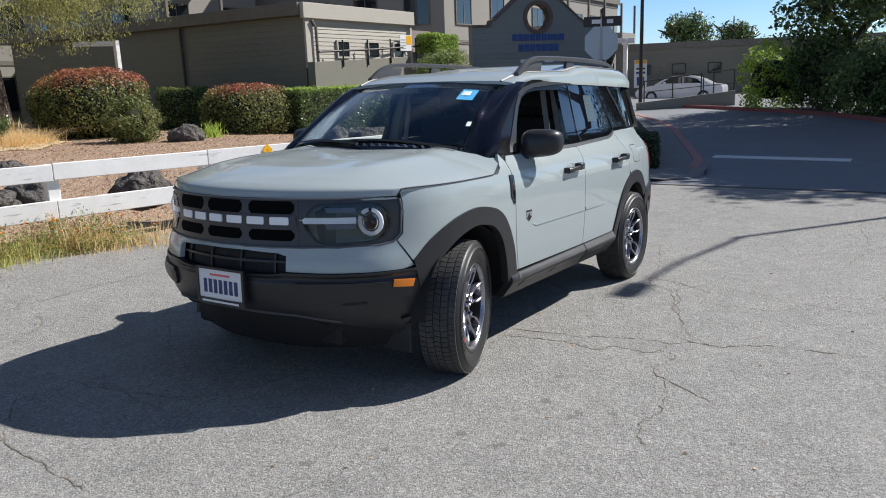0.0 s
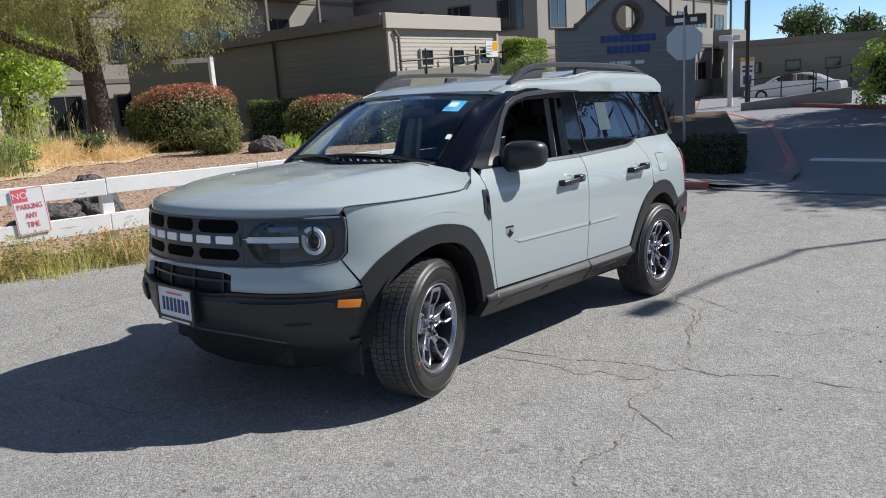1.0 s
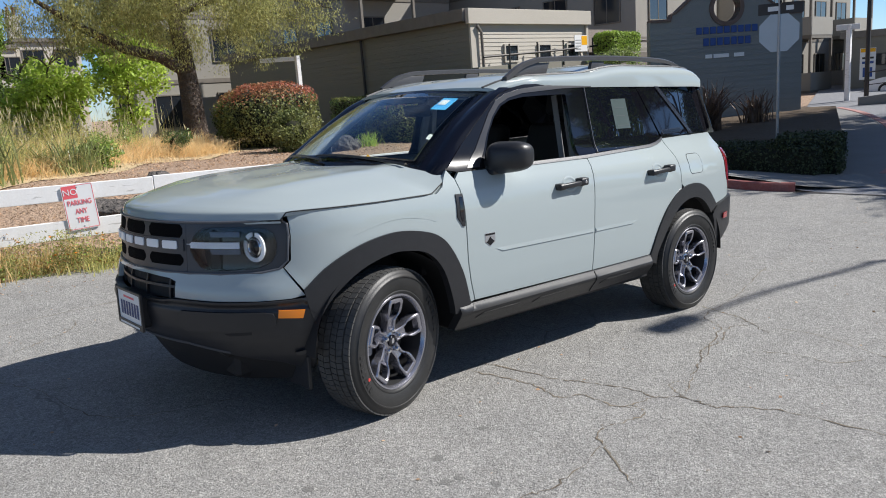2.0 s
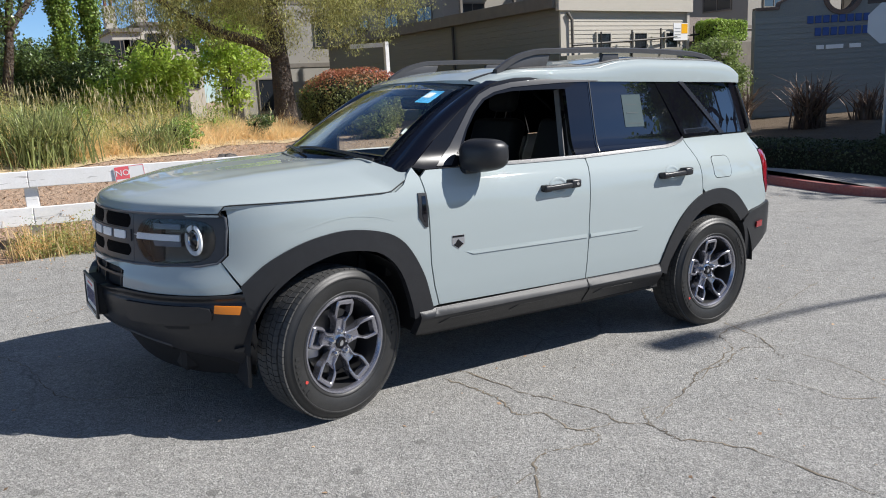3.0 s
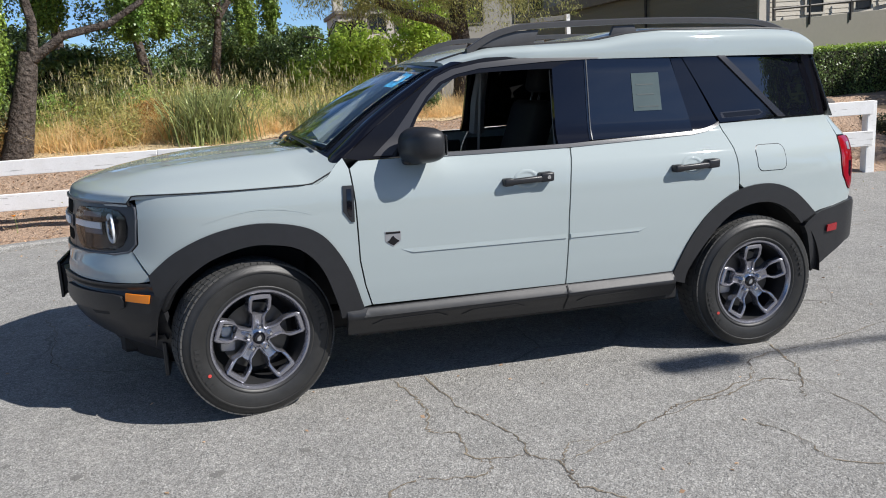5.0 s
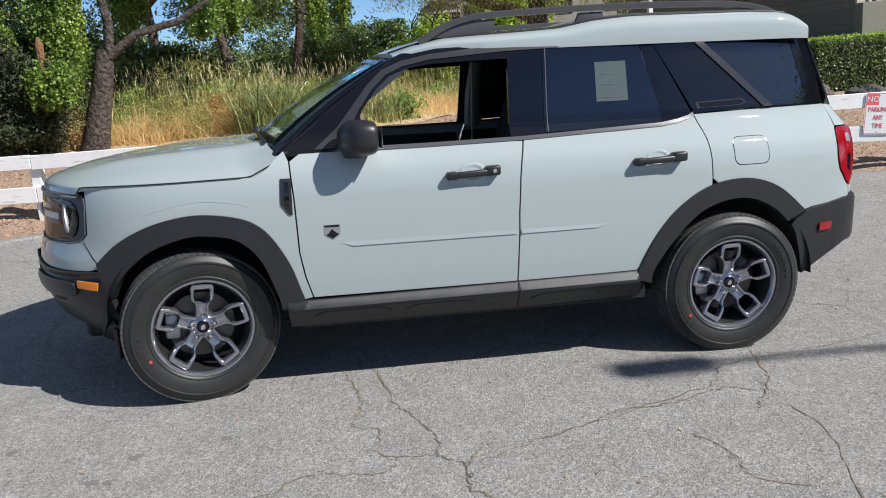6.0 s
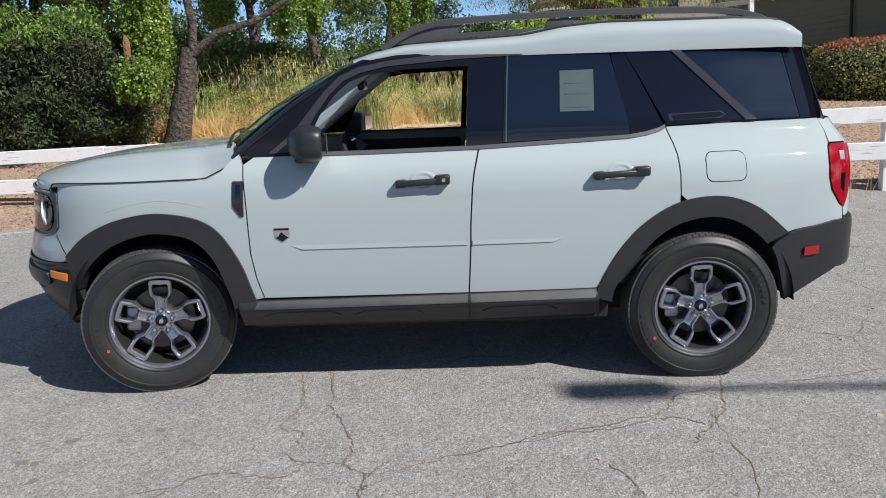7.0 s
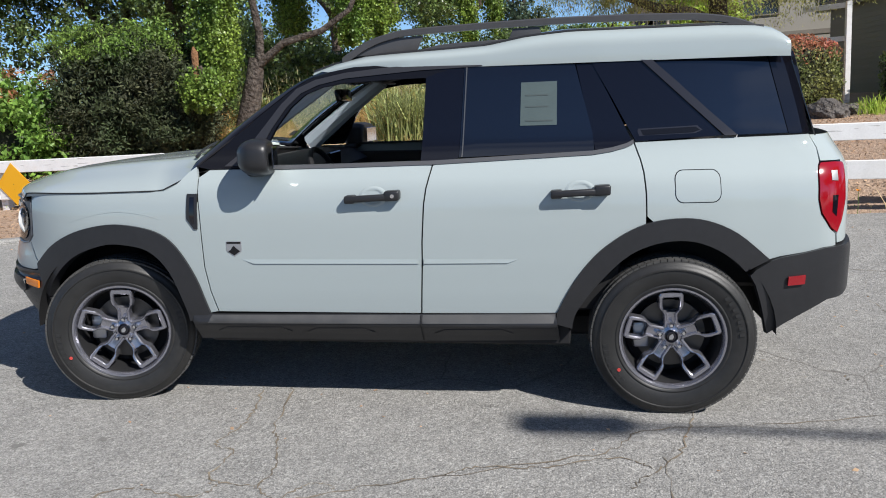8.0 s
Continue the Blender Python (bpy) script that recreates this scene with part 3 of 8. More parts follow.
def walk_strip():
    """The concrete walk between planter and kerb."""
    inner = curve2([(8.12, 7.48), (8.32, 5.18), (8.54, 3.65), (8.75, 2.45), (8.93, 1.7), (9.9, 1.15), (11.0, 1.02), (12.6, 1.40), (14.2, 1.97), (17.2, 3.12), (20.3, 4.42), (24.2, 6.55), (26.6, 8.3)], 6)
    outer = curve2([(10.6, 7.5), (10.8, 6.0), (10.9, 4.6), (11.0, 3.4), (11.1, 2.7), (11.3, 2.4), (11.7, 2.4), (12.4, 2.6), (14.2, 3.4), (17.2, 4.7), (20.3, 6.3), (23.5, 8.4), (25.6, 9.9)], 6)
    v, f = [], []
    for a, b in zip(inner, outer):
        for q in (0, 0.25, 0.5, 0.75, 1):
            x, y = a[0] + (b[0] - a[0]) * q, a[1] + (b[1] - a[1]) * q
            v.append((x, y, unfitted_z(x, y) + 0.085 * smooth01(0.9, 2.2, y if x < 11 else 2.2) + 0.01))
    for i in range(len(inner) - 1):
        for j in range(4):
            k = i * 5 + j
            f.append((k, k + 1, k + 6, k + 5))
    tagged(put("pavement", mesh_from("pavement", v, f, CONCRETE, True), None, "", VIEW_FIT), "grey concrete walk beside the driveway", "pavement", kind="structure")


walk_strip()


def planter_bed():
    """Raised bark-mulched bed behind the low hedge."""
    def zf(x, y):
        return unfitted_z(x, 0) + 0.10 + 0.50 * smooth01(11.0, 13.0, x + 0.12 * (y - 3)) + 0.02 * noise.noise(Vector((x * 2, y * 2, 1)))
    v, f = grid(lambda x, q: (x, y_at(x) + (13 - y_at(x)) * q, zf(x, y_at(x) + (13 - y_at(x)) * q)), span(10.9, 21, 34), [k / 30 for k in range(31)])
    tagged(put("planter_bed", mesh_from("planter_bed", v, f, mat("bark_mulch", (0.12, 0.085, 0.055), 0.95, vary=((3, 0.6, (0.17, 0.125, 0.08)), (40, 0.7, (0.07, 0.05, 0.032))), bump=((50, 0.9),)), True), None, "", VIEW_FIT), "brown bark-mulched planter bed", "ground", kind="structure")

    def real(x, y):
        p = VIEW_C.xy + (Vector((x, y)) - VIEW_C.xy) / VIEW_K
        return VIEW_C.z + VIEW_K * (zf(p.x, p.y) - VIEW_C.z)
    return real


def y_at(x):
    return 2.05 + (x - 11) * 0.30 if x < 12.4 else 2.47 + (x - 12.4) * 0.42


bed_z = planter_bed()


# cracks and seams in the asphalt: thin sunken-looking lines
def crack(pts, w=0.010, seed=0, jag=0.03):
    rng = random.Random(seed)
    line = []
    pts2 = curve2(pts, 10)
    for k, (x, y) in enumerate(pts2):
        line.append((x + rng.uniform(-jag, jag), y + rng.uniform(-jag, jag)))
    v, f = [], []
    for k, (x, y) in enumerate(line):
        a, b = line[max(0, k - 1)], line[min(len(line) - 1, k + 1)]
        dx, dy = b[0] - a[0], b[1] - a[1]
        q = math.hypot(dx, dy) or 1
        ww = w * rng.uniform(0.1, 1.3) * min(1, 0.3 + 0.35 * min(k, len(line) - 1 - k))
        for s in (-1, 1):
            xx, yy = x - dy / q * ww * s, y + dx / q * ww * s
            v.append((xx, yy, road_z(xx, yy) + 0.0065))
        if k:
            f.append((2 * k - 2, 2 * k - 1, 2 * k + 1, 2 * k))
    put("road_crack", mesh_from("road_crack", v, f, CRACK), road)


def stain(x, y, r, seed, material=STAIN, stretch=1.0):
    rng = random.Random(seed)
    n = 18
    v = [(x, y, road_z(x, y) + 0.0055)]
    for k in range(n):
        a = 2 * math.pi * k / n
        q = r * rng.uniform(0.55, 1.15)
        xx, yy = x + q * math.cos(a) * stretch, y + q * math.sin(a)
        v.append((xx, yy, road_z(xx, yy) + 0.0055))
    put("road_stain", mesh_from("road_stain", v, [(0, k + 1, (k + 1) % n + 1) for k in range(n)], material), road)


# ---- the car ----
CAR = pose(0, 0.03, 0, 0, 2.4, 0)
car = tagged(empty("sport_utility_car", CAR), "pale grey-green four-door sport utility car parked with its front wheels turned", "car")
PLAN = [(-2.205, 0.0), (-2.195, -0.14), (-2.17, -0.28), (-2.125, -0.42), (-2.05, -0.57), (-1.955, -0.69), (-1.84, -0.785), (-1.68, -0.865), (-1.48, -0.912), (-1.2, -0.930), (-0.8, -0.935), (-0.3, -0.937), (0.3, -0.937),
        (0.8, -0.932), (1.2, -0.922), (1.5, -0.905), (1.72, -0.88), (1.9, -0.856), (2.03, -0.826), (2.115, -0.762), (2.175, -0.62), (2.215, -0.40), (2.235, -0.2), (2.24, 0.0)]
_pl = curve2(PLAN, 14)
_px, _py = np.array([p[0] for p in _pl]), np.array([p[1] for p in _pl])
_ps = np.concatenate([[0], np.cumsum(np.hypot(np.diff(_px), np.diff(_py)))])
_nx, _ny = -np.gradient(_py, _ps), np.gradient(_px, _ps)
_q = np.hypot(_nx, _ny)
_nx, _ny = _nx / _q, _ny / _q
if _ny[len(_ny) // 2] > 0:
    _nx, _ny = -_nx, -_ny
SIDE_Z = [0.15, 0.3, 0.45, 0.55, 0.7, 0.85, 0.95, 1.0, 1.05, 1.09, 1.13, 1.17, 1.22, 1.4, 1.58, 1.64]
SIDE_O = [-0.06, -0.022, -0.012, -0.004, 0.0, -0.002, -0.007, -0.014, -0.028, -0.050, -0.085, -0.122, -0.148, -0.195, -0.242, -0.27]
NOSE_Z = [0.15, 0.25, 0.35, 0.45, 0.6, 0.7, 0.76, 0.85, 0.95, 1.02, 1.06]
NOSE_O = [-0.16, -0.09, -0.03, 0.0, 0.022, 0.015, -0.005, -0.012, -0.018, -0.03, -0.05]
_zz = np.linspace(0.15, 1.64, 300)


def _soft(zs, os):
    raw = np.interp(_zz, zs, os)
    k = np.hanning(25)
    return np.convolve(np.pad(raw, 12, mode="edge"), k / k.sum(), mode="valid")


_side, _nose = _soft(SIDE_Z, SIDE_O), _soft(NOSE_Z, NOSE_O)


def s_of_x(x):
    return float(np.interp(x, _px, _ps))


def s_of_y(y):
    """Along the nose, for y from 0 to -0.9."""
    k = len(_px) // 2
    return float(np.interp(-y, -_py[:k], _ps[:k]))


def tail(x):
    """Draws the car's length in behind the rear door."""
    return x if x < 1.05 else 1.05 + (x - 1.05) * 0.945


def shell(s, z, lift=0.0):
    """The outer skin: s runs round the plan from the nose's middle along the car's left side, z is the height."""
    sg = 1
    if s < 0:
        s, sg = -s, -1
    x, y = np.interp(s, _ps, _px), np.interp(s, _ps, _py)
    nx, ny = np.interp(s, _ps, _nx), np.interp(s, _ps, _ny)
    w = smooth01(-1.95, -1.6, x)
    o = (1 - w) * np.interp(z, _zz, _nose) + w * np.interp(z, _zz, _side) + lift
    # greenhouse: the sides lean in, not along the plan's ends
    if z > 1.12:
        nx, ny = nx * max(0, 1 - (z - 1.12) / 0.08), ny
    # the tail leans in above the lamps
    if x > 1.9:
        off = o - lift
        back = np.interp(z, (0.8, 1.10, 1.22, 1.60), (0.0, 0.0, -0.065, -0.16)) * smooth01(1.9, 2.1, x)
        return Vector((tail(x) + nx * lift + back, (y * (1 + off / 0.856) + ny * lift) * sg, z))
    return Vector((tail(x) + nx * o, (y + ny * o) * sg, z))


def sx(pts):
    return [(s_of_x(x), z) for x, z in pts]


def both(name, poly, material, label="", step=0.05, thick=0.02, roll=0.006, surf=shell, parent=None):
    """A panel on the car's left and its mirror image on the right."""
    v, f, nn = skin(poly, surf, step, thick, roll)
    put(name, mesh_from(name, v, f, material, True, nn), parent or car, label)
    v2 = [Vector((p[0], -p[1], p[2])) for p in v]
    n2 = [Vector((p[0], -p[1], p[2])) for p in nn]
    put(name, mesh_from(name, v2, [tuple(reversed(q)) for q in f], material, True, n2), parent or car, label)


def raised(h):
    return lambda s, z, lift=0.0: shell(s, z, lift + h)


F_OUT = curve2([(-1.749, 0.685), (-1.657, 0.769), (-1.543, 0.833), (-1.419, 0.874), (-1.272, 0.893), (-1.116, 0.874), (-1.015, 0.833), (-0.943, 0.758), (-0.875, 0.632), (-0.835, 0.502), (-0.821, 0.455)], 4)
F_IN = curve2([(-1.70, 0.52), (-1.655, 0.60), (-1.578, 0.68), (-1.475, 0.748), (-1.337, 0.792), (-1.23, 0.795), (-1.101, 0.764), (-1.006, 0.664), (-0.944, 0.492), (-0.93, 0.42)], 4)
R_OUT = curve2([(0.815, 0.472), (0.823, 0.486), (0.887, 0.612), (0.977, 0.733), (1.082, 0.817), (1.205, 0.874), (1.345, 0.896), (1.478, 0.884), (1.615, 0.826), (1.763, 0.707)], 4)
R_IN = curve2([(0.885, 0.42), (0.905, 0.483), (0.982, 0.594), (1.085, 0.703), (1.19, 0.767), (1.323, 0.798), (1.457, 0.785), (1.596, 0.712), (1.701, 0.597), (1.735, 0.48)], 4)
DOOR_FRONT = [(-0.848, 1.104), (-0.836, 0.95), (-0.834, 0.876), (-0.83, 0.686), (-0.812, 0.57), (-0.784, 0.468)]
DOOR_MID = [(0.264, 1.145), (0.238, 1.04), (0.228, 0.972), (0.216, 0.80), (0.214, 0.705), (0.201, 0.468)]
DOOR_REAR = [(1.161, 1.214), (1.19, 1.14), (1.20, 1.092), (1.207, 1.0), (1.209, 0.905)]


def shift(pts, dx=0.0, dz=0.0):
    return [(x + dx, z + dz) for x, z in pts]


GAP = 0.0035
# fender, doors, quarter panel
fender = [(-1.798, 1.03), (-1.74, 1.034), (-1.4, 1.038), (-1.001, 1.045), (-0.95, 1.075), (-0.905, 1.125), (-0.872, 1.15)] + shift(DOOR_FRONT, -GAP) + F_OUT[::-1][1:] + [(-1.818, 0.79), (-1.79, 0.82), (-1.784, 0.93), (-1.788, 0.99)]
both("fender", sx(fender), PAINT)
front_door = shift(DOOR_FRONT, GAP)[::-1] + [(-0.80, 1.134), (-0.40, 1.137), (0.0, 1.141), (0.258, 1.145)] + shift(DOOR_MID, -GAP)
both("front_door", sx(front_door), PAINT)
rear_door = shift(DOOR_MID, GAP)[::-1] + [(0.6, 1.158), (0.974, 1.171), (1.06, 1.183), (1.125, 1.198), (1.157, 1.212)] + shift(DOOR_REAR, -GAP) + R_OUT[:21][::-1]
both("rear_door", sx(rear_door), PAINT)
quarter = shift(DOOR_REAR, GAP)[::-1] + [(1.45, 1.222), (1.80, 1.226), (1.985, 1.229), (2.01, 1.17), (1.99, 1.114), (1.978, 1.10), (1.971, 1.06), (1.971, 0.96), (1.987, 0.897), (2.035, 0.83), (2.065, 0.804), (2.07, 0.755), (1.98, 0.742), (1.81, 0.719), (1.763, 0.707)] + R_OUT[21:-1][::-1]
both("quarter_panel", sx(quarter), PAINT)
# black wheel-arch flares and sill cladding
flare_f = F_OUT + [(-0.825, 0.42), (-0.93, 0.42)] + F_IN[::-1] + [(-1.718, 0.54), (-1.732, 0.60), (-1.742, 0.648)]
both("wheel_arch_flare", sx(flare_f), BLACK_PLASTIC, "black plastic wheel-arch flare", 0.045, 0.05, 0.008, raised(0.014))
flare_r = R_OUT + [p for p in R_IN if p[0] < 1.3 or p[1] > 0.655][::-1] + [(0.885, 0.40), (0.815, 0.42)]
both("wheel_arch_flare", sx(flare_r), BLACK_PLASTIC, "black plastic wheel-arch flare", 0.045, 0.05, 0.008, raised(0.014))
sill = [(-0.815, 0.458), (0.201, 0.465), (0.81, 0.473), (0.83, 0.335), (0.2, 0.321), (-0.90, 0.318), (-0.905, 0.45)]


def sill_surf(s, z, lift=0.0):
    """The sill swells outwards below a sloping ledge."""
    return shell(s, z, lift + float(np.interp(z, (0.318, 0.36, 0.41, 0.428, 0.468), (-0.030, -0.004, 0.032, 0.033, 0.005))))


both("sill_cladding", sx(sill), BLACK_PLASTIC, "black plastic sill cladding", 0.025, 0.06, 0.006, sill_surf)


# hood, roof, windscreen
_half = len(_px) // 2


def hood(u, v, lift=0.0):
    """u from 0 at the nose to 1 at the cowl, v from -1 (car's left) to 1."""
    a = abs(v)
    w = np.interp(u, (0, 0.25, 0.5, 1.0), (0.0, 0.55, 0.75, 1.0))
    xe = -1.815 + (0.93) * u
    yb = -float(np.interp(xe, _px[:_half], _py[:_half])) - np.interp(u, [0, 0.1, 0.8, 1], [0.008, 0.026, 0.03, 0.085])
    xc = -2.165 + (1.14) * u
    y = yb * v
    k = (1 - a ** 2.2)
    x = xe + (xc - xe) * k
    zc = np.interp(u, [0, 0.012, 0.03, 0.06, 0.15, 0.3, 0.5, 0.75, 1], [1.004, 1.034, 1.047, 1.061, 1.090, 1.125, 1.152, 1.172, 1.185])
    ze = np.interp(u, [0, 0.012, 0.05, 0.2, 0.5, 0.85, 1], [1.008, 1.036, 1.040, 1.042, 1.045, 1.052, 1.12])
    z = ze + (zc - ze) * (1 - a ** 3.4)
    z += 0.012 * math.exp(-((a - 0.62) / 0.10) ** 2) * smooth01(0.08, 0.4, u) - 0.010 * math.exp(-((a) / 0.33) ** 2) * smooth01(0.1, 0.5, u)
    return Vector((x, y, z + lift))


def grid_part(name, fn, nu, nv, material, label="", u0=0.0, u1=1.0, v0=-1.0, v1=1.0, thick=0.02, parent=None, even=None):
    us, vs = span(u0, u1, nu), span(v0, v1, nv)
    verts, faces = grid(lambda u, v: fn(u, v), us, vs)
    n0 = len(verts)
    low = [fn(u, v) - Vector((0, 0, thick)) for u in us for v in vs]
    faces2 = [tuple(reversed([k + n0 for k in f])) for f in faces]
    rim = [j for j in range(nv)] + [i * nv + nv - 1 for i in range(1, nu)] + [(nu - 1) * nv + j for j in range(nv - 2, -1, -1)] + [i * nv for i in range(nu - 2, 0, -1)]
    walls = [(rim[k], rim[(k + 1) % len(rim)], rim[(k + 1) % len(rim)] + n0, rim[k] + n0) for k in range(len(rim))]
    me = mesh_from(name, verts + low, faces + faces2 + walls, material, True)
    bm = bmesh.new()
    bm.from_mesh(me)
    bmesh.ops.recalc_face_normals(bm, faces=bm.faces)
    bm.to_mesh(me)
    bm.free()
    me.set_sharp_from_angle(angle=radians(40))
    return put(name, me, parent or car, label)


grid_part("hood", lambda q, v: hood(q ** 1.7, v), 46, 61, PAINT, "", 0, 1)
# black tubes laid in the hood's shut lines paint the gaps' shade
for sg in (-1, 1):
    part("hood_seal", tube([hood(u, sg) + Vector((0, sg * 0.003, -0.004)) for u in span(0.0, 0.985, 40)], 0.0028, 6), INTERIOR, car, "black tube painting the shaded gap along the hood", True)
part("hood_seal", tube([hood(0, v) + Vector((0.010, 0, -0.008)) for v in span(-1, 1, 41)], 0.009, 6), INTERIOR, car, "black tube painting the shaded gap below the hood lip", True)


def roof(u, v, lift=0.0):
    th = v * math.pi / 2
    xe = -0.325 + 2.19 * u
    xc = -0.40 + 2.27 * u
    zc = np.interp(u, [0, 0.05, 0.12, 0.38, 0.46, 0.55, 0.85, 0.93, 0.975, 1.0], [1.585, 1.622, 1.655, 1.682, 1.718, 1.736, 1.738, 1.730, 1.708, 1.660])
    ze = np.interp(u, [0, 0.08, 0.15, 0.95, 1], [1.548, 1.583, 1.588, 1.588, 1.585])
    yb = np.interp(u, [0, 0.2, 0.6, 1.0], [0.655, 0.70, 0.70, 0.675])
    n = 2 / np.interp(u, [0.0, 0.3, 0.5, 1.0], [3.4, 4.2, 5.6, 5.6])
    c, s = max(0.0, math.cos(th)) ** n, math.copysign(abs(math.sin(th)) ** n, v)
    k = 1 - abs(s) ** 2
    y = yb * s * (1 - 0.05 * c ** 3 * abs(s))
    return Vector((tail(xe + (xc - xe) * k), y, ze + (zc - ze) * c + lift))


grid_part("roof", roof, 60, 73, PAINT)


def windscreen(u, v, lift=0.0):
    """u from 0 at the cowl to 1 at the roof."""
    k = 1 - v * v
    b = Vector((-0.93 - 0.17 * k, 0.735 * v, 1.135 + 0.035 * k))
    t = Vector((-0.315 - 0.075 * k, 0.60 * v, 1.555 + 0.032 * k))
    p = b.lerp(t, u)
    return p + Vector((-0.02, 0, 0.02)) * math.sin(u * math.pi) + Vector((-0.5, 0, 0.8)) * lift


# black windscreen surround, cowl, glass
for k, (u0, u1, v0, v1) in enumerate(((0.0, 1.0, -1.0, -0.93), (0.0, 1.0, 0.93, 1.0), (0.94, 1.0, -0.93, 0.93), (0.0, 0.05, -0.93, 0.93))):
    grid_part("windscreen_border", windscreen, 18, 5 if k < 2 else 25, GLOSS_BLACK, "black windscreen border", u0, u1, v0, v1, 0.012)


def pane(name, fn, u0, u1, v0, v1, material, nu=14, nv=25, label=""):
    us, vs = span(u0, u1, nu), span(v0, v1, nv)
    verts, faces = grid(fn, us, vs)
    ob = put(name, mesh_from(name, verts, faces, material, True), car, label)
    ob.visible_shadow = False
    s = ob.modifiers.new("thickness", "SOLIDIFY")
    s.thickness, s.offset = 0.005, 0
    return ob


pane("windscreen", windscreen, 0.05, 0.94, -0.93, 0.93, GLASS, label="clear raked windscreen glass")


def cowl(u, v, lift=0.0):
    k = 1 - v * v
    a = Vector((-0.985 - 0.14 * k, 0.72 * v, 1.098 + 0.06 * k))
    b = windscreen(0.03, v) + Vector((0.02, 0, -0.012))
    return a.lerp(b, u) - Vector((0, 0, 0.03 * math.sin(math.pi * min(1, u * 1.2))))


grid_part("cowl", cowl, 8, 31, BLACK_PLASTIC, "black plastic cowl below the windscreen", thick=0.01)
for y0, y1 in ((-0.62, 0.10), (0.02, 0.66)):
    pts = []
    for k in range(9):
        q = k / 8
        v = (y0 + (y1 - y0) * q) / 0.735
        p = windscreen(0.04 + 0.05 * math.sin(q * 2.2), v) + Vector((-0.012, 0, 0.018))
        pts.append(p)
    part("wiper", tube(pts, [0.009, 0.008, 0.008, 0.007, 0.007, 0.007, 0.006, 0.006, 0.005], 6), BLACK_PLASTIC, car, "black wiper arm and blade", True)

# inspection tag and small papers at the windscreen
for name, u, v, du, dv, material, label in (("windscreen_tag", 0.80, -0.66, 0.085, 0.085, BLUE_TAG, "pale blue tag hung inside the windscreen"),
                                            ("tag_print", 0.815, -0.645, 0.035, 0.045, SIGN_WHITE, ""), ("toll_sticker", 0.38, -0.83, 0.028, 0.018, SIGN_WHITE, ""), ("toll_sticker", 0.20, 0.80, 0.03, 0.03, SIGN_WHITE, "")):
    lift = -0.012 if name != "tag_print" else -0.009
    vv, ff = grid(lambda a, b: windscreen(a, b, lift), span(u - du, u + du, 4), span(v - dv, v + dv, 4))
    put(name, mesh_from(name, vv, ff, material), car, label)

# ---- side windows and pillars ----
A_OUT = [(-0.875, 1.152), (-0.72, 1.268), (-0.55, 1.397), (-0.40, 1.505), (-0.335, 1.541), (-0.24, 1.567), (-0.118, 1.587), (0.1, 1.592), (0.33, 1.594)]
A_IN = [(0.216, 1.526), (0.16, 1.525), (0.02, 1.522), (-0.16, 1.515), (-0.27, 1.498), (-0.35, 1.468), (-0.42, 1.410), (-0.49, 1.320), (-0.535, 1.235), (-0.60, 1.143), (-0.80, 1.137)]
both("a_pillar", sx(A_OUT + [(0.33, 1.55), (0.225, 1.524)] + A_IN), DARK_TRIM, "dark door frame and front pillar", 0.04, 0.03, 0.005)
band_out = [(-0.73, 1.150), (-0.62, 1.240), (-0.545, 1.330), (-0.465, 1.428), (-0.39, 1.497), (-0.30, 1.535), (-0.16, 1.562), (0.02, 1.578), (0.2, 1.588), (0.95, 1.600)]
band_in = [(0.95, 1.582), (0.2, 1.561), (0.02, 1.549), (-0.16, 1.536), (-0.285, 1.511), (-0.37, 1.475), (-0.44, 1.411), (-0.51, 1.317), (-0.56, 1.231), (-0.64, 1.150)]
both("door_moulding", sx(band_out + band_in), DRIP, "satin moulding round the window opening", 0.05, 0.02, 0.003, raised(0.006))


def pillar_skin(sg):
    """The gloss panel between the windscreen's edge and the door."""
    rail = [shell(*q) for q in sx(A_OUT[:6])]
    run = [0.0]
    for a, b in zip(rail, rail[1:]):
        run.append(run[-1] + (b - a).length)

    def fn(u, v, lift=0.0):
        d = min(max(u, 0.0), 1.0) * run[-1]
        k = max(i for i in range(len(run) - 1) if run[i] <= d + 1e-9)
        b = rail[k].lerp(rail[k + 1], (d - run[k]) / (run[k + 1] - run[k]))
        a = windscreen(u, -0.985, 0.003)
        p = a.lerp(b, v) + Vector((-0.45, -0.62, 0.6)) * (0.016 * math.sin(math.pi * v) + lift)
        return Vector((p.x, -sg * p.y, p.z - 0.02 * (u < 0)))
    grid_part("pillar_panel", fn, 14, 7, GLOSS_BLACK, "gloss black panel beside the windscreen", -0.05, 1.0, 0.0, 1.0, 0.008)


pillar_skin(-1)
pillar_skin(1)
both("b_pillar", sx([(0.225, 1.524), (0.33, 1.594), (0.410, 1.594), (0.401, 1.567), (0.378, 1.165), (0.262, 1.148), (0.205, 1.145)]), GLOSS_BLACK, "gloss black centre pillar", 0.04, 0.03, 0.004)
both("door_frame", sx([(0.412, 1.594), (0.952, 1.600), (0.894, 1.577), (0.405, 1.570)]), DARK_TRIM, "dark rear door frame", 0.04, 0.03, 0.004)
both("door_frame", sx([(0.958, 1.597), (0.902, 1.574), (0.988, 1.183), (1.125, 1.201), (1.155, 1.216)]), GLOSS_BLACK, "gloss black rear door frame", 0.04, 0.03, 0.004)
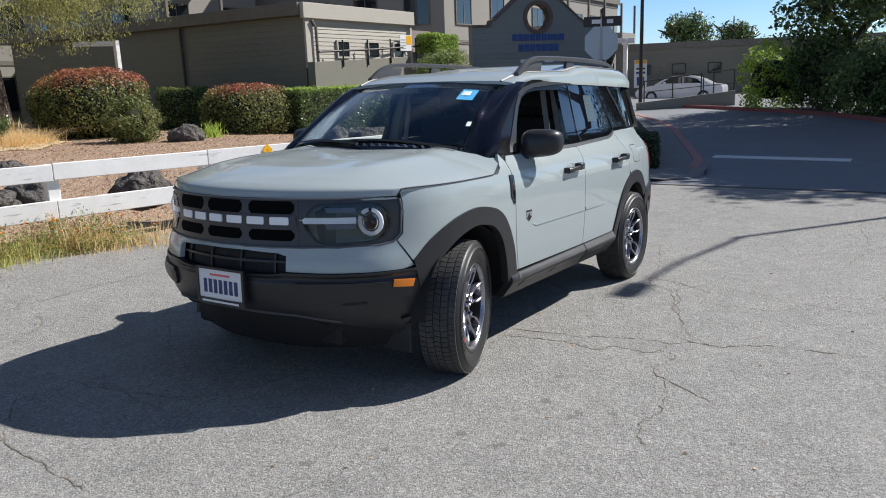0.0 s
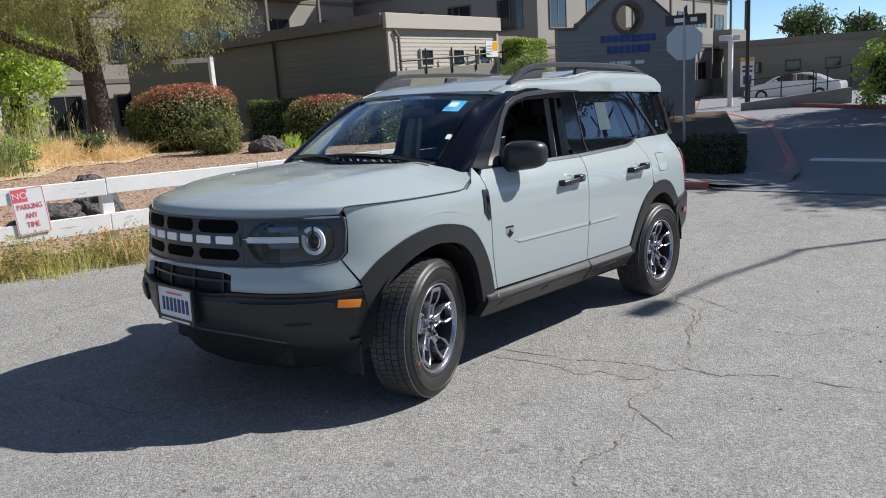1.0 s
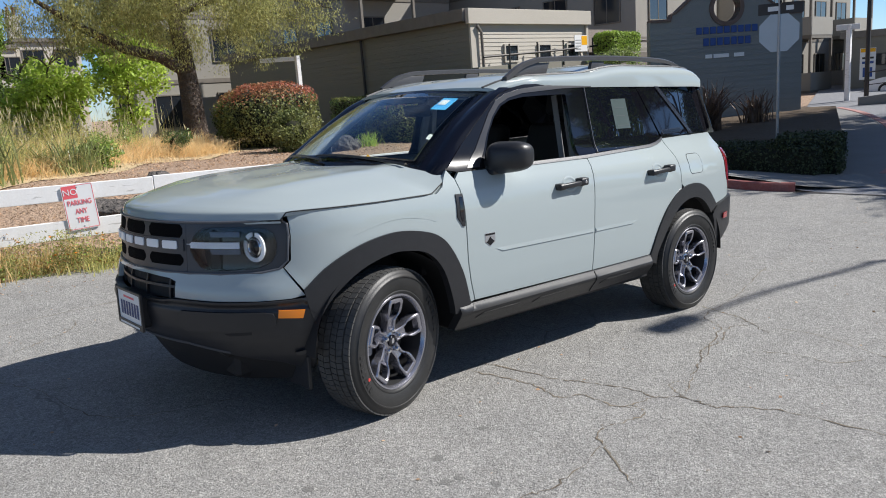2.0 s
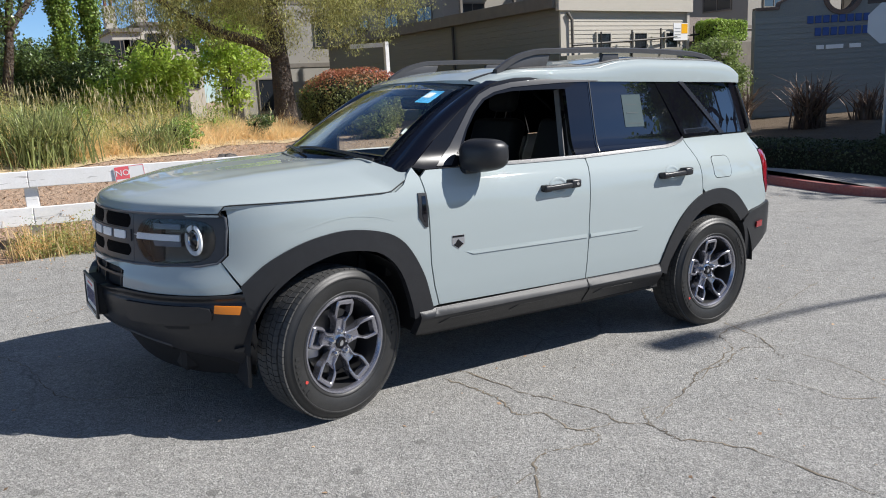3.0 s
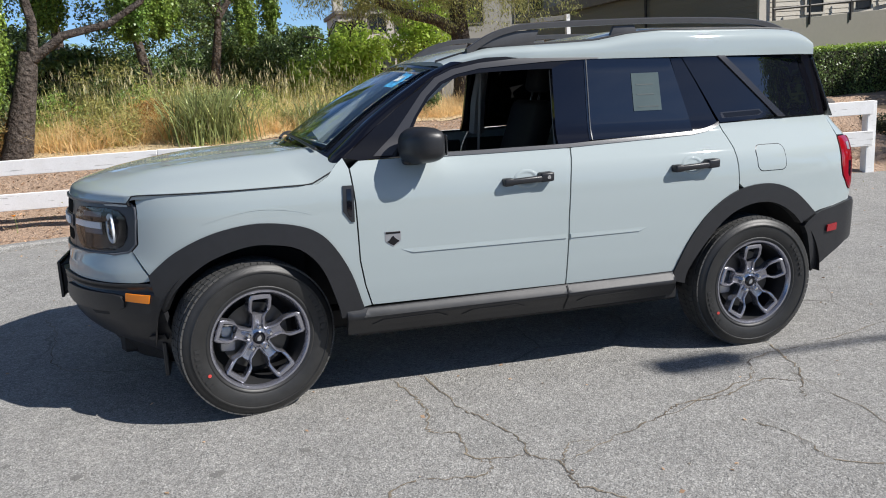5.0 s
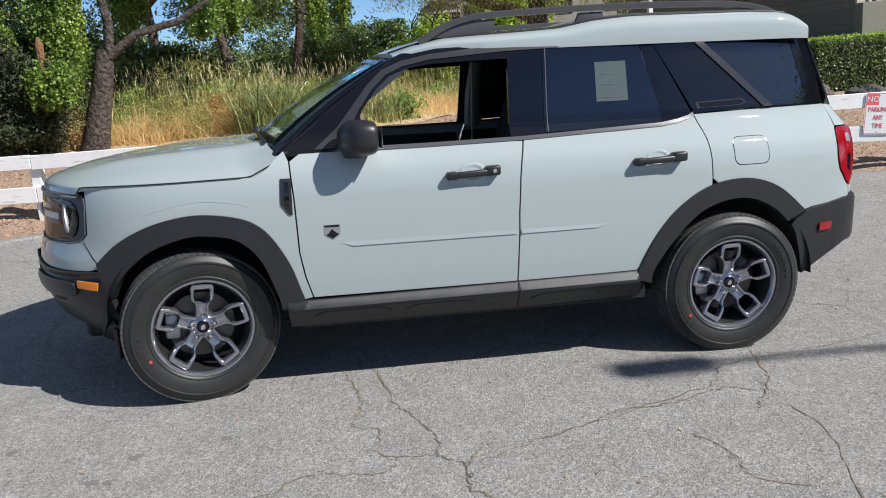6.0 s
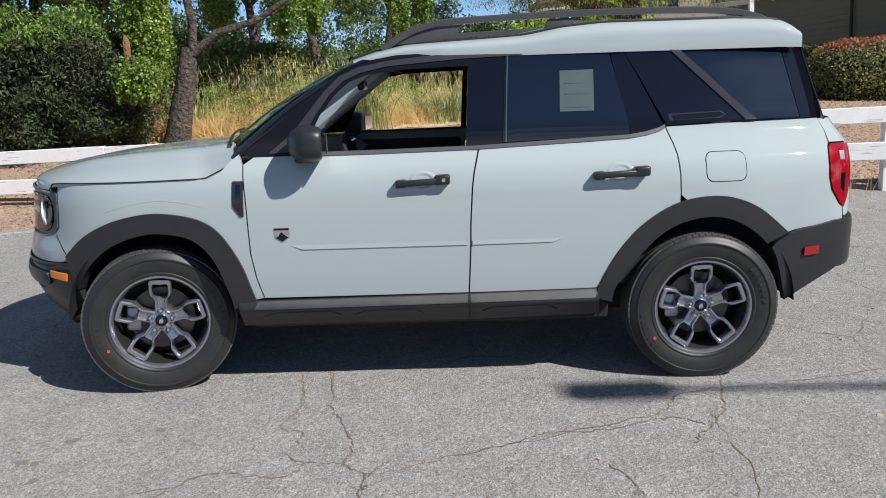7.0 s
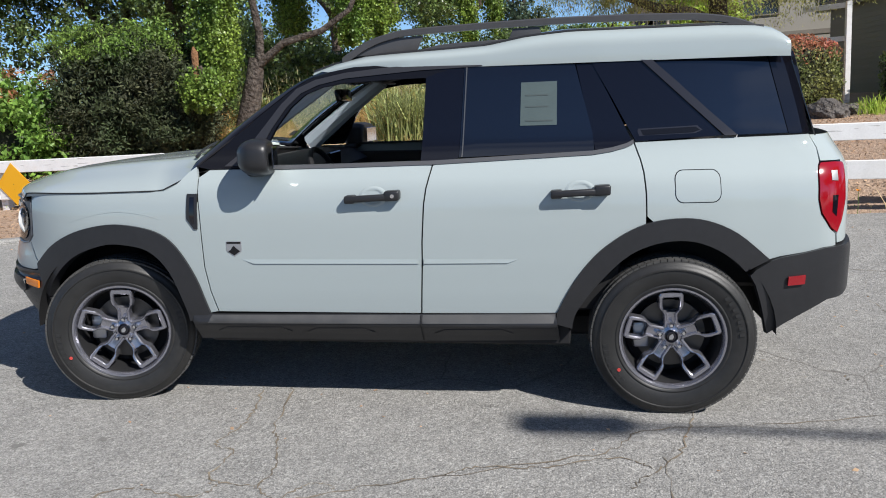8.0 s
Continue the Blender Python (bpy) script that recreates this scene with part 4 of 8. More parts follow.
both("c_pillar", sx([(0.950, 1.606), (0.975, 1.614), (1.10, 1.612), (1.145, 1.604), (1.185, 1.590), (1.30, 1.49), (1.45, 1.355), (1.587, 1.236), (1.168, 1.220)]), GLOSS_BLACK, "gloss black rear pillar panel", 0.04, 0.03, 0.004, raised(0.005))
both("pillar_ridge", sx([(1.175, 1.590), (1.222, 1.590), (1.35, 1.48), (1.50, 1.345), (1.628, 1.236), (1.570, 1.236), (1.44, 1.352), (1.29, 1.486)]), PILLAR_SATIN, "satin dark diagonal pillar ridge", 0.03, 0.03, 0.012, raised(0.020))
both("vent_lip", sx([(1.165, 1.278), (1.45, 1.286), (1.485, 1.262), (1.44, 1.243), (1.18, 1.237)]), PILLAR_SATIN, "", 0.03, 0.02, 0.006, raised(0.007))
both("pillar_vent", sx([(1.19, 1.268), (1.44, 1.276), (1.46, 1.262), (1.43, 1.252), (1.20, 1.246)]), DARK_TRIM, "small dark vent slot", 0.03, 0.02, 0.004, raised(0.0095))
both("d_pillar", sx([(1.772, 1.592), (1.893, 1.588), (1.955, 1.40), (1.995, 1.236), (1.866, 1.234), (1.80, 1.48)]), GLOSS_BLACK, "gloss black rear corner pillar", 0.04, 0.03, 0.004)
belt_line = [(-0.58, 1.139), (-0.2, 1.141), (0.262, 1.147), (0.6, 1.160), (0.974, 1.174), (1.06, 1.186), (1.125, 1.202), (1.158, 1.217)]
both("belt_moulding", sx([(x, z + 0.011) for x, z in belt_line] + [(x, z - 0.006) for x, z in belt_line[::-1]]), GREY_TRIM, "grey satin belt moulding", 0.05, 0.02, 0.002, raised(0.006))


def side_pane(name, poly, label):
    for mirror in (False, True):
        v, f, nn = skin(sx(poly), shell, 0.06, 0.006, 0.001, mirror)
        ob = put(name, mesh_from(name, v, f, TINT, True, nn), car, label)
        ob.visible_shadow = False


side_pane("rear_door_glass", [(0.403, 1.566), (0.380, 1.168), (0.983, 1.184), (0.975, 1.26), (0.897, 1.572)], "dark tinted rear door glass")
side_pane("quarter_glass", [(1.215, 1.588), (1.767, 1.588), (1.795, 1.48), (1.861, 1.237), (1.616, 1.236)], "dark tinted quarter glass")
sheet("glass_channel", sx([(0.412, 1.566), (0.417, 1.566), (0.397, 1.17), (0.392, 1.17)]), raised(0.004), GREY_TRIM, car, "thin grey window channel", 0.05, 0.004, 0.0005)
# price sheet outside the rear door glass, the glass's dimming in its colour
sheet("window_sheet", sx([(0.655, 1.300), (0.818, 1.300), (0.82, 1.492), (0.66, 1.490)]), raised(0.003), mat("window_paper", (0.085, 0.11, 0.108), 0.12, vary=((14, 0.35, (0.065, 0.085, 0.083)),)), car, "printed sheet on the window, darkened as if behind tinted glass", 0.05, 0.002, 0.0005)
for z in (1.318, 1.38, 1.43):
    w = 0.10 if z > 1.33 else 0.12
    sheet("print_line", sx([(0.68, z), (0.68 + w, z), (0.68 + w, z + 0.005), (0.68, z + 0.005)]), raised(0.0045), MATS.get("faded_print") or mat("faded_print", (0.05, 0.066, 0.066), 0.6), car, "", 0.05, 0.001, 0.0002)

# ---- nose: grille, lamps, bumper ----
SE = _ps[-1]


xs_end = [(-1.835, 0.785), (-1.803, 0.82), (-1.792, 0.93), (-1.796, 0.982), (-1.815, 0.999)]
end = [(s_of_x(x), z) for x, z in xs_end]
left_top = [(s_of_y(-y), z) for y, z in ((0.74, 0.999), (0.6, 0.998), (0.45, 0.997), (0.3, 0.996), (0.15, 0.996))]
left_bot = [(s_of_y(-y), z) for y, z in ((0.15, 0.766), (0.3, 0.766), (0.45, 0.767), (0.6, 0.768), (0.74, 0.772))]
panel = left_bot + end + left_top
panel = panel + [(-s, z) for s, z in panel[::-1]]
middle = [(s_of_y(-y), 0.766) for y in (0.15, 0.3, 0.43)] + [(s_of_y(-y), 0.996) for y in (0.43, 0.3, 0.15)]
sheet("grille_panel", middle + [(-s, z) for s, z in middle[::-1]], raised(-0.012), PANEL_GREY, car, "dark grey grille panel", 0.04, 0.05, 0.003)
frame_line = [shell(q, z, -0.006) for q, z in panel + panel[:1]]
part("grille_frame", tube(frame_line, 0.006, 8), mat("frame_grey", (0.10, 0.103, 0.112), 0.35), car, "satin grey frame round the grille", True)
# slots: flat near-black plates, the openings' depth shade put into their colour
SLOT_BLACK = mat("slot_black", (0.003, 0.003, 0.0035), 0.9, spec=0.1, bump=((400, 0.4),))
for row, (z0, z1) in enumerate(((0.925, 0.986), (0.797, 0.850))):
    for y0, y1 in ((-0.412, -0.165), (-0.122, 0.122), (0.165, 0.412)):
        c = 0.018
        poly = [(y0 + c, z0), (y1 - c, z0), (y1, z0 + c), (y1, z1 - c), (y1 - c, z1), (y0 + c, z1), (y0, z1 - c), (y0, z0 + c)]
        sheet("grille_slot", [(-q, z) for q, z in [(math.copysign(s_of_y(-abs(y)), y), z) for y, z in poly]], raised(-0.0105), SLOT_BLACK, car, "near-black plate standing in for a deep grille slot", 0.03, 0.004, 0.001)
# six raised white blocks on the crossbar
sheet("grille_crossbar", [(-q, z) for q, z in [(math.copysign(s_of_y(-abs(y)), y), z) for y, z in ((-0.42, 0.866), (0.42, 0.866), (0.42, 0.920), (-0.42, 0.920))]], raised(-0.002), PANEL_GREY, car, "", 0.04, 0.02, 0.006)
for k in range(6):
    yc = 0.30 - 0.128 * k
    poly = [(yc - 0.044, 0.875), (yc + 0.044, 0.875), (yc + 0.048, 0.880), (yc + 0.048, 0.907), (yc + 0.044, 0.912), (yc - 0.044, 0.912), (yc - 0.048, 0.907), (yc - 0.048, 0.880)]
    sheet("emblem_block", [(-math.copysign(s_of_y(-abs(y)), y), z) for y, z in poly], raised(0.004), WHITE_BAR, car, "white raised grille block", 0.03, 0.008, 0.002)


def lamp_poly(grow=0.0):
    pts = [(0.462, 0.872), (0.478, 0.838), (0.508, 0.802), (0.545, 0.786), (0.64, 0.786), (0.725, 0.793), (0.758, 0.812), (0.774, 0.848), (0.778, 0.895), (0.772, 0.938), (0.752, 0.962), (0.71, 0.971), (0.60, 0.971), (0.525, 0.967), (0.492, 0.946), (0.47, 0.91)]
    cy, cz = 0.625, 0.880
    return [(s_of_y(-(cy + (y - cy) * (1 + grow))), cz + (z - cz) * (1 + grow)) for y, z in pts]


# headlights: a frame with a real opening, a dark bowl behind it and a forward-facing ring
opening = lamp_poly(0.05)
surround = [(s_of_y(-0.431), 0.896), (s_of_y(-0.431), 0.766), (s_of_y(-0.6), 0.768), (s_of_y(-0.74), 0.772)] + end + [(s_of_y(-y), z) for y, z in ((0.74, 0.999), (0.6, 0.998), (0.431, 0.996), (0.431, 0.899))]
both("headlight_frame", surround + [(s_of_y(-0.447), 0.899)] + opening[::-1] + [(s_of_y(-0.447), 0.896)], PANEL_GREY, "dark grey headlight frame", 0.025, 0.05, 0.004, raised(-0.012))
both("headlight_bowl", lamp_poly(0.16), mat("lamp_bowl", (0.010, 0.010, 0.013), 0.12), "black headlight bowl", 0.03, 0.01, 0.004, raised(-0.062))
both("light_bar", [(s_of_y(-y), z) for y, z in ((0.40, 0.880), (0.672, 0.878), (0.672, 0.907), (0.40, 0.908))], WHITE_BAR, "white light bar", 0.03, 0.015, 0.004, raised(-0.016))
# bluish strips added to paint faint sky reflections inside the headlight
for zz in (0.940, 0.863):
    both("reflector_strip", [(s_of_y(-y), z) for y, z in ((0.555, zz - 0.011), (0.672, zz - 0.011), (0.672, zz + 0.011), (0.545, zz + 0.011))], MATS.get("dull_reflector") or mat("dull_reflector", (0.10, 0.11, 0.135), 0.3, 0.6), "", 0.03, 0.008, 0.003, raised(-0.028))
for sg in (-1, 1):
    c = shell(-sg * s_of_y(-0.724), 0.884, -0.024)
    m = Matrix.Translation(c) @ Matrix.Rotation(radians(-90 - sg * 12), 4, "Z")
    for a0, a1 in ((-205, 82), (100, 138)):
        arc = [(0.067 * math.cos(radians(a)), 0.067 * math.sin(radians(a))) for a in span(a0, a1, 30)] + [(0.048 * math.cos(radians(a)), 0.048 * math.sin(radians(a))) for a in span(a1, a0, 30)]
        poly = [(-sg * x, z) for x, z in arc]
        part("daytime_ring", prism(poly if sg < 0 else poly[::-1], 0.008, m @ pose(0, 0, 0, 90, 0, 0), 0.0015), WHITE_BAR, car, "white daytime running light ring", True)
    part("lens_ring", lathe([(0.041, 0.004), (0.041, -0.006), (0.037, -0.010), (0.033, -0.005)], 36), CHROME, car, "", True, m=m)
    part("projector_lens", lathe([(0.0005, -0.016), (0.014, -0.014), (0.027, -0.007), (0.033, 0.004)], 32), GLOSS_BLACK, car, "dark projector lens", True, m=m)
    v, f, nn = skin(lamp_poly(0.045), raised(-0.006), 0.03, 0.003, 0.002, sg > 0)
    ob = put("headlight_lens", mesh_from("headlight_lens", v, f, LENS, True, nn), car, "clear headlight lens")
    ob.visible_shadow = False

# body-coloured band below the grille
band = [(s_of_y(-0.375), 0.655), (s_of_y(-0.375), 0.728), (s_of_y(-0.33), 0.740), (s_of_y(-0.15), 0.748), (0.0, 0.748), (0.0, 0.764), (s_of_y(-0.3), 0.764), (s_of_y(-0.6), 0.766), (s_of_y(-0.74), 0.770), (s_of_x(-1.822), 0.788), (s_of_x(-1.745), 0.660), (s_of_x(-1.80), 0.650), (s_of_x(-1.92), 0.648), (s_of_y(-0.57), 0.649), (s_of_y(-0.45), 0.652)]
both("nose_band", band, PAINT, "", 0.03, 0.03, 0.008)
# lower intake with grid bars
intake = [(0.0, 0.746), (s_of_y(-0.372), 0.738), (s_of_y(-0.372), 0.640), (0.0, 0.630)]
both("lower_intake", intake, INTERIOR, "black lower intake", 0.04, 0.01, 0.002, raised(-0.045))
for q in span(0.10, 0.30, 2):
    both("intake_bar", [(s_of_y(-q), 0.64), (s_of_y(-q - 0.012), 0.64), (s_of_y(-q - 0.012), 0.742), (s_of_y(-q), 0.742)], BLACK_PLASTIC, "", 0.04, 0.02, 0.002, raised(-0.032))
both("intake_bar", [(0.0, 0.688), (s_of_y(-0.372), 0.690), (s_of_y(-0.372), 0.702), (0.0, 0.700)], BLACK_PLASTIC, "", 0.04, 0.02, 0.002, raised(-0.028))
# black bumper: an upper shelf, a groove, a stout beam on either side of the plate, a chin that slopes back and a valance behind it


def bumper_surf(s, z, lift=0.0):
    """The bumper's section: proud at the shelf and the beam, hollow between them, raked below."""
    return shell(s, z, lift + float(np.interp(z, (0.28, 0.38, 0.47, 0.505, 0.60, 0.618, 0.636, 0.655), (-0.055, -0.022, 0.000, 0.004, 0.004, -0.006, 0.014, 0.012))))


bump = [(0.0, 0.632), (s_of_y(-0.30), 0.640), (s_of_y(-0.365), 0.650), (s_of_y(-0.45), 0.649), (s_of_y(-0.57), 0.646), (s_of_x(-1.92), 0.645), (s_of_x(-1.80), 0.646), (s_of_x(-1.735), 0.652), (s_of_x(-1.712), 0.55), (s_of_x(-1.70), 0.42), (s_of_x(-1.715), 0.292), (s_of_x(-1.78), 0.296), (s_of_x(-1.86), 0.335), (s_of_y(-0.68), 0.362), (s_of_y(-0.58), 0.388), (s_of_y(-0.40), 0.424), (s_of_y(-0.2), 0.436), (0.0, 0.440)]
both("front_bumper", bump, BLACK_PLASTIC, "grained black plastic front bumper", 0.022, 0.04, 0.008, bumper_surf)
beam = [(s_of_y(-0.42), 0.602), (s_of_y(-0.55), 0.603), (s_of_y(-0.68), 0.602), (s_of_x(-1.90), 0.600), (s_of_x(-1.868), 0.592), (s_of_x(-1.858), 0.570), (s_of_x(-1.862), 0.540), (s_of_x(-1.885), 0.526), (s_of_y(-0.68), 0.522), (s_of_y(-0.55), 0.512), (s_of_y(-0.43), 0.505), (s_of_y(-0.405), 0.53), (s_of_y(-0.40), 0.575)]
both("bumper_beam", beam, BLACK_PLASTIC, "raised black bumper beam beside the plate", 0.022, 0.03, 0.016, raised(0.028))
both("tow_slot", [(s_of_y(-0.60), 0.500), (s_of_y(-0.70), 0.508), (s_of_y(-0.70), 0.494), (s_of_y(-0.62), 0.488)], INTERIOR, "dark slot below the beam", 0.02, 0.01, 0.003, raised(0.006))
both("bumper_lip", [(0.0, 0.458), (s_of_y(-0.40), 0.442), (s_of_y(-0.60), 0.404), (s_of_y(-0.60), 0.392), (s_of_y(-0.40), 0.428), (0.0, 0.444)], GREY_TRIM, "", 0.03, 0.02, 0.005, lambda s, z, l=0.0: bumper_surf(s, z, l + 0.006))
both("valance", [(0.0, 0.47), (s_of_y(-0.5), 0.45), (s_of_y(-0.66), 0.40), (s_of_x(-1.80), 0.32), (s_of_x(-1.72), 0.30), (s_of_x(-1.73), 0.225), (s_of_y(-0.62), 0.215), (0.0, 0.225)], INTERIOR, "black lower valance", 0.04, 0.02, 0.006, raised(-0.085))
both("bumper_fin", sx([(-1.80, 0.392), (-1.722, 0.408), (-1.715, 0.382), (-1.79, 0.378)]), BLACK_PLASTIC, "", 0.02, 0.02, 0.006, raised(0.002))
both("side_marker", sx([(-1.852, 0.570), (-1.760, 0.559), (-1.750, 0.597), (-1.848, 0.606)]), AMBER, "amber side marker lamp", 0.02, 0.01, 0.005, raised(0.016))


def plate_plane(y, z, lift=0.0):
    return Vector((-2.244 - lift, y - 0.02, z + 0.008))


plate = sheet("number_plate", [(-0.157, 0.482), (0.157, 0.482), (0.157, 0.638), (-0.157, 0.638)], plate_plane, SIGN_WHITE, car, "white number plate in a black frame", 0.1, 0.004, 0.002)
for lo, hi in (((-0.165, 0.462), (0.165, 0.488)), ((-0.165, 0.634), (0.165, 0.646)), ((-0.166, 0.462), (-0.152, 0.646)), ((0.152, 0.462), (0.166, 0.646))):
    sheet("plate_frame", [lo, (hi[0], lo[1]), hi, (lo[0], hi[1])], lambda y, z, l=0.0: plate_plane(y, z, l + 0.006), BLACK_PLASTIC, plate, "black plate frame", 0.1, 0.012, 0.002)
for k in range(7):
    y0 = 0.118 - k * 0.036
    sheet("plate_bar", [(y0 - 0.024, 0.515), (y0, 0.515), (y0, 0.585), (y0 - 0.024, 0.585)], lambda y, z, l=0.0: plate_plane(y, z, l + 0.002), mat("plate_ink", (0.03, 0.05, 0.16), 0.5) if k == 0 else MATS["plate_ink"], plate, "", 0.1, 0.001, 0.0005)
sheet("plate_bar", [(-0.07, 0.603), (0.07, 0.603), (0.07, 0.613), (-0.07, 0.613)], lambda y, z, l=0.0: plate_plane(y, z, l + 0.002), SIGN_RED, plate, "", 0.1, 0.001, 0.0005)
sheet("plate_bar", [(-0.13, 0.469), (0.13, 0.469), (0.13, 0.479), (-0.13, 0.479)], lambda y, z, l=0.0: plate_plane(y, z, l + 0.0075), SIGN_WHITE, plate, "", 0.1, 0.001, 0.0005)

part("plate_bracket", box((-2.243, -0.17, 0.485), (-2.13, 0.13, 0.64), None, 0.01), INTERIOR, car, "black plate bracket")

# ---- tail ----
both("tail_lamp", sx([(1.993, 1.111), (2.06, 1.112), (2.105, 1.108), (2.11, 0.95), (2.09, 0.86), (2.068, 0.812), (2.037, 0.836), (1.991, 0.90), (1.976, 0.96), (1.976, 1.06), (1.982, 1.10)]), RED_LENS, "red tail lamp wrapping the corner", 0.03, 0.03, 0.005, raised(0.006))
both("tail_lamp_clear", sx([(2.03, 1.078), (2.06, 1.078), (2.06, 1.035), (2.03, 1.038)]), SATIN, "clear silver reversing lamp insert", 0.03, 0.01, 0.003, raised(0.010))
both("tail_lamp_smoked", sx([(2.035, 0.975), (2.06, 0.975), (2.055, 0.885), (2.035, 0.905)]), GLOSS_BLACK, "smoked dark lower insert", 0.03, 0.01, 0.003, raised(0.010))
rb = sx([(1.768, 0.703), (1.81, 0.716), (1.90, 0.730), (2.01, 0.752)]) + [(SE - 0.5, 0.76), (SE, 0.76), (SE, 0.55), (SE - 0.5, 0.545)] + sx([(2.03, 0.52), (1.90, 0.45), (1.768, 0.372), (1.748, 0.45), (1.728, 0.52), (1.702, 0.595), (1.675, 0.64), (1.70, 0.665)])
both("rear_bumper", rb, BLACK_PLASTIC, "grained black plastic rear bumper", 0.035, 0.04, 0.010, raised(0.022))
both("bumper_reflector", sx([(1.84, 0.634), (1.915, 0.640), (1.913, 0.600), (1.838, 0.595)]), RED_LENS, "red rear reflector", 0.02, 0.01, 0.004, raised(0.036))
both("tailgate", [(s_of_x(2.078), 0.765), (SE, 0.765), (SE, 1.225), (s_of_x(2.04), 1.225), (s_of_x(1.99), 1.226), (s_of_x(2.016), 1.17), (s_of_x(2.0), 1.118), (s_of_x(2.112), 1.116), (s_of_x(2.116), 0.95), (s_of_x(2.096), 0.86), (s_of_x(2.073), 0.80)], PAINT, "", 0.05, 0.03, 0.006)


def rear_glass(u, v, lift=0.0):
    k = 1 - v * v
    a = Vector((1.921 + 0.118 * k, 0.735 * v, 1.225))
    b = Vector((1.817 + 0.095 * k, 0.655 * v, 1.585))
    return a.lerp(b, u)


pane("rear_glass", rear_glass, 0, 1, -1, 1, TINT, 8, 21, "dark tinted rear glass")


# ---- wheels ----
def wheel_parts(wheel):
    R = 0.362
    prof = [(0.222, -0.085), (0.235, -0.098), (0.243, -0.1045), (0.247, -0.105), (0.251, -0.1025), (0.264, -0.108), (0.295, -0.1135), (0.3115, -0.1125), (0.314, -0.1165), (0.3185, -0.1165), (0.321, -0.1105), (0.334, -0.106), (0.346, -0.098), (0.3535, -0.088), (0.355, -0.05), (0.355, 0.05), (0.3535, 0.088), (0.346, 0.098), (0.33, 0.107), (0.295, 0.113), (0.25, 0.103), (0.222, 0.085)]
    tyre = part("tyre", lathe(prof, 96, close=True), RUBBER, wheel, "black rubber tyre with a worn grey tread", True, 50)
    bm = bmesh.new()
    n = 74
    for row, (y0, y1) in enumerate(((-0.094, -0.062), (-0.055, -0.021), (-0.016, 0.016), (0.021, 0.055), (0.062, 0.094))):
        for k in range(n):
            a0 = 2 * math.pi * (k + 0.13 * row) / n
            a1 = a0 + 2 * math.pi * 0.88 / n
            r0, r1 = 0.350, R - (0.004 if row in (0, 4) else 0.0)
            sk = 0.016 * (1 if row % 2 else -1)
            q = []
            for r in (r0, r1):
                for a, y, s in ((a0, y0, 0), (a1, y0, 0), (a1, y1, sk), (a0, y1, sk)):
                    q.append(bm.verts.new((r * math.cos(a + s), y, r * math.sin(a + s))))
            for f in ((4, 5, 6, 7), (0, 1, 5, 4), (1, 2, 6, 5), (2, 3, 7, 6), (3, 0, 4, 7)):
                bm.faces.new([q[i] for i in f])
    part("tread", bm, TREAD, tyre, "blocky tyre tread")
    # moulded writing on the sidewall as plain raised bars
    for c, w, m in ((3.5, 0.62, 7), (0.35, 0.62, 7)):
        for k in range(m):
            a = c + w * (k / (m - 1) - 0.5)
            bm = box((-0.0075, -0.0015, -0.011), (0.0075, 0.0015, 0.011), pose(0.292 * math.cos(a), -0.1145, 0.292 * math.sin(a)) @ Matrix.Rotation(-a + math.pi / 2, 4, "Y"))
            part("sidewall_bar", bm, MATS.get("sidewall_print") or mat("sidewall_print", (0.022, 0.022, 0.022), 0.55), tyre)
    bm = lathe([(0.001, -0.0015), (0.008, -0.0015), (0.008, 0.001)], 10)
    bmesh.ops.translate(bm, verts=bm.verts, vec=(-0.272 * math.cos(0.5), -0.113, -0.272 * math.sin(0.5)))
    part("paint_dot", bm, mat("dot_red", (0.55, 0.06, 0.05), 0.6) if "dot_red" not in MATS else MATS["dot_red"], tyre, "small red paint dot")
    rim = part("rim", lathe([(0.238, -0.092), (0.232, -0.100), (0.224, -0.099), (0.216, -0.088), (0.210, -0.06), (0.204, 0.02), (0.21, 0.09), (0.236, 0.095)], 72), WHEEL_METAL, wheel, "dark grey alloy rim", True, 40)
    # black liner added over the metal rim: the shade inside is painted
    part("barrel", lathe([(0.2135, -0.080), (0.2065, -0.055), (0.200, 0.02), (0.199, 0.06)], 48), INTERIOR, rim, "black liner painting the shade inside the rim", True, 40)
    # spokes: raised rails that run out from the hub and close in a square loop, with a sunken face between them
    outer = [(0.031, 0.040), (0.029, 0.098), (0.037, 0.117), (0.050, 0.133), (0.053, 0.150), (0.052, 0.196), (0.045, 0.208), (0.0, 0.210)]
    inner = [(0.017, 0.040), (0.016, 0.098), (0.021, 0.110), (0.033, 0.124), (0.037, 0.150), (0.036, 0.180), (0.031, 0.187), (0.0, 0.187)]

    def dip(r):
        return -0.056 - 0.038 * smooth01(0.05, 0.2, r)
    for k in range(5):
        bm = bmesh.new()
        for sg in (1, -1):
            rows = []
            for i, ((xo, ro), (xi, ri)) in enumerate(zip(outer, inner)):
                deep = 0.011 if i < 3 else 0.040
                ch = 0.004
                wo, wi = xo - (ch if xo else 0), xi + (ch if xi else 0)
                go, gi = ro - (ch if i > 4 else 0), ri + (ch if i > 4 else 0)
                rows.append([bm.verts.new((x * sg, y, r)) for x, y, r in ((xo * 1.05, dip(ro) + 0.045, ro), (xo, dip(ro) + 0.005, ro), (wo, dip(go), go), (wi, dip(gi), gi), (xi, dip(ri) + 0.005, ri), (xi, dip(ri) + deep, ri))])
            for p, q in zip(rows, rows[1:]):
                for j in range(5):
                    bm.faces.new((p[j], p[j + 1], q[j + 1], q[j]))
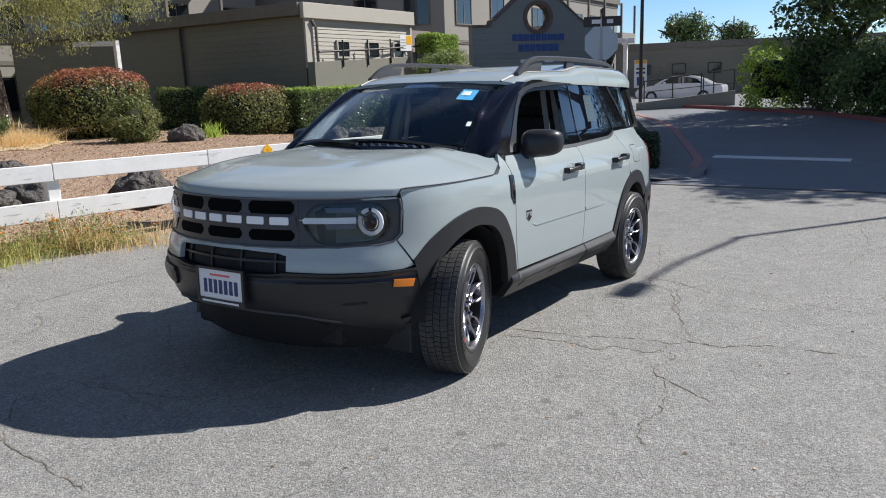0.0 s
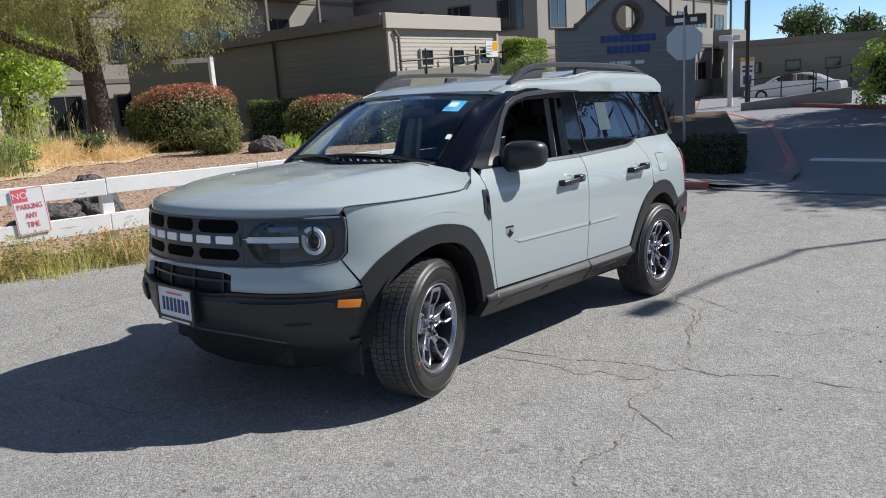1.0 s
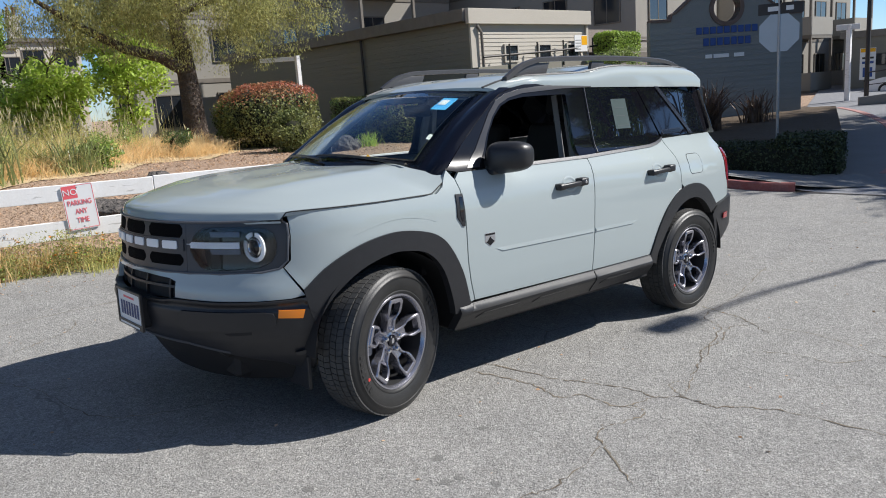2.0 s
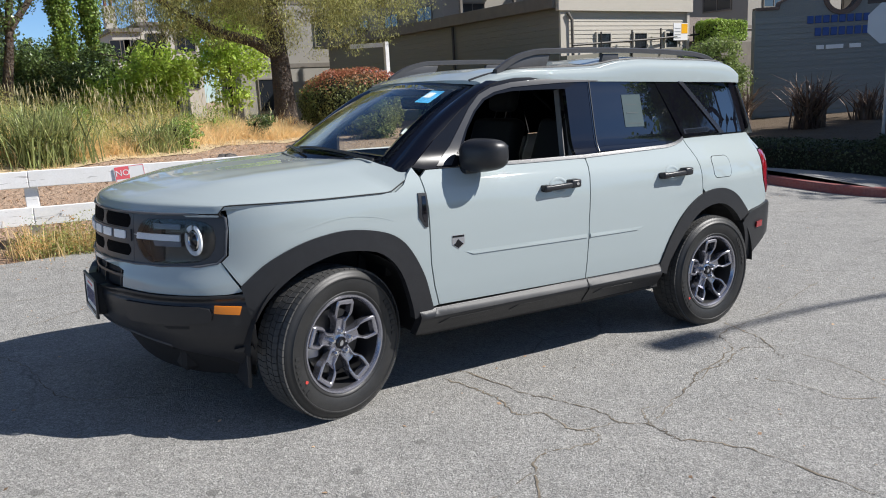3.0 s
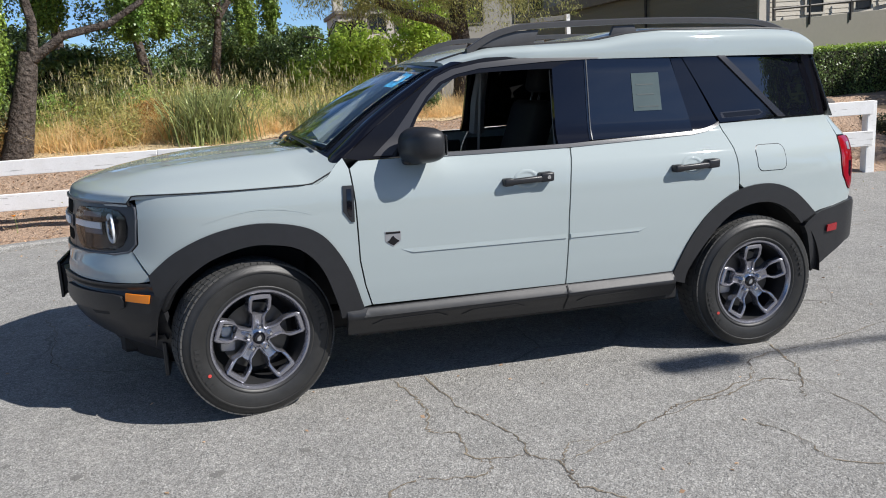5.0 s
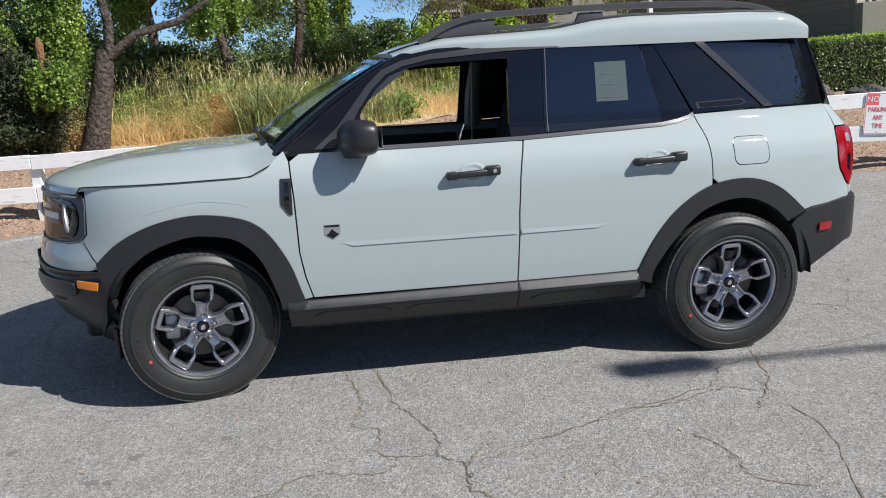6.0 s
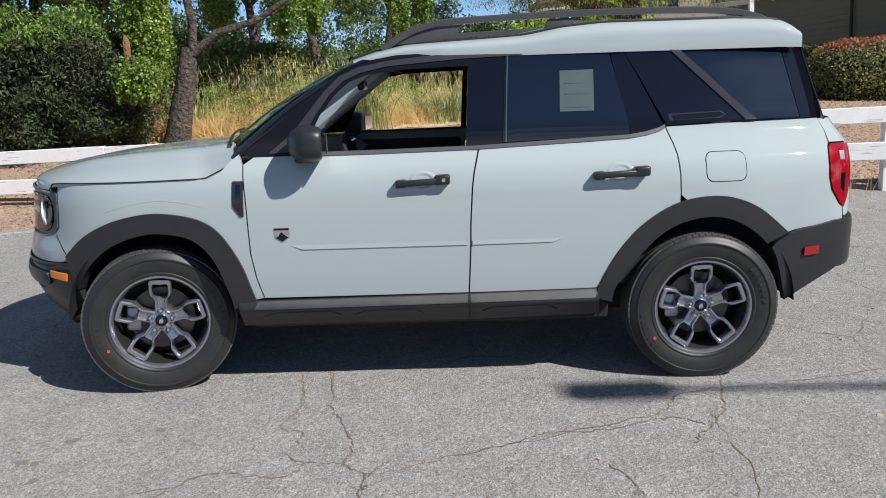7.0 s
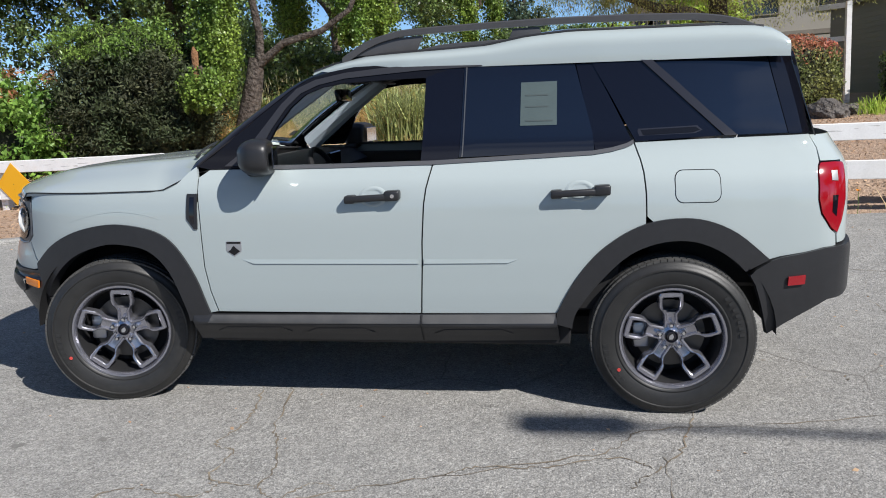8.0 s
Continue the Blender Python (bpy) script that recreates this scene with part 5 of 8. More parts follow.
            mid = [bm.verts.new((0, dip(r) + d, r)) for r, d in ((0.040, 0.011), (0.098, 0.011), (0.112, 0.011), (0.116, 0.040))]
            for j in range(2):
                bm.faces.new((rows[j][5], rows[j + 1][5], mid[j + 1], mid[j]))
            bm.faces.new((rows[2][5], rows[3][4], mid[3], mid[2]))
            bm.faces.new((rows[3][4], rows[3][5], mid[3]))
        bmesh.ops.remove_doubles(bm, verts=bm.verts, dist=0.0002)
        bmesh.ops.recalc_face_normals(bm, faces=bm.faces)
        bmesh.ops.transform(bm, matrix=Matrix.Rotation(2 * math.pi * k / 5, 4, "Y"), verts=bm.verts)
        part("spoke", bm, WHEEL_METAL, rim, "", True, 32)
    part("hub", lathe([(0.0005, -0.056), (0.03, -0.056), (0.036, -0.052), (0.058, -0.050), (0.064, -0.042), (0.066, -0.02), (0.06, 0.03)], 40), WHEEL_METAL, rim, "", True, 40)
    part("centre_cap", lathe([(0.0005, -0.066), (0.020, -0.066), (0.0235, -0.063), (0.026, -0.066), (0.029, -0.064), (0.030, -0.052)], 32), GLOSS_BLACK, rim, "round black centre cap", True, 40)
    part("cap_emblem", prism([(-0.010, -0.012), (0.004, -0.012), (0.010, -0.002), (0.006, 0.012), (-0.002, 0.010), (-0.010, 0.002)], 0.002, pose(0, -0.0665, 0, 90, 0, 0)), SATIN, rim, "small silver cap emblem")
    for k in range(5):
        a = 2 * math.pi * k / 5 + math.pi / 2
        bm = lathe([(0.0005, -0.078), (0.007, -0.078), (0.0125, -0.072), (0.0135, -0.045)], 6)
        bmesh.ops.translate(bm, verts=bm.verts, vec=(0.054 * math.cos(a), 0, 0.054 * math.sin(a)))
        part("lug_nut", bm, CHROME, rim, "chrome lug nut")
    part("brake_disc", lathe([(0.06, 0.0), (0.155, 0.0), (0.155, 0.022), (0.06, 0.022), (0.06, 0.0)], 48), STEEL, wheel, "worn steel brake disc", True, 30)
    part("brake_caliper", box((-0.165, -0.02, -0.06), (-0.095, 0.05, 0.06), None, 0.012, 2), SATIN, wheel, "metal brake caliper", True)
    # black disc added behind the spokes, painting the shade in their gaps
    part("wheel_backing", lathe([(0.0005, 0.06), (0.2, 0.06), (0.2, 0.09)], 32), INTERIOR, wheel, "")


def make_wheel(x, y, steer, right, spin):
    w = empty("wheel")
    w.parent = car
    w.matrix_basis = pose(x, y, 0.357, 0, 0, steer + (180 if right else 0)) @ Matrix.Rotation(radians(spin), 4, "Y")
    return w


def copy_wheel(src, m):
    made = {}
    for o in (src, *src.children_recursive):
        made[o] = o.copy()
        scene.collection.objects.link(made[o])
        made[o].parent = made.get(o.parent, o.parent)
    made[src].matrix_basis = m


front_left = make_wheel(-1.325, -0.822, 15, False, 4)
wheel_parts(front_left)
copy_wheel(front_left, pose(1.322, -0.822, 0.357, 0, 0, 0) @ Matrix.Rotation(radians(-3), 4, "Y"))
copy_wheel(front_left, pose(-1.325, 0.822, 0.357, 0, 0, 195) @ Matrix.Rotation(radians(20), 4, "Y"))
copy_wheel(front_left, pose(1.322, 0.822, 0.357, 0, 0, 180))

# wheel wells, floor, engine mass
for x in (-1.31, 1.322):
    for sg in (-1, 1):
        bm = bmesh.new()
        us = span(0.0, math.pi, 24)
        a = [bm.verts.new((x + 0.44 * math.cos(t), sg * 0.90, 0.375 + 0.425 * math.sin(t))) for t in us]
        b = [bm.verts.new((x + 0.44 * math.cos(t), sg * 0.52, 0.375 + 0.425 * math.sin(t))) for t in us]
        for k in range(len(us) - 1):
            bm.faces.new((a[k], a[k + 1], b[k + 1], b[k]))
        bm.faces.new(b)
        part("wheel_well", bm, INTERIOR, car, "black wheel well liner", True)
part("underbody", box((-1.95, -0.52, 0.24), (1.62, 0.52, 0.36), None, 0.02), INTERIOR, car, "dark underbody")
for sg in (-1, 1):
    part("floor_pan", box((-0.86, min(sg * 0.5, sg * 0.86), 0.30), (0.88, max(sg * 0.5, sg * 0.86), 0.40), None, 0.01), INTERIOR, car, "")
part("engine_mass", box((-2.02, -0.55, 0.36), (-1.02, 0.55, 0.96), None, 0.03), INTERIOR, car, "")
part("luggage_floor", box((0.75, -0.62, 0.52), (2.05, 0.62, 0.80), None, 0.02), INTERIOR, car, "")
part("mud_flap", box((-1.735, -0.80, 0.20), (-1.715, -0.62, 0.36), None, 0.004), BLACK_PLASTIC, car, "black front air flap")
part("mud_flap", box((-1.735, 0.62, 0.20), (-1.715, 0.80, 0.36), None, 0.004), BLACK_PLASTIC, car, "black front air flap")

# ---- cabin ----
dash = [(-0.98, 1.10), (-0.72, 1.135), (-0.52, 1.12), (-0.42, 1.06), (-0.44, 0.92), (-0.52, 0.84), (-0.60, 0.60), (-0.98, 0.60)]
part("dashboard", prism(dash, 1.46, pose(0, 0.73, 0, 90, 0, 0), 0.02), INTERIOR, car, "black moulded dashboard", True)
part("centre_screen", box((-0.46, -0.10, 1.02), (-0.43, 0.12, 1.15), None, 0.006), GLOSS_BLACK, car, "dark centre screen", True)


def steering():
    bm = bmesh.new()
    pts = [(0.185 * math.cos(a), 0.185 * math.sin(a), 0) for a in span(0, 2 * math.pi, 33)]
    add_tube(bm, pts, 0.015, 8, False)
    add_box(bm, (-0.17, -0.02, -0.02), (0.17, 0.02, 0.01))
    add_box(bm, (-0.06, -0.17, -0.03), (0.06, 0.05, 0.02), None, 0.01)
    part("steering_wheel", bm, INTERIOR, car, "black steering wheel", True, m=pose(-0.36, -0.37, 1.02, 90, 0, 90) @ pose(0, 0, 0, -25, 0, 0))


steering()


def seat(y):
    s = empty("front_seat")
    s.parent = car
    s.matrix_basis = pose(0.12, y, 0.62)
    s["label"] = "dark cloth front seat"
    part("seat_cushion", box((-0.30, -0.26, 0.0), (0.24, 0.26, 0.16), None, 0.05, 3), INTERIOR, s, "", True)
    part("seat_back", box((-0.07, -0.25, 0), (0.07, 0.25, 0.66), pose(0.26, 0, 0.10, 0, 18, 0), 0.055, 3), INTERIOR, s, "", True)
    part("headrest", box((-0.045, -0.13, 0.0), (0.055, 0.13, 0.20), pose(0.47, 0, 0.78, 0, 12, 0), 0.04, 3), INTERIOR, s, "", True)
    for d in (-0.06, 0.06):
        part("headrest_post", tube([(0.45, d, 0.70), (0.485, d, 0.82)], 0.007, 6), CHROME, s, "")


seat(-0.37)
seat(0.37)
part("rear_bench", box((0.82, -0.62, 0.55), (1.30, 0.62, 0.78), None, 0.05, 3), INTERIOR, car, "dark rear bench seat", True)
part("rear_bench_back", box((-0.06, -0.62, 0), (0.07, 0.62, 0.60), pose(1.34, 0, 0.72, 0, 14, 0), 0.05, 3), INTERIOR, car, "", True)
for y in (-0.4, 0.4):
    part("rear_headrest", box((-0.05, -0.12, 0), (0.05, 0.12, 0.16), pose(1.50, y, 1.33, 0, 10, 0), 0.04, 3), INTERIOR, car, "", True)


def liner(u, v):
    p = roof(0.04 + 0.92 * u, v * 0.93)
    return Vector((p.x, p.y * 0.97, p.z - 0.035))


grid_part("headliner", liner, 16, 21, INTERIOR_GREY, "pale grey cloth headliner", thick=0.012)
for sg in (-1, 1):
    part("door_card", box((-0.80, min(sg * 0.80, sg * 0.83), 0.46), (0.20, max(sg * 0.80, sg * 0.83), 1.09), None, 0.01), INTERIOR, car, "black inner door panel", True)
    part("armrest", box((-0.45, min(sg * 0.70, sg * 0.80), 0.86), (0.10, max(sg * 0.70, sg * 0.80), 0.93), None, 0.015), INTERIOR, car, "", True)
    part("door_card", box((0.24, min(sg * 0.80, sg * 0.83), 0.46), (1.10, max(sg * 0.80, sg * 0.83), 1.10), None, 0.01), INTERIOR, car, "black inner door panel", True)
    part("pillar_trim", tube([(0.30, sg * 0.745, 1.14), (0.30, sg * 0.70, 1.35), (0.32, sg * 0.645, 1.55)], [0.055, 0.05, 0.04], 8), INTERIOR_GREY, car, "pale grey inner pillar trim", True)
    part("pillar_trim", tube([(-0.80, sg * 0.72, 1.16), (-0.52, sg * 0.66, 1.37), (-0.27, sg * 0.60, 1.54)], [0.06, 0.052, 0.045], 10), PILLAR_TRIM, car, "pale blue-grey inner pillar trim", True)
    part("seat_belt", box((-0.003, -0.02, 0), (0.003, 0.02, 0.55), pose(0.28, sg * 0.655, 0.98, sg * 9, 0, 0)), INTERIOR_GREY, car, "")
part("rear_view_mirror", box((-0.02, -0.12, -0.035), (0.015, 0.12, 0.035), pose(-0.36, 0.0, 1.46, 0, -10, 0), 0.012, 2), DARK_TRIM, car, "small interior mirror", True)
part("sun_visor", box((-0.08, -0.5, -0.006), (0.06, -0.16, 0.006), pose(-0.22, 0, 1.535, 0, 12, 0), 0.004), INTERIOR_GREY, car, "")
part("sun_visor", box((-0.08, 0.16, -0.006), (0.06, 0.5, 0.006), pose(-0.22, 0, 1.535, 0, 12, 0), 0.004), INTERIOR_GREY, car, "")


# ---- outside fittings ----
def door_mirror(sg):
    m = empty("door_mirror")
    m.parent = car
    m["label"] = "black plastic door mirror"
    bm = bmesh.new()
    bmesh.ops.create_cube(bm, size=2)
    bmesh.ops.subdivide_edges(bm, edges=bm.edges, cuts=9, use_grid_fill=True)
    for v in bm.verts:
        d = v.co.normalized()
        k = (abs(d.x) ** 3.0 + abs(d.y) ** 3.3 + abs(d.z) ** 3.3) ** (-1 / 3.2)
        x, y, z = d.x * k, d.y * k, d.z * k
        if x > 0:
            x = min(x, 0.75) / 0.75
        shrink = 1 - 0.30 * max(0.0, -x) ** 1.5
        v.co = Vector((-0.536 + 0.078 * x + 0.022 * y, sg * (0.945 + 0.118 * y * shrink), 1.197 + (0.083 - 0.008 * y) * z * shrink + 0.006 * y))
    part("mirror_housing", bm, BLACK_PLASTIC, m, "", True, 50)
    bm = box((-0.60, 0.80, 1.105), (-0.51, 0.90, 1.142), None, 0.015, 2)
    for v in bm.verts:
        v.co.y *= sg
    part("mirror_arm", bm, BLACK_PLASTIC, m, "", True)
    bm = box((-0.466, 0.872, 1.150), (-0.460, 1.018, 1.244), None, 0.003)
    for v in bm.verts:
        v.co.x += 0.05 * (v.co.y - 0.83) / 0.23
        v.co.y *= sg
    part("mirror_glass", bm, CHROME, m, "mirror glass")


door_mirror(-1)
door_mirror(1)


def handle(x0, x1, z, tag):
    for sg in (1, -1):
        h = empty("door_handle")
        h.parent = car
        h["label"] = "black pull door handle over a scooped cup"
        ya = -0.918
        bm = box((x0, ya - 0.046, z - 0.016), (x1 - 0.055, ya - 0.020, z + 0.014), None, 0.009, 2)
        add_box(bm, (x0, ya - 0.044, z - 0.020), (x0 + 0.05, ya + 0.010, z + 0.016), None, 0.008, 2)
        add_box(bm, (x1 - 0.07, ya - 0.047, z - 0.019), (x1, ya + 0.010, z + 0.026), None, 0.009, 2)
        for v in bm.verts:
            v.co.z += 0.012 * (v.co.x - x0) / (x1 - x0) - 0.002
            v.co.y *= sg
        part("pull_bar", bm, BLACK_PLASTIC, h, "", True, 50)
        xc, cz = (x0 + x1) / 2, z + 0.006

        def cup(s, q, lift=0.0):
            r = min(1.0, math.hypot((s - s_of_x(xc)) / 0.066, (q - cz) / 0.046))
            return shell(s, q, lift + 0.0005 + 0.0042 * max(0.0, 1 - ((r - 0.80) / 0.20) ** 2))
        poly = [(s_of_x(xc) + 0.066 * math.cos(t), cz + 0.046 * math.sin(t)) for t in span(0, 2 * math.pi * 31 / 32, 32)]
        v, f, nn = skin(poly, cup, 0.007, 0.002, 0.001, sg < 0)
        put("handle_cup", mesh_from("handle_cup", v, f, PAINT, True, nn), h)
        if tag == "front" and sg == 1:
            bm = lathe([(0.0005, -0.004), (0.009, -0.004), (0.010, 0.0)], 16)
            part("key_lock", bm, CHROME, h, "", m=pose(x1 - 0.030, -0.964, z + 0.012))


handle(-0.128, 0.125, 1.003, "front")
handle(0.79, 1.044, 1.014, "rear")

# fender vent, badge, filler flap, crease
both("fender_vent", sx([(-0.890, 1.033), (-0.842, 1.032), (-0.846, 0.868), (-0.862, 0.868), (-0.896, 0.917)]), BLACK_PLASTIC, "black fender vent", 0.02, 0.02, 0.005, raised(0.008))
both("vent_inset", sx([(-0.874, 1.018), (-0.853, 1.018), (-0.857, 0.895), (-0.868, 0.895), (-0.879, 0.925)]), GLOSS_BLACK, "", 0.02, 0.004, 0.002, raised(0.0105))
badge = sheet("door_badge", sx([(-0.710, 0.797), (-0.710, 0.810), (-0.636, 0.810), (-0.636, 0.765), (-0.645, 0.757), (-0.673, 0.739), (-0.701, 0.757), (-0.710, 0.765)]), raised(0.002), SATIN, car, "small silver shield badge", 0.02, 0.002, 0.0008)
sheet("badge_bar", sx([(-0.707, 0.799), (-0.707, 0.808), (-0.639, 0.808), (-0.639, 0.799)]), raised(0.0035), DARK_TRIM, badge, "", 0.02, 0.001, 0.0003)
sheet("badge_peak", sx([(-0.703, 0.763), (-0.690, 0.770), (-0.682, 0.782), (-0.673, 0.790), (-0.665, 0.780), (-0.655, 0.772), (-0.643, 0.764), (-0.673, 0.744)]), raised(0.0035), DARK_TRIM, badge, "", 0.02, 0.001, 0.0003)


def round_rect(x0, z0, x1, z1, r, n=5):
    out = []
    for cx, cz, a0 in ((x1 - r, z1 - r, 0), (x0 + r, z1 - r, 90), (x0 + r, z0 + r, 180), (x1 - r, z0 + r, 270)):
        out += [(cx + r * math.cos(radians(a)), cz + r * math.sin(radians(a))) for a in span(a0, a0 + 90, n)]
    return out


arc = [(x, z + 0.055 + 0.012 * smooth01(-1.5, -1.2, x)) for x, z in F_OUT if -1.52 < x < -1.02]
n_arc = len(arc) - 1
both("arch_crease", sx(arc + [(x, z - 0.001 - 0.007 * math.sin(math.pi * k / n_arc)) for k, (x, z) in enumerate(arc)][::-1]), PAINT, "", 0.04, 0.01, 0.0006, raised(0.0009))
flap = round_rect(1.338, 0.964, 1.536, 1.096, 0.035)
sheet("filler_gap", sx([(1.437 + (x - 1.437) * 1.035, 1.03 + (z - 1.03) * 1.05) for x, z in flap]), raised(0.0006), DARK_TRIM, car, "", 0.04, 0.001, 0.0003)
sheet("filler_flap", sx(flap), raised(0.0014), PAINT, car, "", 0.03, 0.001, 0.001)


def crease_surf(s, z, lift=0.0):
    """A shallow ramp that ends in a sharp lower edge."""
    return shell(s, z, lift + 0.0004 + 0.0042 * max(0.0, min(1.0, (0.724 - z) / 0.020)))


both("door_crease", sx([(-0.58, 0.704), (0.198, 0.704), (0.198, 0.724), (-0.64, 0.724)]), PAINT, "", 0.02, 0.012, 0.0006, crease_surf)
both("door_crease", sx([(0.222, 0.704), (0.60, 0.706), (0.655, 0.724), (0.222, 0.724)]), PAINT, "", 0.02, 0.012, 0.0006, crease_surf)
for x0, x1 in ((-0.79, -0.42), (-0.35, -0.02), (0.26, 0.62)):
    both("cladding_step", sx([(x0, 0.372), (x0 + 0.05, 0.395), (x1 - 0.05, 0.398), (x1, 0.375), (x1 - 0.02, 0.365), (x0 + 0.02, 0.362)]), BLACK_PLASTIC, "", 0.04, 0.02, 0.007, lambda s, z, l=0.0: sill_surf(s, z, l + 0.008))
# ledge strips in the paler plastic, the light they catch painted in
both("cladding_ledge", sx([(-0.81, 0.455), (0.195, 0.462), (0.195, 0.425), (-0.83, 0.418)]), LEDGE_PLASTIC, "grey-black sill ledge, paler for dust and the light on it", 0.02, 0.02, 0.003, lambda s, z, l=0.0: sill_surf(s, z, l + 0.003))
both("cladding_ledge", sx([(0.207, 0.462), (0.81, 0.470), (0.80, 0.432), (0.207, 0.425)]), LEDGE_PLASTIC, "grey-black sill ledge, paler for dust and the light on it", 0.02, 0.02, 0.003, lambda s, z, l=0.0: sill_surf(s, z, l + 0.003))
both("cladding_gap", sx([(0.1985, 0.46), (0.2045, 0.46), (0.2045, 0.33), (0.1985, 0.33)]), INTERIOR, "", 0.02, 0.01, 0.0005, lambda s, z, l=0.0: sill_surf(s, z, l + 0.0045))


def roof_rail(sg):
    r = empty("roof_rail")
    r.parent = car
    r["label"] = "grey raised roof rail"
    top = curve2([(-0.19, 1.636), (-0.08, 1.700), (0.04, 1.738), (0.2, 1.757), (0.8, 1.775), (1.35, 1.772), (1.55, 1.758), (1.66, 1.735), (1.75, 1.70)], 6)
    bm = bmesh.new()
    rings = []
    for x, z in top:
        x = tail(x)
        q = smooth01(-0.19, 0.05, x) * (1 - smooth01(1.55, 1.75, x))
        y = sg * (0.60 - 0.02 * smooth01(1.0, 1.7, x))
        hgt = 0.030 + 0.010 * (1 - q)
        rings.append([bm.verts.new(p) for p in ((x, y - 0.017, z - hgt), (x, y + 0.017, z - hgt), (x, y + 0.018, z - 0.006), (x, y + 0.010, z), (x, y - 0.010, z), (x, y - 0.018, z - 0.006))])
    for a, b in zip(rings, rings[1:]):
        for j in range(6):
            bm.faces.new((a[j], a[(j + 1) % 6], b[(j + 1) % 6], b[j]))
    bm.faces.new(rings[0])
    bm.faces.new(rings[-1])
    part("rail_bar", bm, RAIL_GREY, r, "", True, 50)
    for pts in ([(-0.16, 1.635), (0.0, 1.700), (0.06, 1.715), (0.20, 1.722), (0.17, 1.655)], [(1.50, 1.722), (1.62, 1.702), (1.72, 1.668), (1.44, 1.665)], [(0.62, 1.735), (0.74, 1.738), (0.76, 1.685), (0.60, 1.685)]):
        part("rail_foot", prism(pts, 0.024, pose(0, sg * 0.595 + 0.012, 0, 90, 0, 0), 0.003), RAIL_GREY, r, "", True)


roof_rail(-1)
roof_rail(1)
# black channels where roof and rails meet
for sg in (-1, 1):
    pts = [roof(u, sg * 0.60) + Vector((0, 0, -0.002)) for u in span(0.0, 0.95, 24)]
    part("roof_channel", tube(pts, [0.010] * len(pts), 6), BLACK_PLASTIC, car, "black roof channel", True)


# ---- white rail fence ----
def fence():
    ang = math.degrees(math.atan(-0.165))
    c = math.cos(radians(ang))
    top = lambda x: 0.936 - 0.012 * x
    thing = tagged(empty("rail_fence"), "white painted two-rail timber fence, chipped and weathered", "fence")
    posts = [-12.6, -10.7, -8.8, -6.9, -4.12, -2.08, -0.40, 1.30, 3.05, 4.75, 6.3]
    rng = random.Random(3)
    for x in posts:
        zb = ground_z(x, fence_y(x)) - 0.12
        part("post", box((-0.06, 0.025, zb), (0.06, 0.135, top(x) - 0.01), pose(x, fence_y(x), 0, 0, 0, ang), 0.006), FENCE_WHITE, thing)
    for k, (x0, x1) in enumerate(zip(posts, posts[1:])):
        for r, (dz, hh) in enumerate(((0.0, 0.165), (-0.365, 0.185))):
            d = rng.uniform(-0.006, 0.006)
            z0, z1 = top(x0) + dz + d, top(x1) + dz - d
            L = (x1 - x0) / c - 0.006
            slope = math.degrees(math.atan2(z1 - z0, L))
            bm = box((0, -0.022, -hh), (L, 0.022, 0), pose(x0, fence_y(x0), z0, 0, 0, ang) @ pose(0, 0, 0, 0, -slope, 0), 0.005)
            part("rail", bm, FENCE_WHITE, thing)
    return top, ang


FENCE_TOP, FENCE_ANG = fence()


def text(body, size, m, material, parent, name="lettering", depth=0.002):
    cu = bpy.data.curves.new(name, "FONT")
    cu.body, cu.size, cu.extrude, cu.align_x, cu.align_y = body, size, depth, "CENTER", "CENTER"
    tmp = bpy.data.objects.new(name, cu)
    scene.collection.objects.link(tmp)
    me = bpy.data.meshes.new_from_object(tmp.evaluated_get(bpy.context.evaluated_depsgraph_get()))
    bpy.data.objects.remove(tmp)
    me.materials.clear()
    me.materials.append(material)
    ob = put(name, me, parent)
    ob.matrix_basis = m
    return ob


def no_parking(x, tilt):
    s = empty("parking_sign", pose(x, fence_y(x) - 0.034, FENCE_TOP(x) - 0.235, 0, 0, FENCE_ANG) @ pose(0, 0, 0, 90, 0, 0) @ pose(0, 0, 0, 0, 0, tilt))
    tagged(s, "white metal no-parking sign with red lettering on the fence", "sign", "fence signs")
    part("sign_plate", prism(round_rect(-0.15, -0.23, 0.15, 0.23, 0.025), 0.003), SIGN_WHITE, s)
    for lo, hi in (((-0.143, -0.223), (-0.138, 0.223)), ((0.138, -0.223), (0.143, 0.223)), ((-0.143, 0.218), (0.143, 0.223)), ((-0.143, -0.223), (0.143, -0.218))):
        part("sign_border", box((*lo, 0.003), (*hi, 0.0042)), SIGN_RED, s)
    part("sign_panel", box((-0.138, 0.095, 0.003), (-0.005, 0.218, 0.0042)), SIGN_RED, s, "red panel")
    text("NO", 0.088, pose(-0.071, 0.155, 0.0045), SIGN_WHITE, s)
    text("PARKING", 0.056, pose(0, 0.045, 0.0045) @ Matrix.Diagonal((0.98, 1.3, 1, 1)), SIGN_RED, s)
    text("ANY", 0.058, pose(0, -0.045, 0.0045) @ Matrix.Diagonal((0.95, 1.3, 1, 1)), SIGN_RED, s)
    text("TIME", 0.058, pose(0, -0.135, 0.0045) @ Matrix.Diagonal((0.95, 1.3, 1, 1)), SIGN_RED, s)
    for y in (0.20, -0.20):
        part("bolt", box((-0.006, y - 0.006, 0.003), (0.006, y + 0.006, 0.007), None, 0.002), METAL_GREY, s)


no_parking(-1.14, 3)
no_parking(5.42, -4)


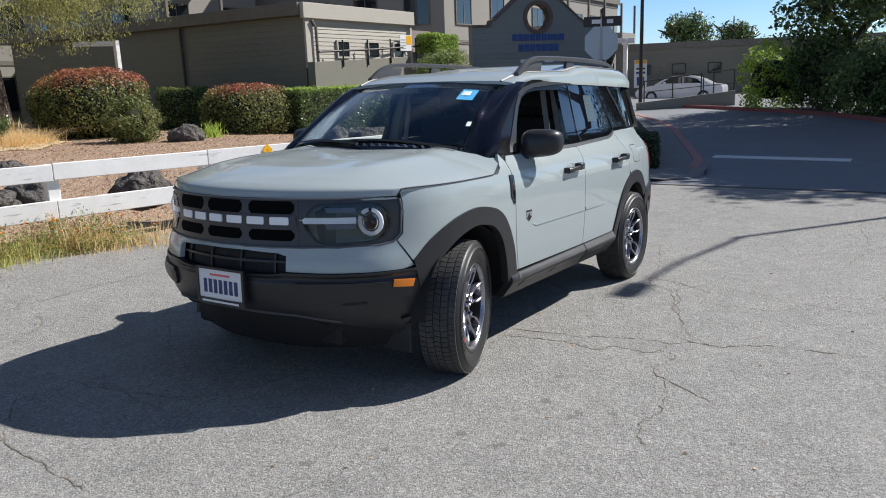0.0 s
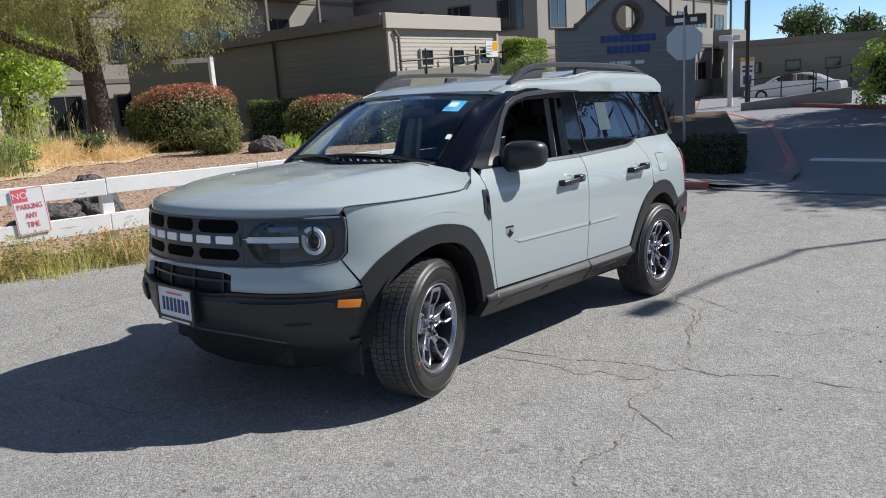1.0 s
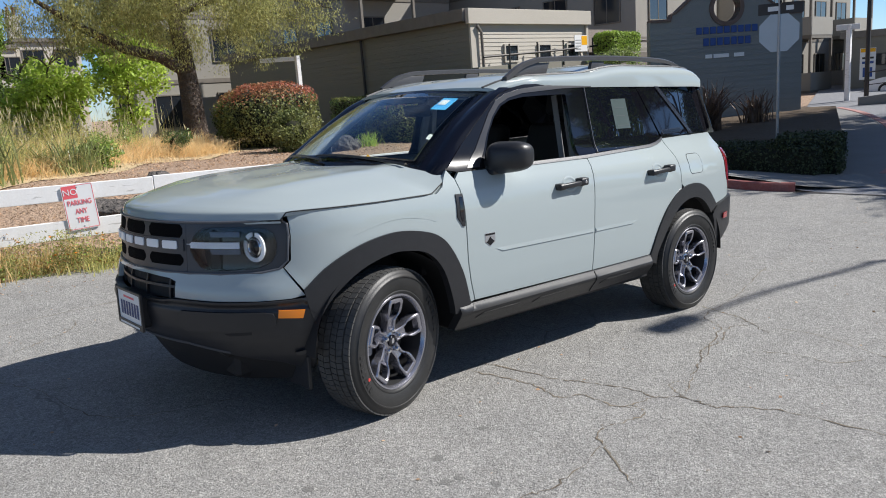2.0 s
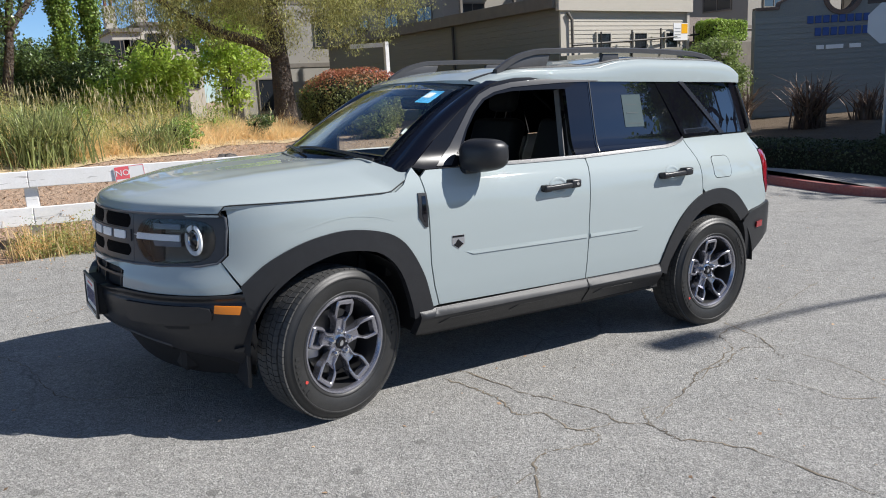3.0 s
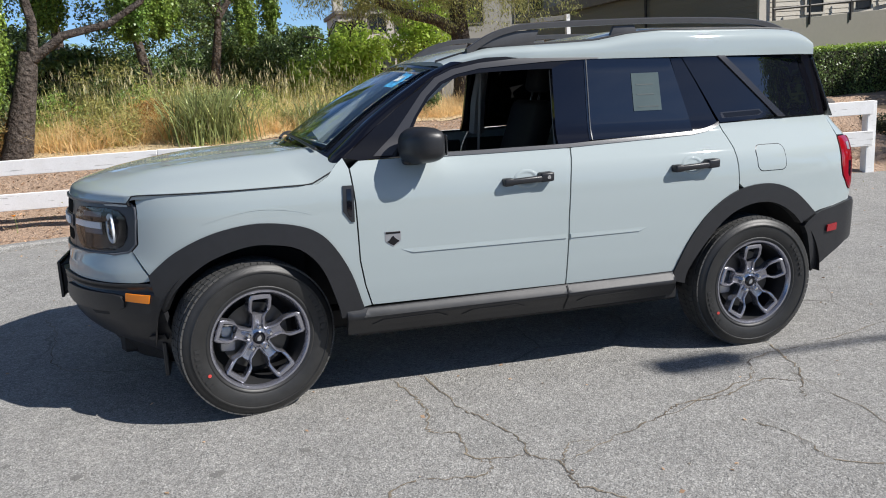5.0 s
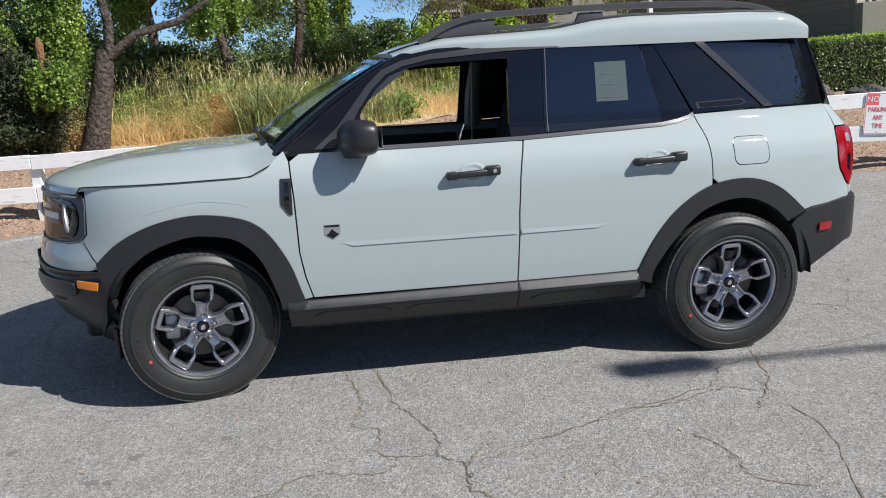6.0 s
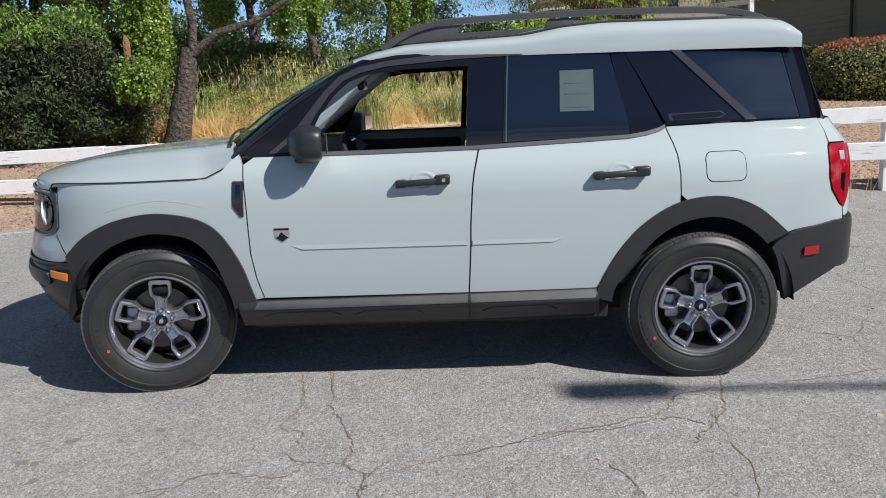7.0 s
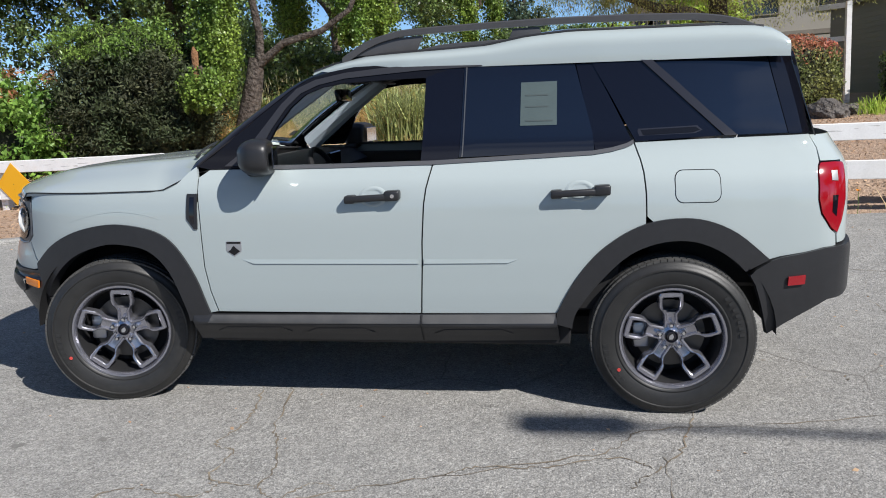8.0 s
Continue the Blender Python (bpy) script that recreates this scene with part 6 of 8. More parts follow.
def reflector(x, dz, r, label):
    s = empty("reflector", pose(x, fence_y(x) - 0.03, FENCE_TOP(x) + dz, 0, 0, FENCE_ANG) @ pose(0, 0, 0, 90, 0, 0))
    tagged(s, label, "reflector")
    part("reflector_plate", prism([(0, r), (r, 0), (0, -r), (-r, 0)], 0.004, None, 0.001), YELLOW, s)
    part("reflector_bolt", box((-0.006, -0.006, 0.004), (0.006, 0.006, 0.008), None, 0.002), METAL_DARK, s)


reflector(2.1, -0.06, 0.075, "small amber diamond reflector on the top rail")
reflector(-6.62, -0.33, 0.30, "large yellow diamond marker on the fence")

# ---- street furniture ----
def stop_sign():
    s = tagged(empty("stop_sign", VIEW_FIT @ pose(12.2, 3.72, 0)), "stop sign seen from its bare metal back on a steel post", "street sign")
    z0 = 0.05
    part("post", box((-0.03, -0.02, z0 - 0.2), (0.03, 0.02, 2.98), pose(0, 0, 0, -0.5, 1.5, 0), 0.005), METAL_GREY, s)
    r = 0.375 / math.cos(math.pi / 8)
    octo = [(r * math.cos(math.pi / 8 + k * math.pi / 4), r * math.sin(math.pi / 8 + k * math.pi / 4)) for k in range(8)]
    part("sign_plate", prism(octo, 0.003, pose(0.06, 0.02, 2.33, 0, 0, 30) @ pose(0, 0, 0, 90, 0, 90), 0.001), mat("sign_back", (0.40, 0.43, 0.46), 0.4, 0.5, vary=((3, 0.4, (0.33, 0.36, 0.39)),)), s, "bare aluminium back of an octagonal plate")
    for ang, z, ln in ((-62, 2.80, 0.42), (28, 2.98, 0.36)):
        blade = part("street_name_blade", box((-ln, -0.006, -0.11), (ln, 0.006, 0.11), pose(0.07, 0, z, 0, 0, ang), 0.004), STREET_SIGN, s, "dark brown street name blade")
        if z < 2.9:
            for u0, u1 in ((-0.24, -0.04), (0.10, 0.24)):
                part("name_bar", box((u0, -0.009, -0.045), (u1, -0.0065, 0.045), pose(0.07, 0, z, 0, 0, ang)), SIGN_WHITE, blade, "white lettering bar")


stop_sign()


def lamp_post(name, x, y, h, label, arm=None, r=0.075):
    s = tagged(empty(name, pose(x, y, ground_z(x, y))), label, "street lamp")
    part("pole", tube([(0, 0, -0.2), (0, 0, h * 0.5), (0, 0, h)], [r * 1.15, r, r * 0.75], 14), METAL_DARK, s, "", True)
    part("base_plate", box((-0.18, -0.18, -0.02), (0.18, 0.18, 0.04), None, 0.01), METAL_DARK, s)
    if arm:
        part("arm", tube([(0, 0, h - 0.1), (arm[0] * 0.5, arm[1] * 0.5, h + 0.1), (arm[0], arm[1], h)], [0.035, 0.03, 0.028], 10), METAL_DARK, s, "", True)
        part("lamp_head", box((-0.26, -0.10, -0.05), (0.26, 0.10, 0.06), pose(arm[0] - 0.15, arm[1], h, 0, 0, 0), 0.05, 3), METAL_DARK, s, "", True)


lamp_post("street_lamp", 28.35, 7.85, 8.23, "tall dark steel lamp pole at the top of the driveway")
lamp_post("street_lamp", 10.62, -5.8, 7.6, "dark street lamp with a side arm beside the road", (-2.66, 0.25), 0.05)


# ---- buildings ----
def clad(parent, m, length, z0, z1, step, material, gable=None, proud=0.018):
    """Lapped siding boards over a wall from (0, 0) along x in the frame of m, facing -y."""
    n = int(round((z1 - z0) / step))
    h = (z1 - z0) / n
    bm = bmesh.new()
    vs = [bm.verts.new(p) for p in ((0, 0, 0), (1, 0, 0), (1, -proud, 0), (0, -proud, 0), (0, -0.003, h + 0.01), (1, -0.003, h + 0.01), (1, 0, h + 0.01), (0, 0, h + 0.01))]
    for f in ((0, 1, 2, 3), (3, 2, 5, 4), (4, 5, 6, 7), (7, 6, 1, 0), (0, 3, 4, 7), (1, 6, 5, 2)):
        bm.faces.new([vs[i] for i in f])
    bmesh.ops.recalc_face_normals(bm, faces=bm.faces)
    me = bpy.data.meshes.new("siding_board")
    bm.to_mesh(me)
    bm.free()
    me.materials.append(material)
    for k in range(n):
        a, b = (0.0, length) if gable is None else gable(z0 + (k + 0.5) * h)
        if b - a > 0.05:
            ob = put("siding_board", me, parent)
            ob.matrix_basis = m @ Matrix.Translation((a, 0, z0 + k * h)) @ Matrix.Diagonal((b - a, 1, 1, 1))


def window(parent, m, x0, z0, x1, z1, frame_mat=TRIM_DARK, glass=WINDOW_DARK, mullion=True):
    """A window in the frame of m (wall along x, facing -y)."""
    w = put("window", None, parent)
    w.matrix_basis = m
    part("pane", box((x0, -0.03, z0), (x1, -0.01, z1)), glass, w)
    for lo, hi in (((x0 - 0.05, z0 - 0.05), (x0, z1 + 0.05)), ((x1, z0 - 0.05), (x1 + 0.05, z1 + 0.05)), ((x0, z1), (x1, z1 + 0.05)), ((x0, z0 - 0.05), (x1, z0))):
        part("window_frame", box((lo[0], -0.055, lo[1]), (hi[0], 0.0, hi[1])), frame_mat, w)
    if mullion and x1 - x0 > 0.9:
        part("mullion", box(((x0 + x1) / 2 - 0.02, -0.045, z0), ((x0 + x1) / 2 + 0.02, -0.03, z1)), frame_mat, w)
    return w


def low_building():
    b = tagged(empty("low_building", VIEW_FIT), "low flat-roofed timber building with lapped tan siding", "building")
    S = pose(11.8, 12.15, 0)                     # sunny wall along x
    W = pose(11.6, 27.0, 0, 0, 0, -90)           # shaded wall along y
    # core and west side take the darkened siding: their shade is painted in
    part("wall", box((11.62, 12.17, -0.3), (16.7, 27.0, 3.62)), SIDING_SHADED, b)
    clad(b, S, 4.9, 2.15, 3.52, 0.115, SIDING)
    clad(b, W, 14.85, 0.2, 3.5, 0.165, SIDING_SHADED)
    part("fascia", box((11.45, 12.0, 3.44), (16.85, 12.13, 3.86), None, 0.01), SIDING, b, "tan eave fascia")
    part("fascia", box((11.35, 12.13, 3.52), (11.48, 27.2, 3.86), None, 0.01), TRIM_DARK, b, "eave fascia darkened for the shaded side")
    part("roof", box((11.48, 12.13, 3.66), (16.85, 27.2, 3.84), None, 0.01), ROOF, b)
    part("corner_trim", box((11.56, 12.06, 2.1), (11.86, 12.13, 3.46)), SIDING, b)
    part("corner_trim", box((16.66, 12.06, 2.0), (16.76, 12.13, 3.46)), SIDING, b)
    part("downspout", tube([(11.78, 12.02, 3.4), (11.92, 12.0, 3.2), (11.94, 12.0, 2.1)], 0.045, 8), TRIM_DARK, b, "", True)
    part("downspout", tube([(11.50, 17.2, 3.5), (11.52, 17.2, 0.4)], 0.045, 8), METAL_DARK, b, "", True)
    for x in (1.15, 2.62, 3.95):
        window(b, pose(11.8, 12.13, 0), x, 2.42, x + 0.5, 2.84, SIDING, WINDOW_DARK, False)


low_building()
nb = tagged(empty("notice_board", VIEW_FIT @ pose(16.0, 12.03, 2.62)), "white notice with a yellow corner on the siding", "notice")
part("board", box((0, -0.02, 0), (0.62, 0.0, 0.5)), SIGN_WHITE, nb)
part("notice_panel", box((0.34, -0.024, 0.20), (0.61, -0.02, 0.48)), YELLOW, nb)
for k in range(4):
    part("notice_bar", box((0.04, -0.024, 0.06 + 0.09 * k), (0.30, -0.02, 0.09 + 0.09 * k)), METAL_GREY, nb)

ramp = tagged(empty("access_ramp", VIEW_FIT), "sloping ramp wall in shade-darkened siding with a thin metal railing", "ramp")
part("ramp_wall", prism([(0, -0.4), (9.5, -0.4), (9.5, 2.75), (5.5, 2.45), (0, 2.25)], 0.25, pose(11.45, 11.98, 0, 90, 0, 4), 0.01), SIDING_SHADED, ramp)
part("handrail", tube([(11.7, 11.75, 2.52), (15.0, 11.95, 2.66), (21.0, 12.4, 3.02)], 0.03, 8), METAL_DARK, ramp, "", True)
for x, z in ((12.8, 2.32), (14.1, 2.36), (15.4, 2.42), (17.0, 2.5), (18.8, 2.6)):
    part("rail_post", tube([(x, 11.72 + (x - 11.7) * 0.07, z - 0.2), (x, 11.72 + (x - 11.7) * 0.07, z + 0.55)], 0.025, 8), METAL_DARK, ramp)
hip = tagged(empty("shingle_roof", VIEW_FIT), "small brown shingled hip roof behind the ramp", "roof")
part("roof_slope", prism([(0, 0), (4.2, 0), (3.0, 1.0), (0.2, 1.0)], 0.15, pose(16.9, 13.0, 2.55, 55, 0, 0), 0.02), ROOF, hip)

tf = tagged(empty("timber_frame", VIEW_FIT @ pose(8.28, 15.9, 0, 0, 0, 0)), "white weathered timber post frame on the bank", "frame")
fz = 0.5
part("post", box((-0.06, -0.06, fz - 0.1), (0.06, 0.06, 2.98), None, 0.006), FENCE_WHITE, tf)
for z in (2.90, 2.12):
    part("board", box((-1.02, -0.02, z - 0.06), (0.06, 0.02, z + 0.06), pose(0, 0.08, 0, 0, 0, -36), 0.004), FENCE_WHITE, tf)


# walls and balconies in darker tan: the blocks' shade is in the colour
def apartment(name, x0, y0, x1, y1, z1, floors, bays_s, bays_w, label, balcony=True, wall=SIDING_HALF_SHADED):
    b = tagged(empty(name, VIEW_FIT), label, "apartment building")
    z0 = -0.6
    part("wall", box((x0, y0, z0), (x1, y1, z1)), wall, b)
    part("parapet", box((x0 - 0.15, y0 - 0.15, z1 - 0.02), (x1 + 0.15, y1 + 0.15, z1 + 0.35), None, 0.02), TRIM_DARK, b)
    S, W = pose(x0, y0, 0), pose(x0, y1, 0, 0, 0, -90)
    fh = (z1 - 0.4) / floors
    for f in range(floors):
        zf = 0.3 + f * fh
        for m, n, L, has in ((S, bays_s, x1 - x0, balcony), (W, bays_w, y1 - y0, False)):
            for k in range(n):
                c = (k + 0.5) * L / n
                window(b, m, c - 0.65, zf + 0.75, c + 0.65, zf + 2.05, TRIM_DARK)
                if has and k % 2 == 0:
                    bal = put("balcony", None, b)
                    bal.matrix_basis = m
                    w = L / n * 0.92
                    part("slab", box((c - w / 2, -1.3, zf - 0.05), (c + w / 2, -0.02, zf + 0.12)), TRIM_DARK, bal)
                    part("parapet_front", box((c - w / 2, -1.32, zf + 0.12), (c + w / 2, -1.24, zf + 1.05)), SIDING_HALF_SHADED, bal)
                    for q in (-1, 1):
                        part("side_wall", box((c + q * w / 2 - 0.05, -1.3, zf + 0.12), (c + q * w / 2 + 0.05, -0.02, zf + 1.05)), SIDING_HALF_SHADED, bal)
                        part("balcony_post", box((c + q * w / 2 - 0.06, -1.3, zf + 1.05), (c + q * w / 2 + 0.06, -1.18, zf + fh - 0.05)), TRIM_DARK, bal)
    for f in range(1, floors + 1):
        part("floor_band", box((x0 - 0.03, y0 - 0.03, f * fh + 0.15), (x1 + 0.03, y0, f * fh + 0.33)), TRIM_DARK, b)
        part("floor_band", box((x0 - 0.03, y0, f * fh + 0.15), (x0, y1, f * fh + 0.33)), TRIM_DARK, b)
    return b


apartment("apartment_block", 16.6, 25.5, 23.0, 38, 9.2, 3, 2, 4, "tan three-storey apartment block behind the low building", True)
apartment("apartment_block", 24.5, 15.6, 31.0, 30, 9.6, 3, 2, 5, "tan apartment block with a shaded flank and dark windows", False)
apartment("apartment_block", 33.0, 15.8, 47.0, 28, 6.2, 2, 5, 4, "tan apartment block with stacked balconies over parking", True)
chim = tagged(empty("roof_chimneys", VIEW_FIT @ pose(44.5, 17, 6.4)), "cluster of thin chimney pipes on a stub roof", "chimney")
part("chimney_box", box((-1.2, -0.5, 0), (1.2, 0.8, 0.9), None, 0.02), SIDING, chim)
for x in (-0.9, -0.2, 0.5, 0.95):
    part("chimney_pipe", tube([(x, 0, 0.9), (x, 0, 1.7)], 0.12, 8), METAL_DARK, chim, "", True)
    part("pipe_cap", box((x - 0.16, -0.16, 1.7), (x + 0.16, 0.16, 1.76)), METAL_DARK, chim)

# garage in the darkened siding, which puts its shade into the colour
garage = tagged(empty("garage_building", VIEW_FIT), "long low garage building in shade-darkened siding with small windows", "building")
GM = pose(39.6, 13.2, 0, 0, 0, -75)
part("wall", box((0, 0.02, 0), (16, 8, 3.15), GM), SIDING_SHADED, garage)
part("fascia", box((-0.2, -0.12, 2.95), (16.2, 0.02, 3.3), GM, 0.01), TRIM_DARK, garage)
clad(garage, GM, 16, 0.2, 2.95, 0.25, SIDING_SHADED)
for k in range(5):
    window(garage, GM, 1.3 + k * 1.95, 1.55, 1.95 + k * 1.95, 2.05, METAL_DARK, WINDOW_DARK, False)

far_wall = tagged(empty("ramp_wall_far", VIEW_FIT), "low concrete ramp wall with a black tube railing", "wall")
part("concrete_wall", prism([(0, -0.3), (4.3, -0.3), (4.3, 0.72), (0, 0.32)], 0.2, pose(28.6, 8.3, 0.02, 90, 0, -58), 0.01), CONCRETE, far_wall)
fwm = pose(28.6, 8.2, 0.02, 0, 0, -58)
for u, z in ((0.25, 0.32), (1.5, 0.45), (2.75, 0.58), (3.3, 0.62), (4.2, 0.70)):
    part("rail_post", tube([fwm @ Vector((u, 0, z)), fwm @ Vector((u, 0, z + 0.95))], 0.028, 8), METAL_DARK, far_wall)
part("handrail", tube([fwm @ Vector(p) for p in ((0.1, 0, 0.9), (0.25, 0, 1.25), (2.7, 0, 1.5), (2.85, 0, 1.35), (2.85, 0, 0.6))], 0.028, 8), METAL_DARK, far_wall, "", True)
part("handrail", tube([fwm @ Vector(p) for p in ((3.25, 0, 1.55), (4.2, 0, 1.64))], 0.028, 8), METAL_DARK, far_wall, "", True)
part("handrail", tube([fwm @ Vector(p) for p in ((0.25, 0, 0.78), (4.2, 0, 1.05))], 0.018, 6), METAL_DARK, far_wall, "", True)

wp = tagged(empty("white_post", VIEW_FIT @ pose(31.3, 9.75, 0.2)), "white timber post with a short top beam", "post")
part("post", box((-0.09, -0.09, -0.3), (0.09, 0.09, 3.05), None, 0.01), FENCE_WHITE, wp)
part("beam", box((-0.4, -0.06, 2.85), (0.5, 0.06, 3.08), pose(0, 0, 0, 0, 0, 125), 0.01), FENCE_WHITE, wp)
ps = tagged(empty("notice_sign", VIEW_FIT @ pose(31.9, 9.2, 0.2, 0, 0, -58)), "tall white parking notice with blue and yellow panels", "sign")
part("sign_post", tube([(0, 0.03, -0.2), (0, 0.03, 2.1)], 0.03, 8), METAL_GREY, ps)
part("sign_board", box((-0.3, -0.02, 0.75), (0.3, 0.0, 2.05)), SIGN_WHITE, ps)
part("sign_panel", box((-0.28, -0.024, 1.88), (0.28, -0.02, 2.03)), YELLOW, ps)
part("sign_panel", box((-0.18, -0.024, 0.85), (0.18, -0.02, 1.25)), SIGN_BLUE, ps)
part("sign_bar", box((-0.22, -0.024, 1.4), (0.22, -0.02, 1.5)), SIGN_BLUE, ps)
part("sign_bar", box((-0.22, -0.024, 1.6), (0.22, -0.02, 1.68)), METAL_DARK, ps)
hy = tagged(empty("fire_hydrant", VIEW_FIT @ pose(25.6, 10.1, 0.0)), "yellow fire hydrant beside the walk", "hydrant")
part("barrel", lathe([(0.001, 0.75), (0.08, 0.72), (0.14, 0.62), (0.15, 0.55), (0.12, 0.53), (0.12, 0.1), (0.16, 0.08), (0.16, 0.0)], 18), YELLOW, hy, "", True, m=pose(0, 0, 0, 90, 0, 0))
part("outlet", tube([(-0.2, 0, 0.42), (0.2, 0, 0.42)], 0.06, 10), YELLOW, hy, "", True)


# monument sign wall
def monument():
    b = tagged(empty("monument_sign", VIEW_FIT), "grey-green lapped gable sign wall with a round opening and blue letters", "sign wall")
    A, B = Vector((16.5, 9.6)), Vector((20.1, 6.75))
    L = (B - A).length
    m = pose(A.x, A.y, 0, 0, 0, math.degrees(math.atan2(B.y - A.y, B.x - A.x)))
    z0 = -0.2
    c, zc, r = L / 2, 3.5, 0.40
    arc_l = [(c + r * math.cos(a), zc + r * math.sin(a)) for a in span(-math.pi / 2, -3 * math.pi / 2, 17)]
    left = [(c, z0), (0, z0), (0, 3.22), (0.62, 3.22), (0.66, 3.36), (0.80, 3.42), (c - 0.55, 4.2), (c - 0.35, 4.45), (c, 4.5)] + arc_l[::-1]
    right = [(2 * c - x, z) for x, z in left]
    for poly in (left, right):
        part("wall", prism(poly, 0.3, m @ pose(0, 0.3, 0, 90, 0, 0)), SIGN_WALL, b)
    clad(b, m, L, 0.0, 3.0, 0.15, SIGN_WALL)
    ring = [(c + 0.52 * math.cos(a), zc + 0.52 * math.sin(a)) for a in span(-math.pi / 2, math.pi / 2, 17)]
    inner = [(c + r * math.cos(a), zc + r * math.sin(a)) for a in span(math.pi / 2, -math.pi / 2, 17)]
    for sg in (1, -1):
        poly = [(c + sg * (x - c), z) for x, z in ring + inner]
        part("ring_trim", prism(poly, 0.40, m @ pose(0, 0.35, 0, 90, 0, 0)), SIGN_BROWN, b, "brown round opening trim")
    for sg in (1, -1):
        pts = [(c + sg * (c - 0.02), 3.2), (c + sg * (c - 0.02), 3.28), (c + sg * (c - 0.62), 3.28), (c + sg * (c - 0.66), 3.42), (c + sg * (c - 0.80), 3.49), (c + sg * 0.55, 4.28), (c + sg * 0.35, 4.53), (c, 4.58), (c, 4.5), (c + sg * 0.35, 4.45), (c + sg * 0.55, 4.2), (c + sg * (c - 0.80), 3.42), (c + sg * (c - 0.66), 3.36), (c + sg * (c - 0.62), 3.2)]
        part("cap_trim", prism(pts, 0.38, m @ pose(0, 0.34, 0, 90, 0, 0)), SIGN_BROWN, b, "brown cap trim")
    for n, z, w, h in ((9, 2.78, 0.165, 0.20), (7, 2.44, 0.165, 0.22)):
        for k in range(n):
            x = c + (k - (n - 1) / 2) * (w + 0.045)
            part("letter_block", box((x - w / 2, -0.05, z), (x + w / 2, -0.02, z + h), m, 0.01), SIGN_BLUE, b, "raised blue letter block")
    for k, w in enumerate((0.20, 0.46, 0.30)):
        x = c - 0.55 + (0, 0.38, 0.92)[k]
        part("name_bar", box((x - w / 2, -0.045, 2.08), (x + w / 2, -0.022, 2.19), m), SIGN_WHITE, b, "small white lettering bar")


monument()


# houses far beyond the bank
def house(x0, y0, x1, y1, z0, z1, label, chims):
    b = tagged(empty("house", VIEW_FIT), label, "house")
    part("wall", box((x0, y0, z0 - 2), (x1, y1, z1)), SIDING, b)
    yc = (y0 + y1) / 2
    part("roof", box((x0 - 0.2, y0 - 0.2, z1), (x1 + 0.2, y1 + 0.2, z1 + 0.25), None, 0.02), TRIM_DARK, b)
    n = max(2, int((x1 - x0) / 2.6))
    for k in range(n):
        c = (k + 0.5) * (x1 - x0) / n
        window(b, pose(x0, y0, 0), c - 0.6, z1 - 1.7, c + 0.6, z1 - 0.5)
        window(b, pose(x0, y0, 0), c - 0.6, z1 - 4.2, c + 0.6, z1 - 3.0)
    for x in chims:
        ch = part("chimney", box((x - 0.35, yc - 0.4, z1), (x + 0.35, yc + 0.4, z1 + 1.9)), SIDING, b)
        for d in (-0.18, 0.18):
            part("chimney_pipe", tube([(x + d, yc, z1 + 1.9), (x + d, yc, z1 + 2.5)], 0.1, 8), mat("flue_red", (0.2, 0.09, 0.07), 0.8) if "flue_red" not in MATS else MATS["flue_red"], ch)


house(7.0, 49.5, 8.7, 55, 0.5, 6.2, "tan flat-roofed tower house with paired chimney flues", (7.5,))
house(9.0, 50.6, 12.8, 56, 0.5, 6.7, "darker flat-roofed house beside the tower", (9.7,))
house(2.5, 33.5, 7.2, 37, 0.5, 2.9, "low tan building beyond the tall grass", ())
house(-2.2, 62, 3.5, 68, 0.5, 4.2, "distant pale house with a red chimney", (0.6,))
apartment("apartment_block", 8.0, 28.2, 13.6, 31.0, 8.4, 3, 2, 1, "tan apartment block behind the large tree", False)


# parked white sedan
def sedan():
    s = tagged(empty("parked_sedan", VIEW_FIT @ pose(38.0, 8.9, 0.02, 0, 0, 90 + 3)), "white parked sedan behind the ramp railing", "car")
    body = curve2([(-2.3, 0.32), (-2.32, 0.62), (-2.2, 0.88), (-1.5, 0.96), (-1.0, 1.0), (0.0, 1.0), (0.9, 0.97), (1.7, 0.86), (2.2, 0.68), (2.28, 0.45), (2.2, 0.3)], 3) + [(1.75, 0.24), (-1.9, 0.24)]
    part("body", prism(body, 1.76, pose(0, 0.88, 0, 90, 0, 0), 0.08), WHITE_PAINT, s, "", True, 50)
    top = curve2([(-1.75, 0.93), (-1.1, 1.25), (-0.55, 1.38), (0.1, 1.40), (0.6, 1.3), (1.2, 1.0), (1.25, 0.93)], 4)
    part("cabin", prism(top, 1.46, pose(0, 0.73, 0, 90, 0, 0), 0.10), WHITE_PAINT, s, "", True, 50)
    for sg in (-1, 1):
        part("side_glass", prism([(-1.25, 0.99), (-0.95, 1.22), (-0.5, 1.32), (-0.28, 1.33), (-0.28, 1.0)], 0.02, pose(0, sg * 0.735 + 0.01, 0, 90, 0, 0)), WINDOW_DARK, s)
        part("side_glass", prism([(-0.22, 1.0), (-0.22, 1.33), (0.1, 1.34), (0.5, 1.27), (0.95, 1.02)], 0.02, pose(0, sg * 0.735 + 0.01, 0, 90, 0, 0)), WINDOW_DARK, s)
        for x in (-1.35, 1.4):
            w = put("wheel", None, s)
            w.matrix_basis = pose(x, sg * 0.80, 0.31)
            part("tyre", lathe([(0.2, -0.1), (0.29, -0.1), (0.32, -0.07), (0.32, 0.07), (0.29, 0.1), (0.2, 0.1)], 28, close=True), RUBBER, w, "", True)
            part("rim", lathe([(0.001, -0.09), (0.06, -0.09), (0.1, -0.07), (0.19, -0.08), (0.205, -0.06)], 20), METAL_GREY, w, "", True)
